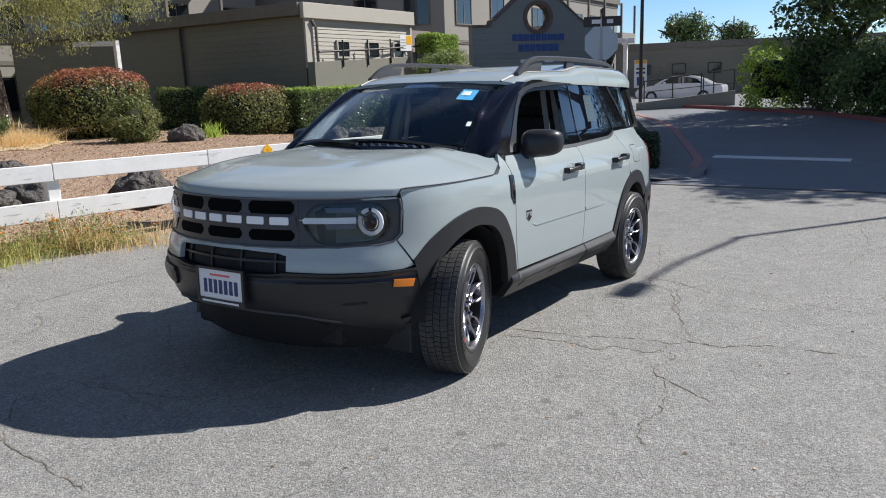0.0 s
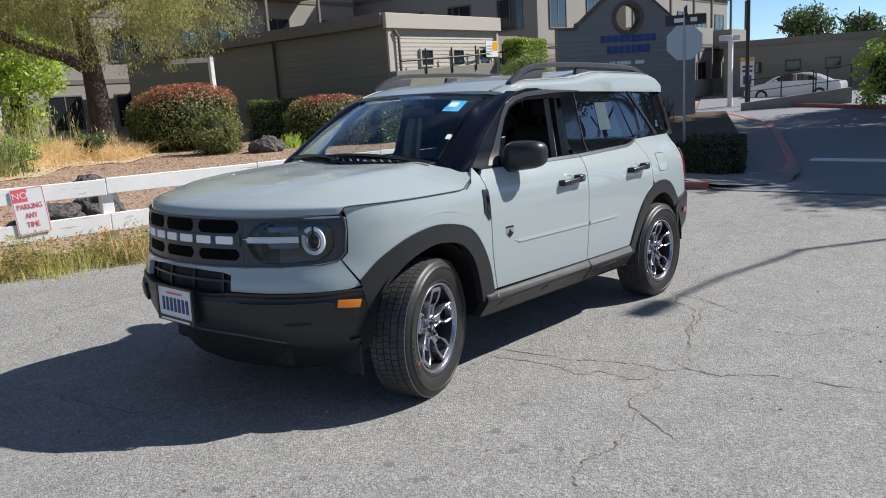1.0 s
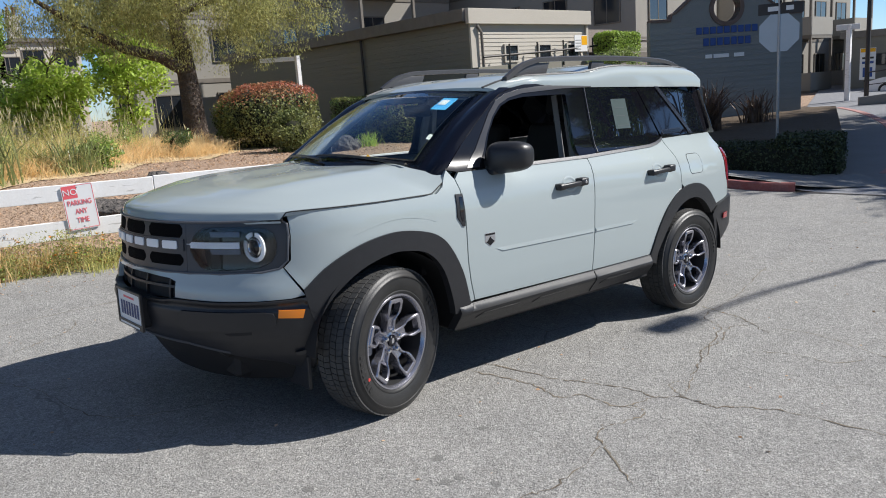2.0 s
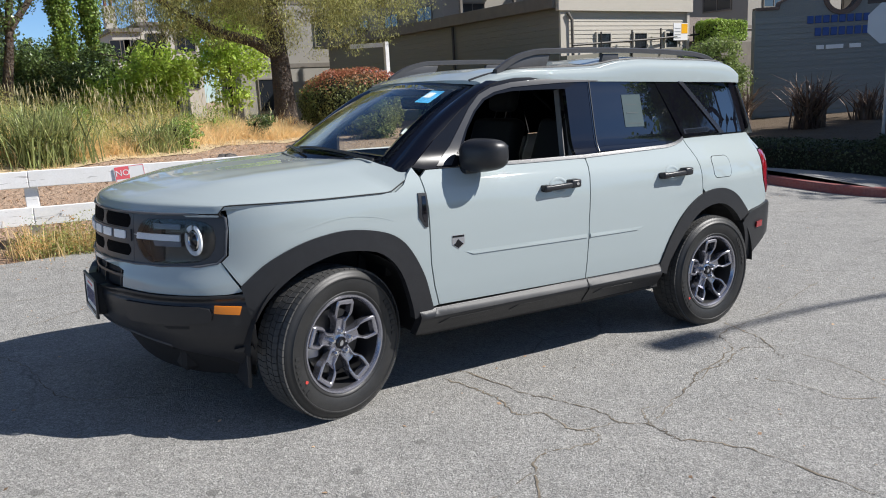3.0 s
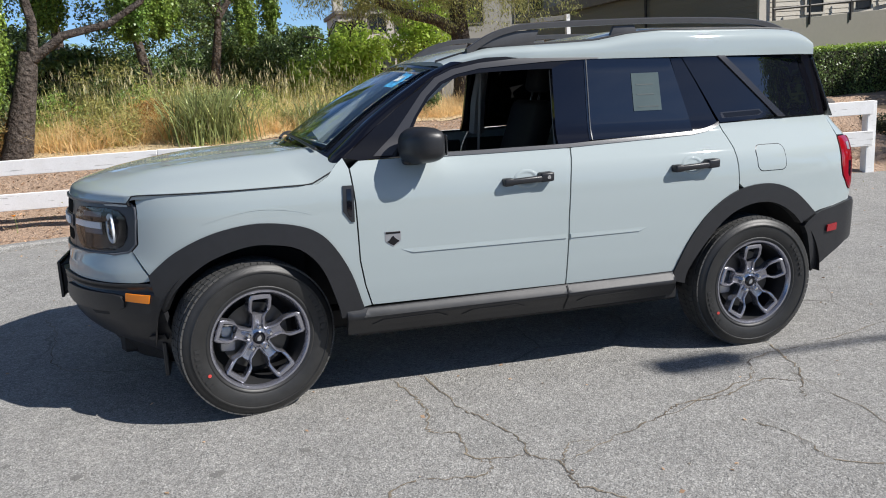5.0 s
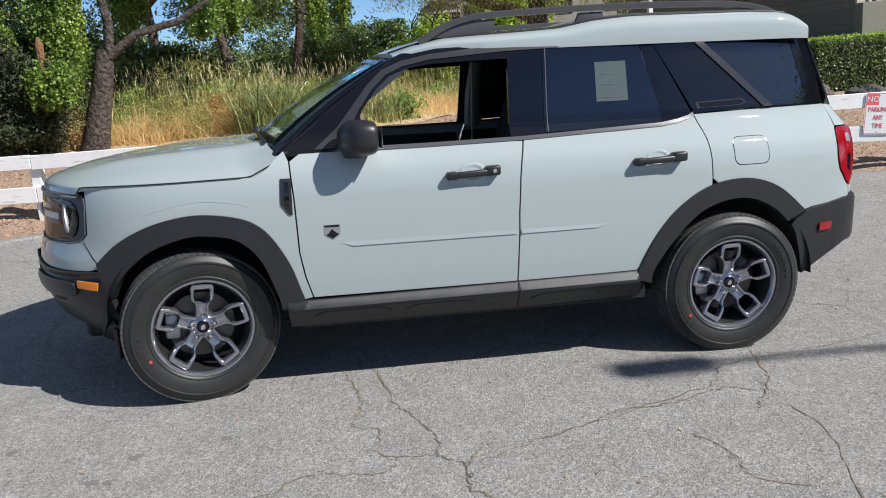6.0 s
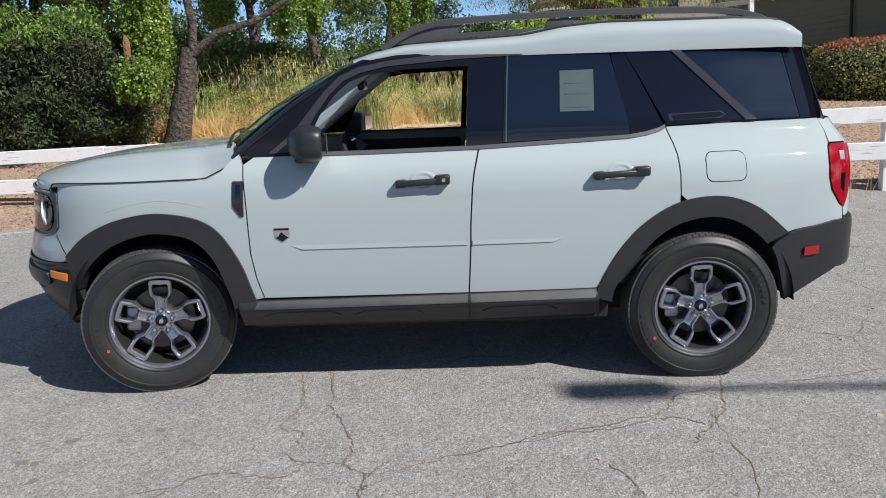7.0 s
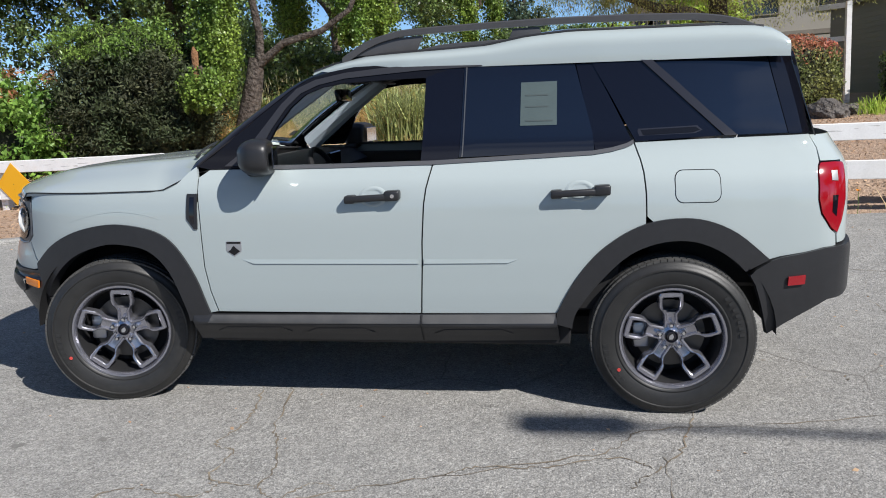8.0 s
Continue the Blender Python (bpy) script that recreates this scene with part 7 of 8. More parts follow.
        part("headlight", box((2.0, sg * 0.62 - 0.14, 0.62), (2.22, sg * 0.62 + 0.14, 0.74), None, 0.03), LENS, s)
        part("door_mirror", box((0.62, sg * 0.93 - 0.08, 0.98), (0.76, sg * 0.93 + 0.08, 1.1), None, 0.03), WHITE_PAINT, s)


sedan()


# ---- plants ----
def quads_mesh(name, corners, material, tri=False):
    """A mesh of separate quads (or triangles) from an array of shape (n, k, 3)."""
    n, k = corners.shape[:2]
    me = bpy.data.meshes.new(name)
    me.vertices.add(n * k)
    me.vertices.foreach_set("co", np.ascontiguousarray(corners, dtype=np.float32).ravel())
    me.loops.add(n * k)
    me.loops.foreach_set("vertex_index", np.arange(n * k, dtype=np.int32))
    me.polygons.add(n)
    me.polygons.foreach_set("loop_start", np.arange(0, n * k, k, dtype=np.int32))
    me.update(calc_edges=True)
    me.materials.append(material)
    return me


def unit(v):
    return v / np.maximum(np.linalg.norm(v, axis=1, keepdims=True), 1e-9)


def leaf_quads(rng, pts, size, aspect=0.55, normals=None, jitter=0.7, droop=0.0):
    n = len(pts)
    a = unit(rng.normal(size=(n, 3)) + np.array([0, 0, -droop]))
    if normals is None:
        b = unit(np.cross(a, unit(rng.normal(size=(n, 3)))))
    else:
        nn = unit(normals + jitter * rng.normal(size=(n, 3)))
        a = unit(a - nn * np.sum(a * nn, axis=1, keepdims=True))
        b = np.cross(nn, a)
    s = (size * rng.uniform(0.6, 1.3, size=n))[:, None]
    a, b = a * s / 2, b * s * aspect / 2
    fold = np.cross(a, b)
    fold = unit(fold) * s * 0.08
    return np.stack([pts - a, pts + b + fold - a * 0.1, pts + a, pts - b + fold - a * 0.1], axis=1)


def clump_points(rng, centres, radius, per, flat=0.75):
    c = np.repeat(centres, per, axis=0)
    d = unit(rng.normal(size=c.shape)) * (rng.uniform(0.25, 1.0, size=(len(c), 1)) ** 0.6)
    d[:, 2] *= flat
    r = np.repeat(radius if hasattr(radius, "__len__") else np.full(len(centres), radius), per)[:, None]
    return c + d * r, d


def crown_centres(rng, centre, radii, n, hollow=0.45, keep=None):
    out = []
    while len(out) < n:
        d = unit(rng.normal(size=(1, 3)))[0] * rng.uniform(hollow, 1.0)
        p = np.array(centre) + d * np.array(radii)
        if keep is None or keep(p):
            out.append(p)
    return np.array(out)


def limb_tree(rng, base, height, lean, r0, forks, spread, depth=3):
    """Points and radii of a trunk with limbs: a list of tubes, and the tips."""
    tubes, tips = [], []

    def grow(p, d, length, r, level):
        pts, rad = [p], [r]
        steps = 5
        for k in range(steps):
            d = (d + Vector(rng.normal(size=3) * (0.035 if level == 0 else 0.13))).normalized()
            p = p + d * length / steps
            pts.append(p)
            rad.append(r * (1 - 0.42 * (k + 1) / steps))
        tubes.append((pts, rad))
        if level >= depth:
            tips.append(p)
            return
        for k in range(forks):
            a = 2 * math.pi * (k + rng.uniform(0, 0.7)) / forks
            side = Vector((math.cos(a), math.sin(a), rng.uniform(0.1, 0.7)))
            grow(p, (d * (1 - spread) + side * spread).normalized(), length * rng.uniform(0.55, 0.8), r * 0.58, level + 1)
    grow(Vector(base), Vector(lean).normalized(), height, r0, 0)
    return tubes, tips


def tree(name, base, height, lean, r0, crown, label, leaf_mat, bark=BARK, seed=0, forks=3, spread=0.6, clumps=70, clump_r=0.8, per=90, leaf_size=0.16, extra=None, keep=None, droop=0.0, aspect=0.55, hollow=0.3, depth=2):
    rng = np.random.RandomState(seed)
    t = tagged(empty(name), label, "tree")
    tubes, tips = limb_tree(rng, base, height, lean, r0, forks, spread, depth)
    pts, rad = tubes[0]
    pts = [pts[0] - Vector((0, 0, 0.3))] + pts
    part("trunk", tube(pts, [rad[0] * 1.35] + [rad[0] * 1.12] + rad[1:], 14), bark, t, "", True, 80)
    for pts, rad in tubes[1:]:
        part("limb", tube(pts, rad, 7), bark, t, "", True, 80)
    for pts, rad in extra or ():
        part("limb", tube(pts, rad, 9), bark, t, "", True, 80)
    centre, radii = crown
    cen = crown_centres(rng, centre, radii, clumps, hollow, keep)
    cr = clump_r * rng.uniform(0.55, 1.25, size=len(cen))
    p, d = clump_points(rng, cen, cr, per)
    q = leaf_quads(rng, p, leaf_size, aspect, d + np.array([0, 0, 0.4]), 0.8, droop)
    put("crown", quads_mesh("crown", q, leaf_mat), t)
    return t


def blob_core(bm, centre, radii, seed, scale=0.86, power=2.6):
    r = bmesh.ops.create_icosphere(bm, subdivisions=3, radius=1)
    for v in r["verts"]:
        d = v.co.normalized()
        k = (abs(d.x) ** power + abs(d.y) ** power + abs(d.z) ** power) ** (-1 / power)
        w = 1 + 0.10 * noise.noise(d * 2.3 + Vector((seed, 0, 0)))
        v.co = Vector(centre) + Vector((d.x * radii[0], d.y * radii[1], d.z * radii[2])) * k * w * scale


def clipped_bush(name, centre, radii, label, top_mat, side_mat, seed, n=9000, size=0.055, power=2.8, red_from=0.55, core_mat=None):
    """A clipped shrub: a dense shell of small leaves over a dark core."""
    rng = np.random.RandomState(seed)
    b = tagged(empty(name), label, "shrub")
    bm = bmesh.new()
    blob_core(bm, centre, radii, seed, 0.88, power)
    part("twig_core", bm, core_mat or mat_core, b, "solid dark core for the shade between the leaves", True, 80)
    d = unit(rng.normal(size=(n, 3)))
    k = (np.abs(d) ** power).sum(axis=1) ** (-1 / power)
    wob = np.array([1 + 0.10 * noise.noise(Vector(q) * 2.3 + Vector((seed, 0, 0))) + 0.05 * noise.noise(Vector(q) * 7) for q in d])
    p = np.array(centre) + d * np.array(radii) * (k * wob * rng.uniform(0.86, 1.03, size=n))[:, None]
    ok = p[:, 2] > centre[2] - radii[2] * 0.97
    p, d = p[ok], d[ok]
    q = leaf_quads(rng, p, size, 0.6, d, 0.75)
    rel = (p[:, 2] - centre[2]) / radii[2] + rng.normal(size=len(p)) * 0.14
    top = rel > red_from
    put("new_growth", quads_mesh("new_growth", q[top], top_mat), b)
    put("foliage", quads_mesh("foliage", q[~top], side_mat), b)
    return b


# near-black filler inside shrubs and hedges; shade between leaves is its colour
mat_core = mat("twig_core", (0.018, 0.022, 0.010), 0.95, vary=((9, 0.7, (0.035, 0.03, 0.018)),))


def box_hedge(name, m, size, label, top_mat, side_mat, seed, n=14000, leaf_size=0.05):
    rng = np.random.RandomState(seed)
    b = tagged(empty(name), label, "hedge")
    sx_, sy_, sz_ = size
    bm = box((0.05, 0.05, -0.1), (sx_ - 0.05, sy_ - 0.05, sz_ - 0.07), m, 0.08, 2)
    part("twig_core", bm, mat_core, b, "solid dark core for the shade between the leaves", True)
    areas = np.array([sx_ * sy_ * 1.5, sx_ * sz_, sx_ * sz_, sy_ * sz_, sy_ * sz_])
    face = rng.choice(5, size=n, p=areas / areas.sum())
    u, v, w = rng.uniform(size=(3, n))
    p = np.stack([u * sx_, v * sy_, w * sz_], axis=1)
    nn = np.zeros((n, 3))
    for f, ax, val, sg in ((0, 2, sz_, 1), (1, 1, 0, -1), (2, 1, sy_, 1), (3, 0, 0, -1), (4, 0, sx_, 1)):
        k = face == f
        p[k, ax] = val + rng.normal(size=k.sum()) * 0.025
        nn[k, ax] = sg
    p[:, 2] += np.array([0.04 * noise.noise(Vector((q[0] * 1.7, q[1] * 1.7, seed))) for q in p]) * (face == 0)
    M = np.array(m)
    p = p @ M[:3, :3].T + M[:3, 3]
    nn = nn @ M[:3, :3].T
    q = leaf_quads(rng, p, leaf_size, 0.6, nn, 0.7)
    put("new_growth", quads_mesh("new_growth", q[face == 0], top_mat), b)
    put("foliage", quads_mesh("foliage", q[face != 0], side_mat), b)


def wild_shrub(name, centre, radii, label, leaf_mat, seed, clumps=40, per=90, clump_r=0.4, size=0.08, category="shrub", aspect=0.5, core=True):
    rng = np.random.RandomState(seed)
    b = tagged(empty(name), label, category)
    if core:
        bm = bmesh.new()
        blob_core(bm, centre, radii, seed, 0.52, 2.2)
        part("twig_core", bm, mat_core, b, "solid dark core for the shade between the leaves", True, 80)
    cen = crown_centres(rng, centre, radii, clumps, 0.6, lambda p: p[2] > centre[2] - radii[2] * 0.9)
    p, d = clump_points(rng, cen, clump_r * rng.uniform(0.6, 1.2, size=len(cen)), per)
    q = leaf_quads(rng, p, size, aspect, d + np.array([0, 0, 0.3]), 0.8)
    put("foliage", quads_mesh("foliage", q, leaf_mat), b)
    return b


def blades(rng, base, height, width, lean, curl=0.35, heading=None):
    """Bent grass blades as three quads each; base (n, 3)."""
    n = len(base)
    a = rng.uniform(0, 2 * math.pi, size=n)
    b = a + 1.57 + rng.normal(size=n) * 0.6
    if heading is not None:
        b = heading + rng.normal(size=n) * 0.7
    side = np.stack([np.cos(a), np.sin(a), np.zeros(n)], axis=1)
    out = np.stack([np.cos(b), np.sin(b), np.zeros(n)], axis=1) * lean[:, None]
    up = np.array([0, 0, 1.0])
    h = height[:, None]
    bend = rng.uniform(0.4, 1.6, size=(n, 1))
    m1 = base + (up * 0.42 + out * 0.22) * h
    m2 = base + (up * 0.76 + out * (0.62 + 0.2 * curl * bend)) * h
    tip = base + (up * (1.0 - 0.22 * bend * np.minimum(1, lean[:, None] * 1.6)) + out * (1.0 + curl * bend)) * h
    w = side * width[:, None]
    q = lambda p, r, k0, k1: np.stack([p - w * k0, p + w * k0, r + w * k1, r - w * k1], axis=1)
    return np.concatenate([q(base, m1, 1, 0.9), q(m1, m2, 0.9, 0.6), q(m2, tip, 0.6, 0.1)])


def grass(name, area, n, h0, h1, width, label, material, seed, zf, lean=0.25, heads=0, head_mat=None, tuft=True):
    rng = np.random.RandomState(seed)
    pts, heading, tall = [], [], []
    while len(pts) < n:
        x, y, dens = area(rng)
        if rng.uniform() < dens:
            # a tussock: blades fan out from one root
            m = rng.randint(12, 70) if tuft else 1
            r, k = rng.uniform(0.05, 0.16), rng.uniform(0.35, 1.25)
            for _ in range(m):
                dx, dy = (rng.normal(size=2) * r) if tuft else (0.0, 0.0)
                pts.append((x + dx, y + dy, zf(x + dx, y + dy) - 0.02))
                heading.append(math.atan2(dy, dx) if tuft else rng.uniform(0, 6.28))
                tall.append(k if tuft else 1.0)
    n = len(pts)
    base = np.array(pts)
    patch = np.array([0.55 + 0.9 * (0.5 + 0.5 * noise.noise(Vector((p[0] * 0.7, p[1] * 0.7, seed)))) for p in base])
    h = rng.uniform(h0, h1, size=n) * patch * np.array(tall)
    q = blades(rng, base, h, np.full(n, width) * rng.uniform(0.6, 1.3, size=n), rng.uniform(0.02, lean, size=n), 0.35, np.array(heading))
    ob = tagged(put(name, quads_mesh(name, q, material)), label, "grass", kind="stuff")
    if heads:
        k = rng.choice(n, size=heads, replace=False)
        tip = base[k] + np.stack([rng.normal(size=heads) * 0.05, rng.normal(size=heads) * 0.05, h[k] * 0.95 + 0.12], axis=1)
        lq = leaf_quads(rng, tip, 0.16, 0.12, np.tile([1.0, 0.2, 0.0], (heads, 1)), 0.9)
        up = np.array([[0, 0, 0.07]])
        lq[:, 0] = tip - up * 1.2 + rng.normal(size=(heads, 3)) * 0.01
        lq[:, 2] = tip + up * 1.2 + rng.normal(size=(heads, 3)) * 0.015
        tagged(put(name + "_heads", quads_mesh(name, lq, head_mat or material)), "pale seed heads above the tall grass", "grass", kind="stuff")
    return ob


def spiky(name, centre, n, h, spread, width, label, material, seed, category="plant"):
    """A clump of long sword leaves."""
    rng = np.random.RandomState(seed)
    base = np.array(centre) + rng.normal(size=(n, 3)) * np.array([spread * 0.28, spread * 0.28, 0])
    base[:, 2] = centre[2] - 0.03
    hh = h * rng.uniform(0.55, 1.1, size=n)
    q = blades(rng, base, hh, np.full(n, width) * rng.uniform(0.7, 1.2, size=n), rng.uniform(0.08, 1.0, size=n), 0.2)
    ob = tagged(empty(name), label, category)
    fans = 3 + n // 90
    which = ((np.arctan2(base[:, 1] - centre[1], base[:, 0] - centre[0]) / (2 * math.pi) + 0.5) * fans).astype(int) % fans
    for k in range(fans):
        if (which == k).any():
            put("leaf_fan", quads_mesh(name, q.reshape(3, n, 4, 3)[:, which == k].reshape(-1, 4, 3), material), ob)
    return ob


# clipped shrubs on the bank
clipped_bush("photinia_bush", (5.48, 12.65, 1.34), (1.135, 1.135, 0.778), "clipped round shrub, dark green with red new leaves on top", LEAF_RED, LEAF_PHOTINIA, 11, 17000, 0.062)
wild_shrub("low_shrub", (4.78, 10.3, 1.0), (0.50, 0.50, 0.52), "small olive-green shrub with reddish tips beside the clipped bush", LEAF_PHOTINIA, 12, 60, 130, 0.19, 0.055)
clipped_bush("photinia_bush", (8.18, 10.69, 1.03), (1.034, 1.034, 0.677), "smaller clipped round shrub with red tips", LEAF_RED, LEAF_PHOTINIA, 13, 14000, 0.06, 2.5, 0.72)
box_hedge("box_hedge", pose(8.73, 9.5, 0.31, 0, 0, 2), (4.941, 0.915, 1.208), "long clipped hedge with a bright green top", LEAF_HEDGE, LEAF_DARK, 14, 26000, 0.055)
box_hedge("box_hedge", pose(8.31, 12.65, 0.5, 0, 0, 40), (2.379, 0.915, 1.144), "dark clipped hedge in the shade of the wall", LEAF_PHOTINIA, LEAF_DARK, 15, 12000, 0.055)
wild_shrub("column_shrub", (13.5, 8.58, 1.42), (0.80, 0.80, 1.12), "tall loose green shrub beside the sign wall", leaf("leaf_deep", (0.13, 0.185, 0.045), (0.24, 0.31, 0.075), island=0.6), 16, 130, 110, 0.25, 0.066)
box_hedge("box_hedge", pose(15.55, 10.12, 2.46, 0, 0, 2), (1.42, 0.7, 0.54), "small bright hedge above the ramp wall", LEAF_HEDGE, LEAF_HEDGE, 17, 7000, 0.06)
# planter wall painted darker to show it in shade
part("planter_wall", box((17.15, 11.25, 0.2), (19.2, 12.4, 2.52), None, 0.02), TRIM_DARK, tagged(empty("raised_planter", VIEW_FIT), "raised planter beside the ramp, its colour darkened for shade", "planter"))
# low dark hedge round the planter, and bronze flax
box_hedge("low_hedge", pose(10.37, 1.63, -0.33, 0, 0, 88), (5.673, 1.007, 0.62), "low dark clipped hedge round the planter bed", LEAF_LOW, LEAF_LOW, 18, 14000, 0.05)
box_hedge("low_hedge", pose(9.87, 1.49, -0.33, 0, 0, 18), (1.373, 1.007, 0.732), "low dark clipped hedge by the driveway", LEAF_LOW, LEAF_LOW, 19, 7000, 0.05)
spiky("flax_plant", (12.89, 5.61, bed_z(12.89, 5.61)), 190, 1.235, 0.549, 0.0201, "bronze flax clump with upright sword leaves", FLAX_RED, 20)
spiky("flax_plant", (13.44, 7.89, bed_z(13.44, 7.89)), 160, 1.052, 0.503, 0.0201, "bronze flax clump by the tall shrub", FLAX_RED, 21)
spiky("flax_plant", (14.81, 5.42, bed_z(14.81, 5.42)), 110, 0.824, 0.412, 0.0183, "smaller bronze flax clump", FLAX_RED, 22)
spiky("fortnight_lily", (-1.53, 8.6, bank_z(-1.53, 8.6)), 700, 0.995, 0.955, 0.0127, "wide clump of dark green strap leaves on the bank", YUCCA_GREEN, 23)
spiky("fortnight_lily", (0.2, 9.4, bank_z(0.2, 9.4)), 260, 0.689, 0.729, 0.0097, "smaller clump of green strap leaves", YUCCA_GREEN, 24)
wild_shrub("low_shrub", (2.97, 11.93, bank_z(2.97, 11.93) + 0.243), (0.33, 0.33, 0.313), "small dark green shrub in dry grass", LEAF_DARK, 25, 24, 80, 0.156, 0.0521)
wild_shrub("low_shrub", (0.7, 9.82, bank_z(0.7, 9.82) + 0.246), (0.369, 0.369, 0.344), "small leafy green shrub in the grass", LEAF_MID, 26, 24, 70, 0.164, 0.0574)
spiky("lily_clump", (6.21, 9.73, bank_z(6.21, 9.73)), 90, 0.412, 0.458, 0.011, "small green strap-leaf clump by a boulder", LEAF_BRIGHT, 27)


for k, (x, y, r, m, lab) in enumerate(((-3.08, 8.59, 0.49, LEAF_OLIVE, "dry olive brush in the tall grass"), (-3.86, 9.21, 0.593, LEAF_MID, "green brush in the tall grass"), (-0.44, 9.7, 0.336, LEAF_OLIVE, "small olive brush beside the strap leaves"), (1.78, 12.53, 0.427, LEAF_MID, "green weed shrub behind the dry grass"), (-2.47, 9.34, 0.476, LEAF_RUST, "rust-brown dry shrub in the grass"), (-4.66, 8.26, 0.474, LEAF_RUST, "rust-brown dry brush by the oak"), (-2.9, 10.6, 0.62, LEAF_MID, "leafy green brush among the grass"), (-1.9, 11.3, 0.7, LEAF_OLIVE, "olive brush among the grass"), (-0.9, 10.9, 0.52, LEAF_MID, "green weedy brush by the strap leaves"), (-3.6, 11.6, 0.75, LEAF_DARK, "dark leafy brush under the oaks"), (0.9, 12.6, 0.6, LEAF_OLIVE, "feathery olive brush in the grass"), (-2.2, 13.0, 0.8, LEAF_MID, "tall green brush under the oaks"), (-5.0, 9.4, 0.6, LEAF_DARK, "dark brush behind the oak trunk"), (2.3, 13.6, 0.55, LEAF_MID, "green brush beside the young trees"))):
    wild_shrub("brush", (x, y, bank_z(x, y) + r * 0.6), (r, r, r * 0.85), lab, m, 140 + k, 30, 70, 0.24, 0.055, "shrub", 0.35, False)
# tall grass on the bank
def grass_front(x):
    return 8.0 + 0.66 * max(0.0, x + 1.4) + 0.4 * noise.noise(Vector((x * 0.8, 0, 9)))


def area_tall(rng):
    x, y = rng.uniform(-6.4, 4.7), rng.uniform(7.5, 16.5)
    edge = smooth01(-0.2, 0.7, y - grass_front(x))
    return x, y, edge * (1 - 0.7 * smooth01(12.5, 16.5, y)) * (0.12 + 0.88 * smooth01(-0.3, 0.2, noise.noise(Vector((x * 0.7, y * 0.7, 4)))))


def area_mix(rng):
    x, y, d = area_tall(rng)
    return x, y, d * smooth01(-0.1, 0.5, 0.22 * (y - grass_front(x)) - 0.1 - 0.09 * x + 0.6 * noise.noise(Vector((x * 0.5, y * 0.5, 14))))


def straw_ground():
    """Bright straw-coloured soil added below the tall grass to lighten it."""
    v, f = grid(lambda x, q: (x, grass_front(x) - 0.2 + q * (17.0 - grass_front(x)), bank_z(x, grass_front(x) - 0.2 + q * (17.0 - grass_front(x))) + 0.012), span(-6.8, 4.9, 70), span(0, 1, 50))
    m = mat("straw_soil", (0.62, 0.48, 0.28), 0.95, vary=((2.5, 0.6, (0.50, 0.38, 0.21)), (35, 0.7, (0.36, 0.26, 0.14)), (110, 0.7, (0.72, 0.58, 0.37))), bump=((60, 0.9),))
    tagged(put("straw_ground", mesh_from("straw_ground", v, f, m, True)), "pale straw-coloured ground added to lighten the tall grass", "ground", kind="structure")


straw_ground()
SEED = leaf("seed_head", (0.78, 0.70, 0.44), (0.66, 0.62, 0.34), rough=0.8, island=0.3, through_light=0.5)
grass("dry_grass", area_tall, 22000, 0.14, 0.52, 0.0036, "tall dry golden grass on the bank", GRASS_DRY, 31, bank_z, 0.95, 800, SEED)
# flat golden blades added to catch light and brighten the grass
grass("dry_thatch", area_tall, 34000, 0.14, 0.42, 0.005, "flattened straw added under the tall grass to lighten it", GRASS_DRY, 38, bank_z, 2.6, tuft=False)
grass("green_grass", area_mix, 11000, 0.2, 0.62, 0.0042, "tall green grass among the dry stalks", GRASS_GREEN, 32, bank_z, 0.8, 700, SEED)
grass("grass_stalks", area_mix, 1600, 0.55, 1.05, 0.0036, "tall pale stalks standing above the grass", GRASS_GREEN, 37, bank_z, 0.2, 1100, SEED, False)


def area_verge(rng):
    x = rng.uniform(-9, 7)
    x = rng.uniform(-2.4, 0.5) if rng.uniform() < 0.75 else x
    y = rng.uniform(fence_y(x) - 0.46, fence_y(x) + 0.3)
    thick = smooth01(-2.5, -1.9, x) * (1 - smooth01(-0.1, 0.5, x)) * (1 - 0.85 * smooth01(0.0, 0.15, y - fence_y(x)))
    d = thick * (0.45 + 0.55 * smooth01(-0.2, 0.3, noise.noise(Vector((x * 1.7, 0, 21)))))
    return x, y, max(0.03 if x > -6 else 0.12, d)


grass("verge_weeds", area_verge, 1500, 0.10, 0.38, 0.004, "dry weeds under the fence rails", GRASS_DRY, 33, ground_z, 0.5)
grass("verge_greens", area_verge, 600, 0.08, 0.30, 0.005, "green weeds under the fence rails", GRASS_GREEN, 34, ground_z, 0.5)


def verge_leaves():
    rng = np.random.RandomState(35)
    for name, count, material, label, off in (("weed_foliage", 30000, LEAF_OLIVE, "feathery olive weed leaves along the fence", 0), ("weed_foliage", 9000, LEAF_MID, "green weed leaves along the fence", 5), ("dry_weed_foliage", 11000, LEAF_RUST, "dry rust-brown weed leaves along the fence", 11)):
        p = []
        for _ in range(count):
            x, y, d = area_verge(rng)
            top = 0.05 + 0.36 * smooth01(-0.35, 0.45, noise.noise(Vector((x * 2.6, y * 3.5, off))))
            if rng.uniform() < d:
                p.append((x, y, ground_z(x, y) + top * rng.uniform(0.05, 1.0)))
        tagged(put(name, quads_mesh(name, leaf_quads(rng, np.array(p), 0.028, 0.4), material)), label, "weeds", kind="stuff")
    for k in range(26):
        x, y, d = area_verge(rng)
        x = rng.uniform(-1.6, 0.2) if k < 18 else x
        y = fence_y(x) - rng.uniform(0.05, 0.4)
        z = ground_z(x, y) + rng.uniform(0.14, 0.34)
        f = tagged(empty("poppy_flower", pose(x, y, z)), "small orange poppy on a thin stem", "flower", "poppies by the fence")
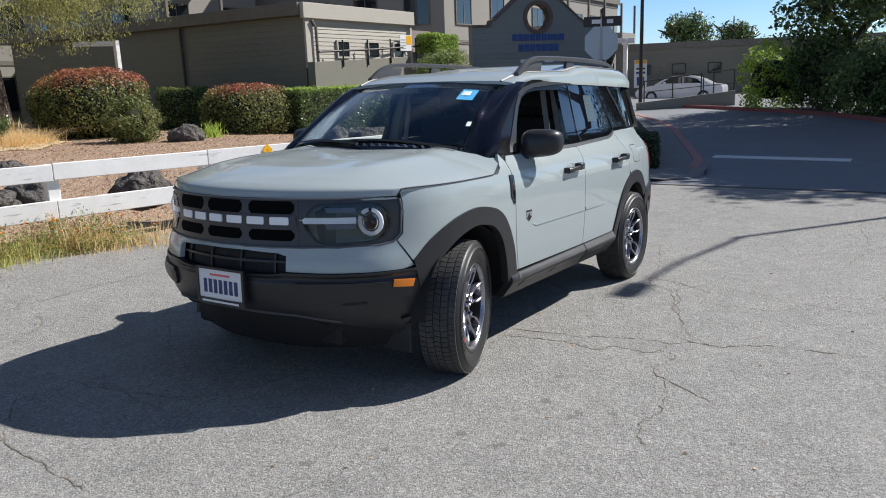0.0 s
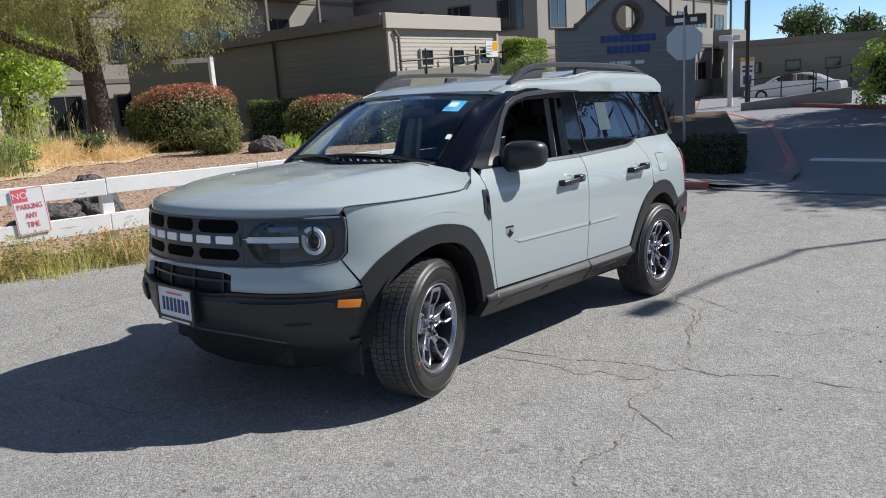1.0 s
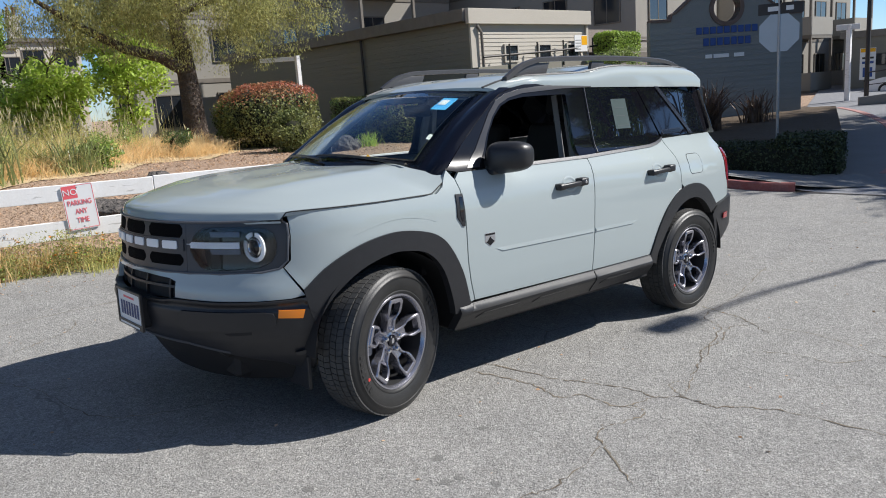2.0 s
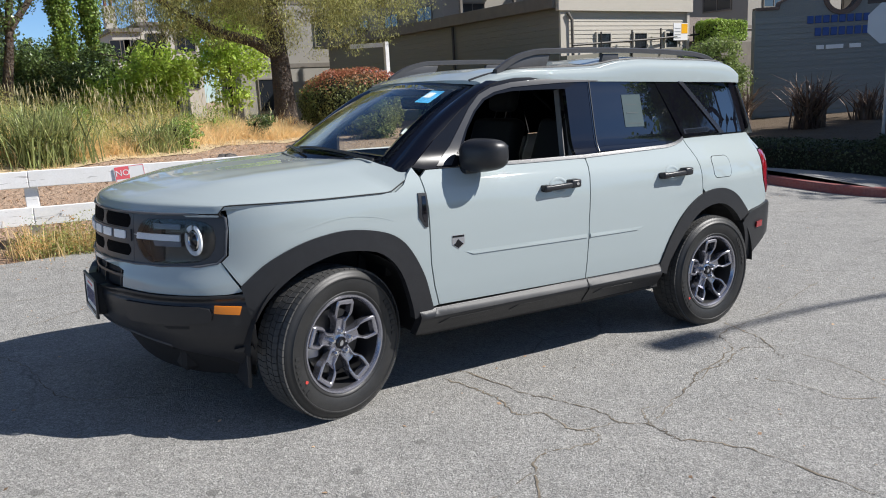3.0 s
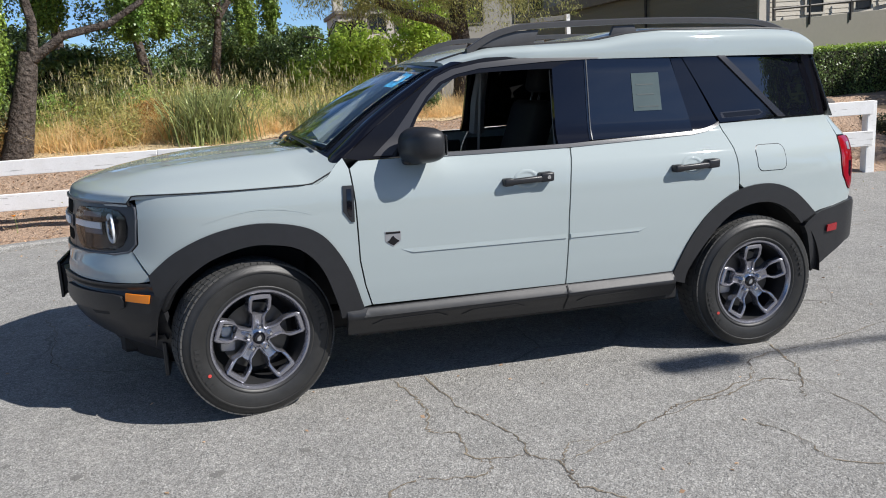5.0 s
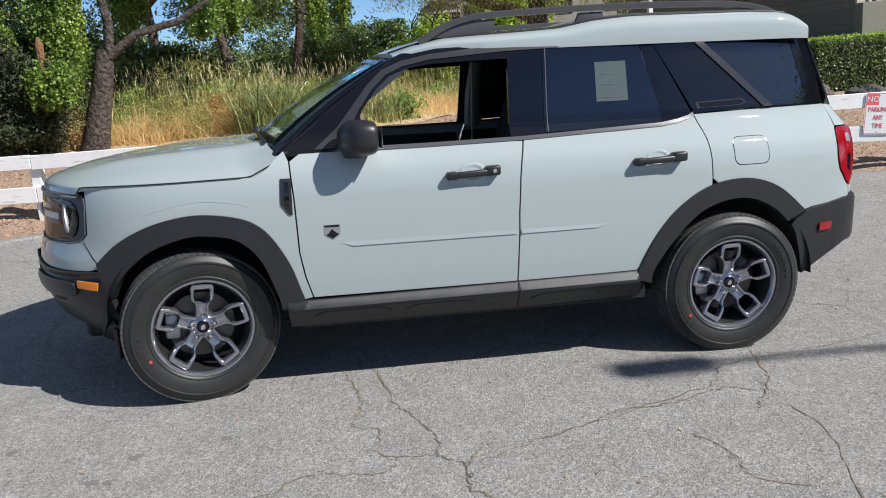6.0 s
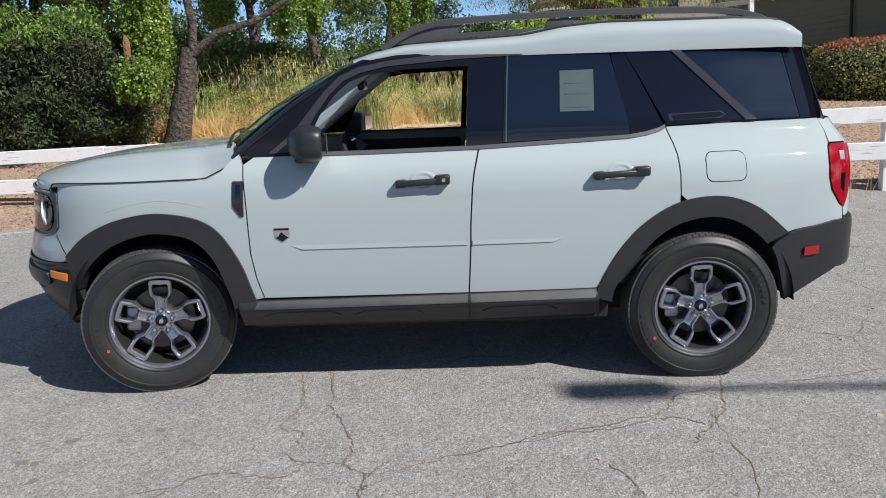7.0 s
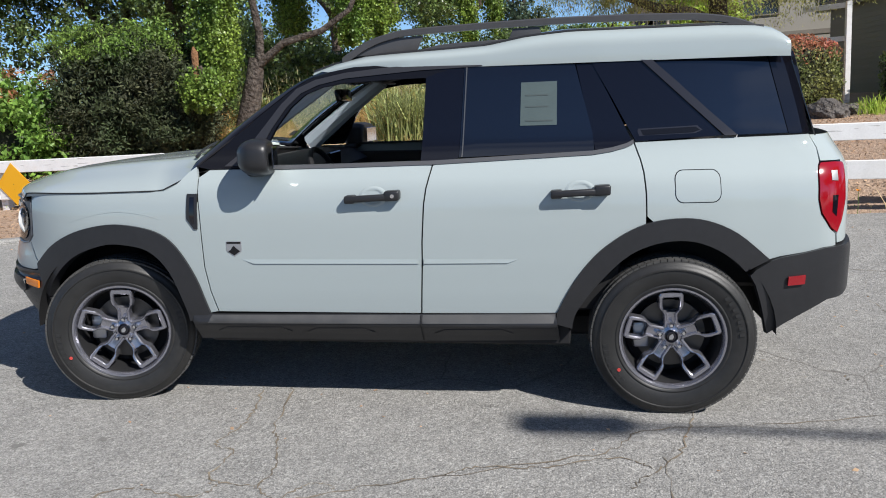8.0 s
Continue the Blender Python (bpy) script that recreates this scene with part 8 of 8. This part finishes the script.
        bm = bmesh.new()
        for q in range(4):
            a = q * math.pi / 2
            vs = [bm.verts.new((0.024 * r * math.cos(a + o), 0.024 * r * math.sin(a + o), h)) for r, o, h in ((0.05, 0, 0), (0.9, -0.7, 0.014), (1.1, 0, 0.018), (0.9, 0.7, 0.014))]
            bm.faces.new(vs)
        part("petals", bm, POPPY, f)
        part("stem", tube([(0, 0, 0.002), (0.01, 0, -0.1), (0, 0, ground_z(x, y) - z)], 0.0022, 5), LEAF_MID, f)


verge_leaves()


# litter of bark and dead leaves on the mulch
def litter():
    rng = np.random.RandomState(36)
    p = []
    while len(p) < 24000:
        x, y = rng.uniform(-9, 9), rng.uniform(2.6, 12.5)
        if y > edge_y(x) - 0.12:
            p.append((x, y, ground_z(x, y) + 0.012))
    p = np.array(p)
    q = leaf_quads(rng, p, 0.055, 0.35, np.tile([0, 0, 1.0], (len(p), 1)), 0.35)
    tagged(put("bark_litter", quads_mesh("bark_litter", q, DIRT_LEAF)), "bark chips and dead leaves on the soil", "mulch", kind="stuff")


litter()


def boulder(x, y, sx_, sy_, sz_, seed, label="brown-grey lichen-marked boulder on the bank"):
    bm = bmesh.new()
    bmesh.ops.create_icosphere(bm, subdivisions=4, radius=1)
    for v in bm.verts:
        d = v.co.normalized()
        w = 1 + 0.32 * noise.noise(d * 1.5 + Vector((seed, 0, 0))) + 0.12 * noise.noise(d * 4 + Vector((0, seed, 0))) + 0.045 * noise.noise(d * 11 + Vector((0, 0, seed)))
        v.co = Vector((d.x * sx_ * w, d.y * sy_ * w, max(-0.5, d.z) * sz_ * w))
    tagged(part("boulder", bm, ROCK, None, "", True, 60, m=pose(x, y, ground_z(x, y) + sz_ * 0.35, 0, 0, seed * 37)), label, "rock", "boulders on the bank")


for k, row in enumerate(((1.22, 5.29, 0.458, 0.311, 0.275), (0.12, 5.79, 0.384, 0.275, 0.22), (-0.52, 5.65, 0.458, 0.302, 0.183), (5.39, 9.5, 0.329, 0.256, 0.22), (5.84, 9.82, 0.238, 0.201, 0.146), (7.22, 7.25, 0.366, 0.275, 0.229), (8.22, 7.35, 0.503, 0.32, 0.201), (0.81, 7.53, 0.238, 0.183, 0.128), (9.14, 7.53, 0.366, 0.275, 0.183))):
    boulder(*row, k + 1)

# ---- trees ----
def droop_crown():
    """Hanging sprays of fine foliage round the weeping tree."""
    rng = np.random.RandomState(42)
    t = tagged(empty("weeping_branch", VIEW_FIT), "hanging sprays of fine olive-green foliage", "tree")
    pts = []
    for k in range(120):
        a, r = rng.uniform(0, 2 * math.pi), rng.uniform(1.8, 4.7)
        x, y = 5.2 + r * math.cos(a), 17.3 + 0.75 * r * math.sin(a)
        z = 4.6 + rng.uniform(-0.4, 0.6) - 0.05 * r
        drop = rng.uniform(0.5, 1.5)
        if x < 2.2:
            drop *= 0.6
        m = int(260 * drop)
        q = rng.uniform(0, 1, size=m)
        sway = rng.normal(size=2) * 0.25
        pts.append(np.stack([x + sway[0] * q + rng.normal(size=m) * 0.16 * (0.5 + q), y + sway[1] * q + rng.normal(size=m) * 0.16 * (0.5 + q), z - drop * q], axis=1))
    p = np.concatenate(pts)
    put("sprays", quads_mesh("sprays", leaf_quads(rng, p, 0.085, 0.26, None, 0.7, 2.2), LEAF_OLIVE), t)
    part("branch", tube([(5.4, 17.5, 4.2), (6.6, 16.9, 4.7), (8.4, 16.2, 4.6), (9.6, 15.8, 4.3)], [0.1, 0.08, 0.05, 0.02], 7), BARK, t, "", True)


tree("weeping_tree", (4.98, 15.63, 0.89), 3.09, (0.02, 0.0, 1), 0.309, ((4.9, 15.5, 4.93), (4.3, 3.6, 2.181)), "large weeping olive-green tree with a dark forked trunk", LEAF_OLIVE, BARK, 41, 3, 0.5, 230, 0.52, 330, 0.075,
     [([Vector(p) for p in ((4.98, 15.63, 2.61), (4.26, 15.54, 3.0), (3.35, 15.35, 3.2), (2.35, 15.08, 3.66), (1.44, 14.9, 4.2))], [0.182, 0.145, 0.118, 0.091, 0.0454])], lambda p: p[2] > 3.3 + 0.35 * math.sin(p[0] * 2.1), 1.6, 0.34, 0.35)
droop_crown()
tree("oak_tree", (-4.30, 8.02, 0.75), 1.60, (0.28, 0.0, 1), 0.215, ((-4.66, 8.5, 4.9), (2.686, 2.212, 1.817)), "leaning oak with rough grey bark and a long bare limb", LEAF_MID, BARK_OAK, 43, 0, 0.45, 110, 0.5, 130, 0.075,
     [([Vector(p) for p in ((-3.86, 8.02, 2.17), (-3.39, 8.02, 2.49), (-2.76, 8.1, 2.63), (-2.29, 8.18, 2.93), (-1.89, 8.18, 3.64))], [0.0751, 0.0592, 0.0514, 0.0435, 0.0277]),
      ([Vector(p) for p in ((-3.83, 8.02, 2.21), (-3.75, 7.95, 2.69), (-3.83, 7.95, 3.32), (-3.79, 8.02, 4.27))], [0.079, 0.0672, 0.0553, 0.0355])], lambda p: p[2] > 3.5 or p[0] < -5.3)
tree("oak_tree", (-2.64, 13.93, 0.9), 2.204, (-0.12, 0, 1), 0.144, ((-2.72, 14.27, 4.21), (2.119, 1.611, 2.035)), "dark slender oak behind the tall grass", LEAF_DARK, BARK, 44, 3, 0.5, 130, 0.40, 170, 0.075, None, lambda p: p[2] > 2.15)
tree("oak_tree", (-1.56, 16.3, 0.9), 2.476, (0.14, 0, 1), 0.15, ((-2.0, 16.66, 4.5), (1.45, 1.6, 2.0)), "dark oak with a thin leaning trunk", LEAF_DARK, BARK, 45, 3, 0.5, 120, 0.44, 160, 0.085, None, lambda p: p[2] > 2.75)
tree("oak_tree", (-7.6, 12.39, 0.93), 2.467, (0.1, 0, 1), 0.181, ((-7.6, 12.39, 5.28), (3.454, 2.467, 2.467)), "spreading dark oak over the shrubs", LEAF_DARK, BARK, 46, 3, 0.55, 230, 0.5, 210, 0.11,
     [([Vector(p) for p in ((-7.7, 12.4, 2.4), (-8.29, 12.3, 3.1), (-9.0, 12.3, 3.4), (-9.7, 12.4, 4.4))], [0.15, 0.13, 0.11, 0.08]),
      ([Vector(p) for p in ((-8.2, 12.4, 3.0), (-8.55, 12.5, 3.6), (-8.45, 12.5, 4.6))], [0.12, 0.10, 0.07])])
tree("oak_tree", (-10.95, 10.24, 0.92), 2.383, (0.05, 0, 1), 0.191, ((-10.95, 10.24, 4.81), (3.177, 2.701, 2.542)), "dark oak at the end of the fence", LEAF_DARK, BARK, 47, 3, 0.55, 220, 0.5, 200, 0.11)
tree("oak_tree", (-5.15, 17.55, 0.9), 3.057, (0.05, 0, 1), 0.18, ((-4.97, 17.73, 6.21), (3.237, 2.518, 2.518)), "dark oak in the second row", LEAF_DARK, BARK, 48, 3, 0.55, 110, 0.66, 110, 0.115)
for k, (x, y, zc, rx, rz, lab) in enumerate(((-4.5, 20.0, 2.2, 2.3, 1.0, "dark oak thicket at the back of the bank"), (-2.3, 21.4, 2.1, 1.9, 0.9, "low dark oak behind the tall grass"), (-0.5, 19.2, 2.4, 1.2, 0.9, "slim dark oak at the end of the row"), (-7.4, 19.0, 2.7, 2.4, 1.5, "broad dark oak behind the thicket"))):
    tree("oak_tree", (x, y, 0.9), 0.8, (0.06, 0, 1), 0.12, ((x, y, zc), (rx, 1.4, rz)), lab, LEAF_DARK, BARK, 160 + k, 3, 0.5, 150, 0.40, 150, 0.085)
tree("young_tree", (2.67, 20.24, 0.8), 1.464, (0.05, 0, 1), 0.0732, ((2.67, 20.24, 2.26), (1.19, 1.098, 1.19)), "bright yellow-green young tree beyond the grass", LEAF_BRIGHT, BARK, 49, 3, 0.5, 70, 0.503, 80, 0.156)
tree("young_tree", (0.69, 19.77, 0.9), 0.64, (0, 0, 1), 0.0549, ((0.69, 19.77, 1.72), (0.732, 0.64, 0.732)), "bright green leafy young tree", LEAF_BRIGHT, BARK, 50, 3, 0.5, 60, 0.503, 80, 0.156)
tree("young_tree", (5.84, 22.54, 0.77), 1.83, (0, 0, 1), 0.0824, ((5.84, 22.54, 3.15), (1.738, 1.556, 1.83)), "pale green young tree before the shaded wall", LEAF_BRIGHT, BARK, 51, 3, 0.5, 85, 0.549, 80, 0.156)
tree("oak_tree", (1.5, 24.34, 0.88), 1.0, (0, 0, 1), 0.17, ((1.45, 24.34, 2.42), (1.75, 1.5, 1.25)), "broad dark green tree behind the grass", LEAF_DARK, BARK, 52, 3, 0.6, 130, 0.40, 150, 0.11)
tree("conifer", (-0.65, 43.58, 0.86), 3.66, (0, 0, 1), 0.275, ((-0.65, 43.58, 5.62), (2.379, 2.379, 4.575)), "tall distant blue-green conifer", leaf("leaf_conifer", (0.06, 0.10, 0.06), (0.10, 0.14, 0.08)), BARK, 53, 3, 0.3, 110, 0.824, 60, 0.256, None, lambda p: math.hypot(p[0] + 0.65, p[1] - 43.58) < 0.2 + (10.2 - p[2]) * 0.33)
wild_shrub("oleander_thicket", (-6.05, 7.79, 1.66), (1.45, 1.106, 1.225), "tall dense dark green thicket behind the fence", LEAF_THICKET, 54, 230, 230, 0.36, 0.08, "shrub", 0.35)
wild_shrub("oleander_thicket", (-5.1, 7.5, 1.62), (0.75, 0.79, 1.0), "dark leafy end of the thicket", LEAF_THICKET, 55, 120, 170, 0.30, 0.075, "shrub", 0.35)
# top layer in a lighter leaf colour than the thicket below
wild_shrub("oleander_thicket", (-6.05, 7.6, 2.62), (1.25, 0.75, 0.42), "brighter mid-green leaves on top of the dark thicket", LEAF_MID, 61, 110, 100, 0.2, 0.065, "shrub", 0.35, False)
wild_shrub("photinia_thicket", (-7.75, 7.0, 1.25), (0.98, 0.75, 1.1), "glossy bright green shrub with large leaves", LEAF_PHOTINIA_GREEN, 56, 110, 130, 0.33, 0.10, "shrub", 0.5)
wild_shrub("photinia_thicket", (-7.6, 6.9, 2.05), (0.85, 0.5, 0.28), "red new shoots on top of the glossy shrub", LEAF_RED, 63, 14, 50, 0.16, 0.09, "shrub", 0.4, False)
wild_shrub("far_thicket", (-2.84, 29.83, 1.32), (5.49, 1.83, 1.464), "band of mixed green brush beyond the grass", LEAF_MID, 57, 170, 110, 0.824, 0.183)
wild_shrub("far_thicket", (-12.9, 24.34, 2.38), (7.32, 2.745, 3.294), "dark green woodland edge beyond the bank", LEAF_DARK, 58, 150, 120, 1.007, 0.22)
wild_shrub("dark_thicket", (-5.05, 16, 1.87), (1.494, 0.879, 1.23), "dense dark green thicket under the oaks", LEAF_DARK, 62, 80, 110, 0.483, 0.132, "shrub", 0.5)
wild_shrub("brush", (-3.15, 12.17, 1.4), (1.475, 0.738, 0.82), "grey-green wild brush behind the grass", LEAF_OLIVE, 59, 60, 80, 0.328, 0.0738, "shrub", 0.4, False)
wild_shrub("brush", (-5.18, 10.83, 1.56), (0.961, 0.72, 0.961), "leafy brush behind the oak trunk", LEAF_DARK, 60, 50, 90, 0.32, 0.096, "shrub")


def ivy_column(x, y, z0, z1, r, label, seed, snag=0.0):
    rng = np.random.RandomState(seed)
    t = tagged(empty("ivy_trunk"), label, "ivy")
    part("stem", tube([(x, y, z0 + 0.3), (x + 0.05, y, (z0 + z1) / 2 + 0.2), (x, y, z1)], [r * 0.06, r * 0.1, r * 0.16], 7), BARK, t, "", True)
    if snag:
        bm = tube([(x - 0.07, y, z1 - 0.25), (x - 0.06, y, z1), (x - 0.05, y, z1 + snag * 0.7), (x - 0.06, y, z1 + snag)], [0.03, 0.05, 0.055, 0.012], 9)
        part("snag", bm, mat("snag_bark", (0.26, 0.13, 0.06), 0.95, vary=((20, 0.6, (0.12, 0.06, 0.03)),), bump=((30, 0.8),)), t, "rusty broken top", True)
    # leafy runners of uneven length hang round the stem
    p = []
    for k in range(int(75 * (0.5 + z1 - z0) * (r / 0.3) ** 0.7)):
        a, rr = rng.uniform(0, 2 * math.pi), r * rng.uniform(0.25, 1.25)
        top = rng.uniform(z0 + 0.3, z1)
        drop = min(rng.uniform(0.25, 0.75), top - z0 + 0.1 * rng.uniform())
        m = int(230 * drop)
        q = rng.uniform(0, 1, size=m)
        w = (0.055 + 0.035 * rng.uniform()) * (1.15 - q)
        lean = rng.normal(size=2) * 0.05
        p.append(np.stack([x + rr * math.cos(a) + lean[0] * q + rng.normal(size=m) * w, y + rr * math.sin(a) + lean[1] * q + rng.normal(size=m) * w, top - drop * q], axis=1))
    p = np.concatenate(p)
    d = p - np.array([x, y, 0])
    d[:, 2] = 0.15
    put("ivy_leaves", quads_mesh("ivy_leaves", leaf_quads(rng, p, 0.05, 0.75, d, 0.7, 0.6), LEAF_IVY), t)


ivy_column(-4.40, 7.0, 1.55, 2.16, 0.27, "ivy-covered stump with a small bare rusty top", 71, 0.30)
ivy_column(-4.01, 10.43, 2.83, 5.14, 0.27, "ivy curtain hanging behind the oak fork", 77)
ivy_column(-4.42, 7.79, 1.75, 3.94, 0.27, "bright ivy hanging on the oak fork", 72)
ivy_column(-0.70, 11.39, 2.44, 5.62, 0.16, "bright ivy column hanging from high branches", 73)
ivy_column(-0.22, 11.62, 2.68, 5.63, 0.13, "narrow hanging ivy column", 74)
ivy_column(-2.2, 9.94, 2.55, 5.14, 0.22, "broad hanging ivy mass below the canopy", 75)
ivy_column(-2.58, 9.42, 2.51, 5.12, 0.24, "hanging ivy above the bare oak limb", 76)

# trees round the driveway and behind the camera
tree("roadside_tree", (26.34, -0.16, 0.13), 2.379, (0, 0, 1), 0.201, ((26.34, -0.16, 4.34), (3.019, 2.745, 3.294)), "dense dark tree above the far red kerb", LEAF_DARK, BARK, 81, 3, 0.55, 120, 0.869, 120, 0.183)
tree("roadside_tree", (23.59, -4.18, 0.13), 2.379, (0, 0, 1), 0.22, ((23.59, -4.18, 4.71), (3.477, 3.111, 3.843)), "tall dark tree beside the driveway", LEAF_DARK, BARK, 82, 3, 0.55, 140, 0.915, 120, 0.183)
wild_shrub("roadside_shrub", (25.79, 2.13, 1.23), (1.464, 1.373, 1.373), "bright green shrub at the ramp's end", LEAF_BRIGHT, 83, 70, 90, 0.412, 0.11)
wild_shrub("roadside_shrub", (25.61, 0.48, 1.32), (1.647, 1.373, 1.556), "dense dark shrubs behind the red kerb", LEAF_DARK, 97, 80, 110, 0.503, 0.119)
wild_shrub("roadside_shrub", (23.41, -1.53, 1.05), (2.196, 1.647, 1.373), "dark shrubs below the roadside trees", LEAF_DARK, 84, 80, 110, 0.549, 0.128)
wild_shrub("roadside_shrub", (20.67, -4.37, 0.95), (2.013, 1.647, 1.373), "dark shrubs along the red kerb", LEAF_DARK, 85, 80, 110, 0.549, 0.128)
# trees out of view, placed so unseen crowns shade the driveway and planter
for k, (x, y, zc, rx, ry) in enumerate(((19.3, -6.9, 8.37, 3.57, 3.11), (24.97, -5.83, 8.91, 4.21, 3.48), (24.05, -2.99, 9.65, 3.66, 2.93), (21.76, -11.78, 8.82, 4.21, 3.66))):
    tree("street_tree", (x, y, -0.3), 4.6, (0, 0, 1), 0.24, ((x, y, zc), (rx, ry, 2.4)), "tall leafy street tree shading the driveway", LEAF_MID, BARK, 86 + 10 * k, 3, 0.55, 190, 1.05, 110, 0.26)
tree("street_tree", (22.5, -3.45, -0.05), 4.758, (-0.42, 0.1, 1), 0.201, ((19.84, -2.54, 9.46), (3.111, 3.111, 2.013)), "tall leaning street tree shading the planter", LEAF_MID, BARK, 131, 3, 0.55, 170, 0.961, 110, 0.238)
tree("distant_tree", (54.7, 12.93, 1.05), 2.288, (0, 0, 1), 0.229, ((54.7, 12.93, 4.43), (1.738, 1.738, 1.281)), "distant dark tree above the garage roof", LEAF_DARK, BARK, 88, 3, 0.5, 60, 0.732, 80, 0.229)
tree("distant_tree", (55.62, 9.73, 1.05), 2.104, (0, 0, 1), 0.183, ((55.62, 9.73, 3.79), (1.281, 1.281, 1.098)), "smaller distant tree above the garage roof", LEAF_DARK, BARK, 89, 3, 0.5, 46, 0.64, 80, 0.229)
# unseen belt added behind the camera to close the surroundings and reflections
for k, (x, y, h) in enumerate(((2, -34, 5), (17, -32, 6), (34, -27, 7))):
    wild_shrub("far_thicket", (x, y, h * 0.45), (8.5, 4.0, h * 0.55), "unseen green belt of trees added across the road", LEAF_MID if k % 2 else LEAF_DARK, 90 + k, 90, 70, 1.4, 0.4)


# ---- cracks, stains and pebbles on the road ----
crack([(-0.67, -0.69), (-0.61, -0.98), (-0.6, -1.12), (-0.64, -1.34), (-0.54, -1.4), (-0.55, -1.59), (-0.49, -1.7), (-0.56, -1.77), (-0.81, -1.73), (-0.95, -1.84), (-1.15, -2.14)], 0.0048, 1, 0.012)
crack([(-0.52, -0.66), (-0.45, -1.11), (-0.39, -1.29), (-0.31, -1.52), (-0.32, -1.68), (-0.22, -1.78), (-0.24, -1.95), (-0.15, -2.05), (-0.07, -2.23), (-0.03, -2.68)], 0.0052, 2, 0.012)
crack([(-0.55, -1.62), (-0.45, -1.66), (-0.32, -1.68)], 0.0042, 19, 0.012)
crack([(-0.22, -1.78), (-0.15, -1.66), (-0.08, -1.63), (-0.02, -1.67)], 0.0035, 20, 0.01)
crack([(-0.22, -1.78), (-0.02, -1.69), (0.2, -1.6), (0.39, -1.52), (0.5, -1.46), (0.74, -1.44), (1.05, -1.34), (1.18, -1.42)], 0.0046, 21, 0.012)
crack([(0.71, -1.73), (0.77, -1.92), (0.77, -2.1), (0.93, -2.2)], 0.0035, 22, 0.012)
crack([(1.46, -0.78), (1.41, -0.92), (1.3, -1.27), (1.18, -1.44), (1.07, -1.58)], 0.0046, 3, 0.014)
crack([(2.9, 1.07), (2.9, 0.66), (2.96, 0.42)], 0.0038, 4, 0.014)
crack([(-0.95, -1.84), (-1.34, -1.92), (-1.59, -1.9), (-1.78, -1.98)], 0.0036, 5, 0.014)
crack([(2.97, -0.64), (1.9, -0.94), (1.2, -1.08), (1.0, -1.29), (0.33, -1.56)], 0.0038, 6, 0.014)
crack([(-3.12, 0.49), (-3.18, 0.08), (-3.21, -0.3)], 0.0038, 7, 0.014)
crack([(-2.74, 1.03), (-3.0, 0.63), (-3.16, 0.41)], 0.0038, 8, 0.014)
crack([(-2.64, 1.17), (-2.51, 0.8), (-2.42, 0.23), (-2.19, -0.0), (-1.74, -0.12)], 0.0038, 9, 0.014)
crack([(-2.45, 1.77), (-2.24, 1.9), (-2.01, 2.07), (-1.91, 2.32)], 0.0038, 10, 0.014)
crack([(1.23, -1.32), (1.21, -1.88), (1.01, -2.35), (1.01, -2.73)], 0.0038, 11, 0.014)
crack([(4.64, 0.01), (4.94, -0.96), (5.25, -1.86), (5.06, -2.56)], 0.0038, 12, 0.014)
crack([(2.8, -0.59), (3.19, -1.31), (3.77, -2.61)], 0.0038, 13, 0.014)
crack([(4.94, -2.3), (3.64, -2.48), (2.73, -2.37)], 0.0038, 14, 0.014)
crack([(3.19, 0.09), (3.27, -0.31), (3.4, -0.64)], 0.0038, 15, 0.014)
crack([(-3.4, -0.6), (-3.6, -1.3), (-3.35, -1.9), (-3.2, -2.6)], 0.0038, 16, 0.014)
crack([(-5.2, 2.2), (-4.21, 2.78), (-2.74, 2.54), (-1.27, 2.69), (0.27, 2.9), (2.41, 3.19)], 0.0038, 17, 0.014)
crack([(2.33, 2.26), (4.01, 1.52), (5.47, 1.62), (7.09, 1.01)], 0.0038, 18, 0.014)
for k, (x, y) in enumerate(((-2.35, -1.06), (-2.06, -1.46), (-2.62, -0.86), (-1.56, -2.29), (-1.17, -1.33), (-1.52, -1.42), (0.76, -1.94), (-1.58, -1.61), (-2.05, -1.26), (-0.83, -0.74), (-1.51, -1.75), (-1.64, -1.6))):
    stain(x, y, 0.018 + 0.006 * (k % 3), k)


def pebbles():
    rng = np.random.RandomState(5)
    n = 900
    x = rng.uniform(-5, 7, size=n)
    y = np.where(rng.uniform(size=n) < 0.55, rng.uniform(-4.5, 4, size=n), rng.uniform(3.2, 4.4, size=n) - 0.15 * np.maximum(x, 0))
    p = np.array([(a, b, road_z(a, b) + 0.007) for a, b in zip(x, y) if b < edge_y(a)])
    q = leaf_quads(rng, p, 0.022, 0.7, np.tile([0, 0, 1.0], (len(p), 1)), 0.3)
    tagged(put("road_litter", quads_mesh("road_litter", q, DIRT_LEAF)), "small dead leaves and grit on the road", "litter", kind="stuff")


pebbles()
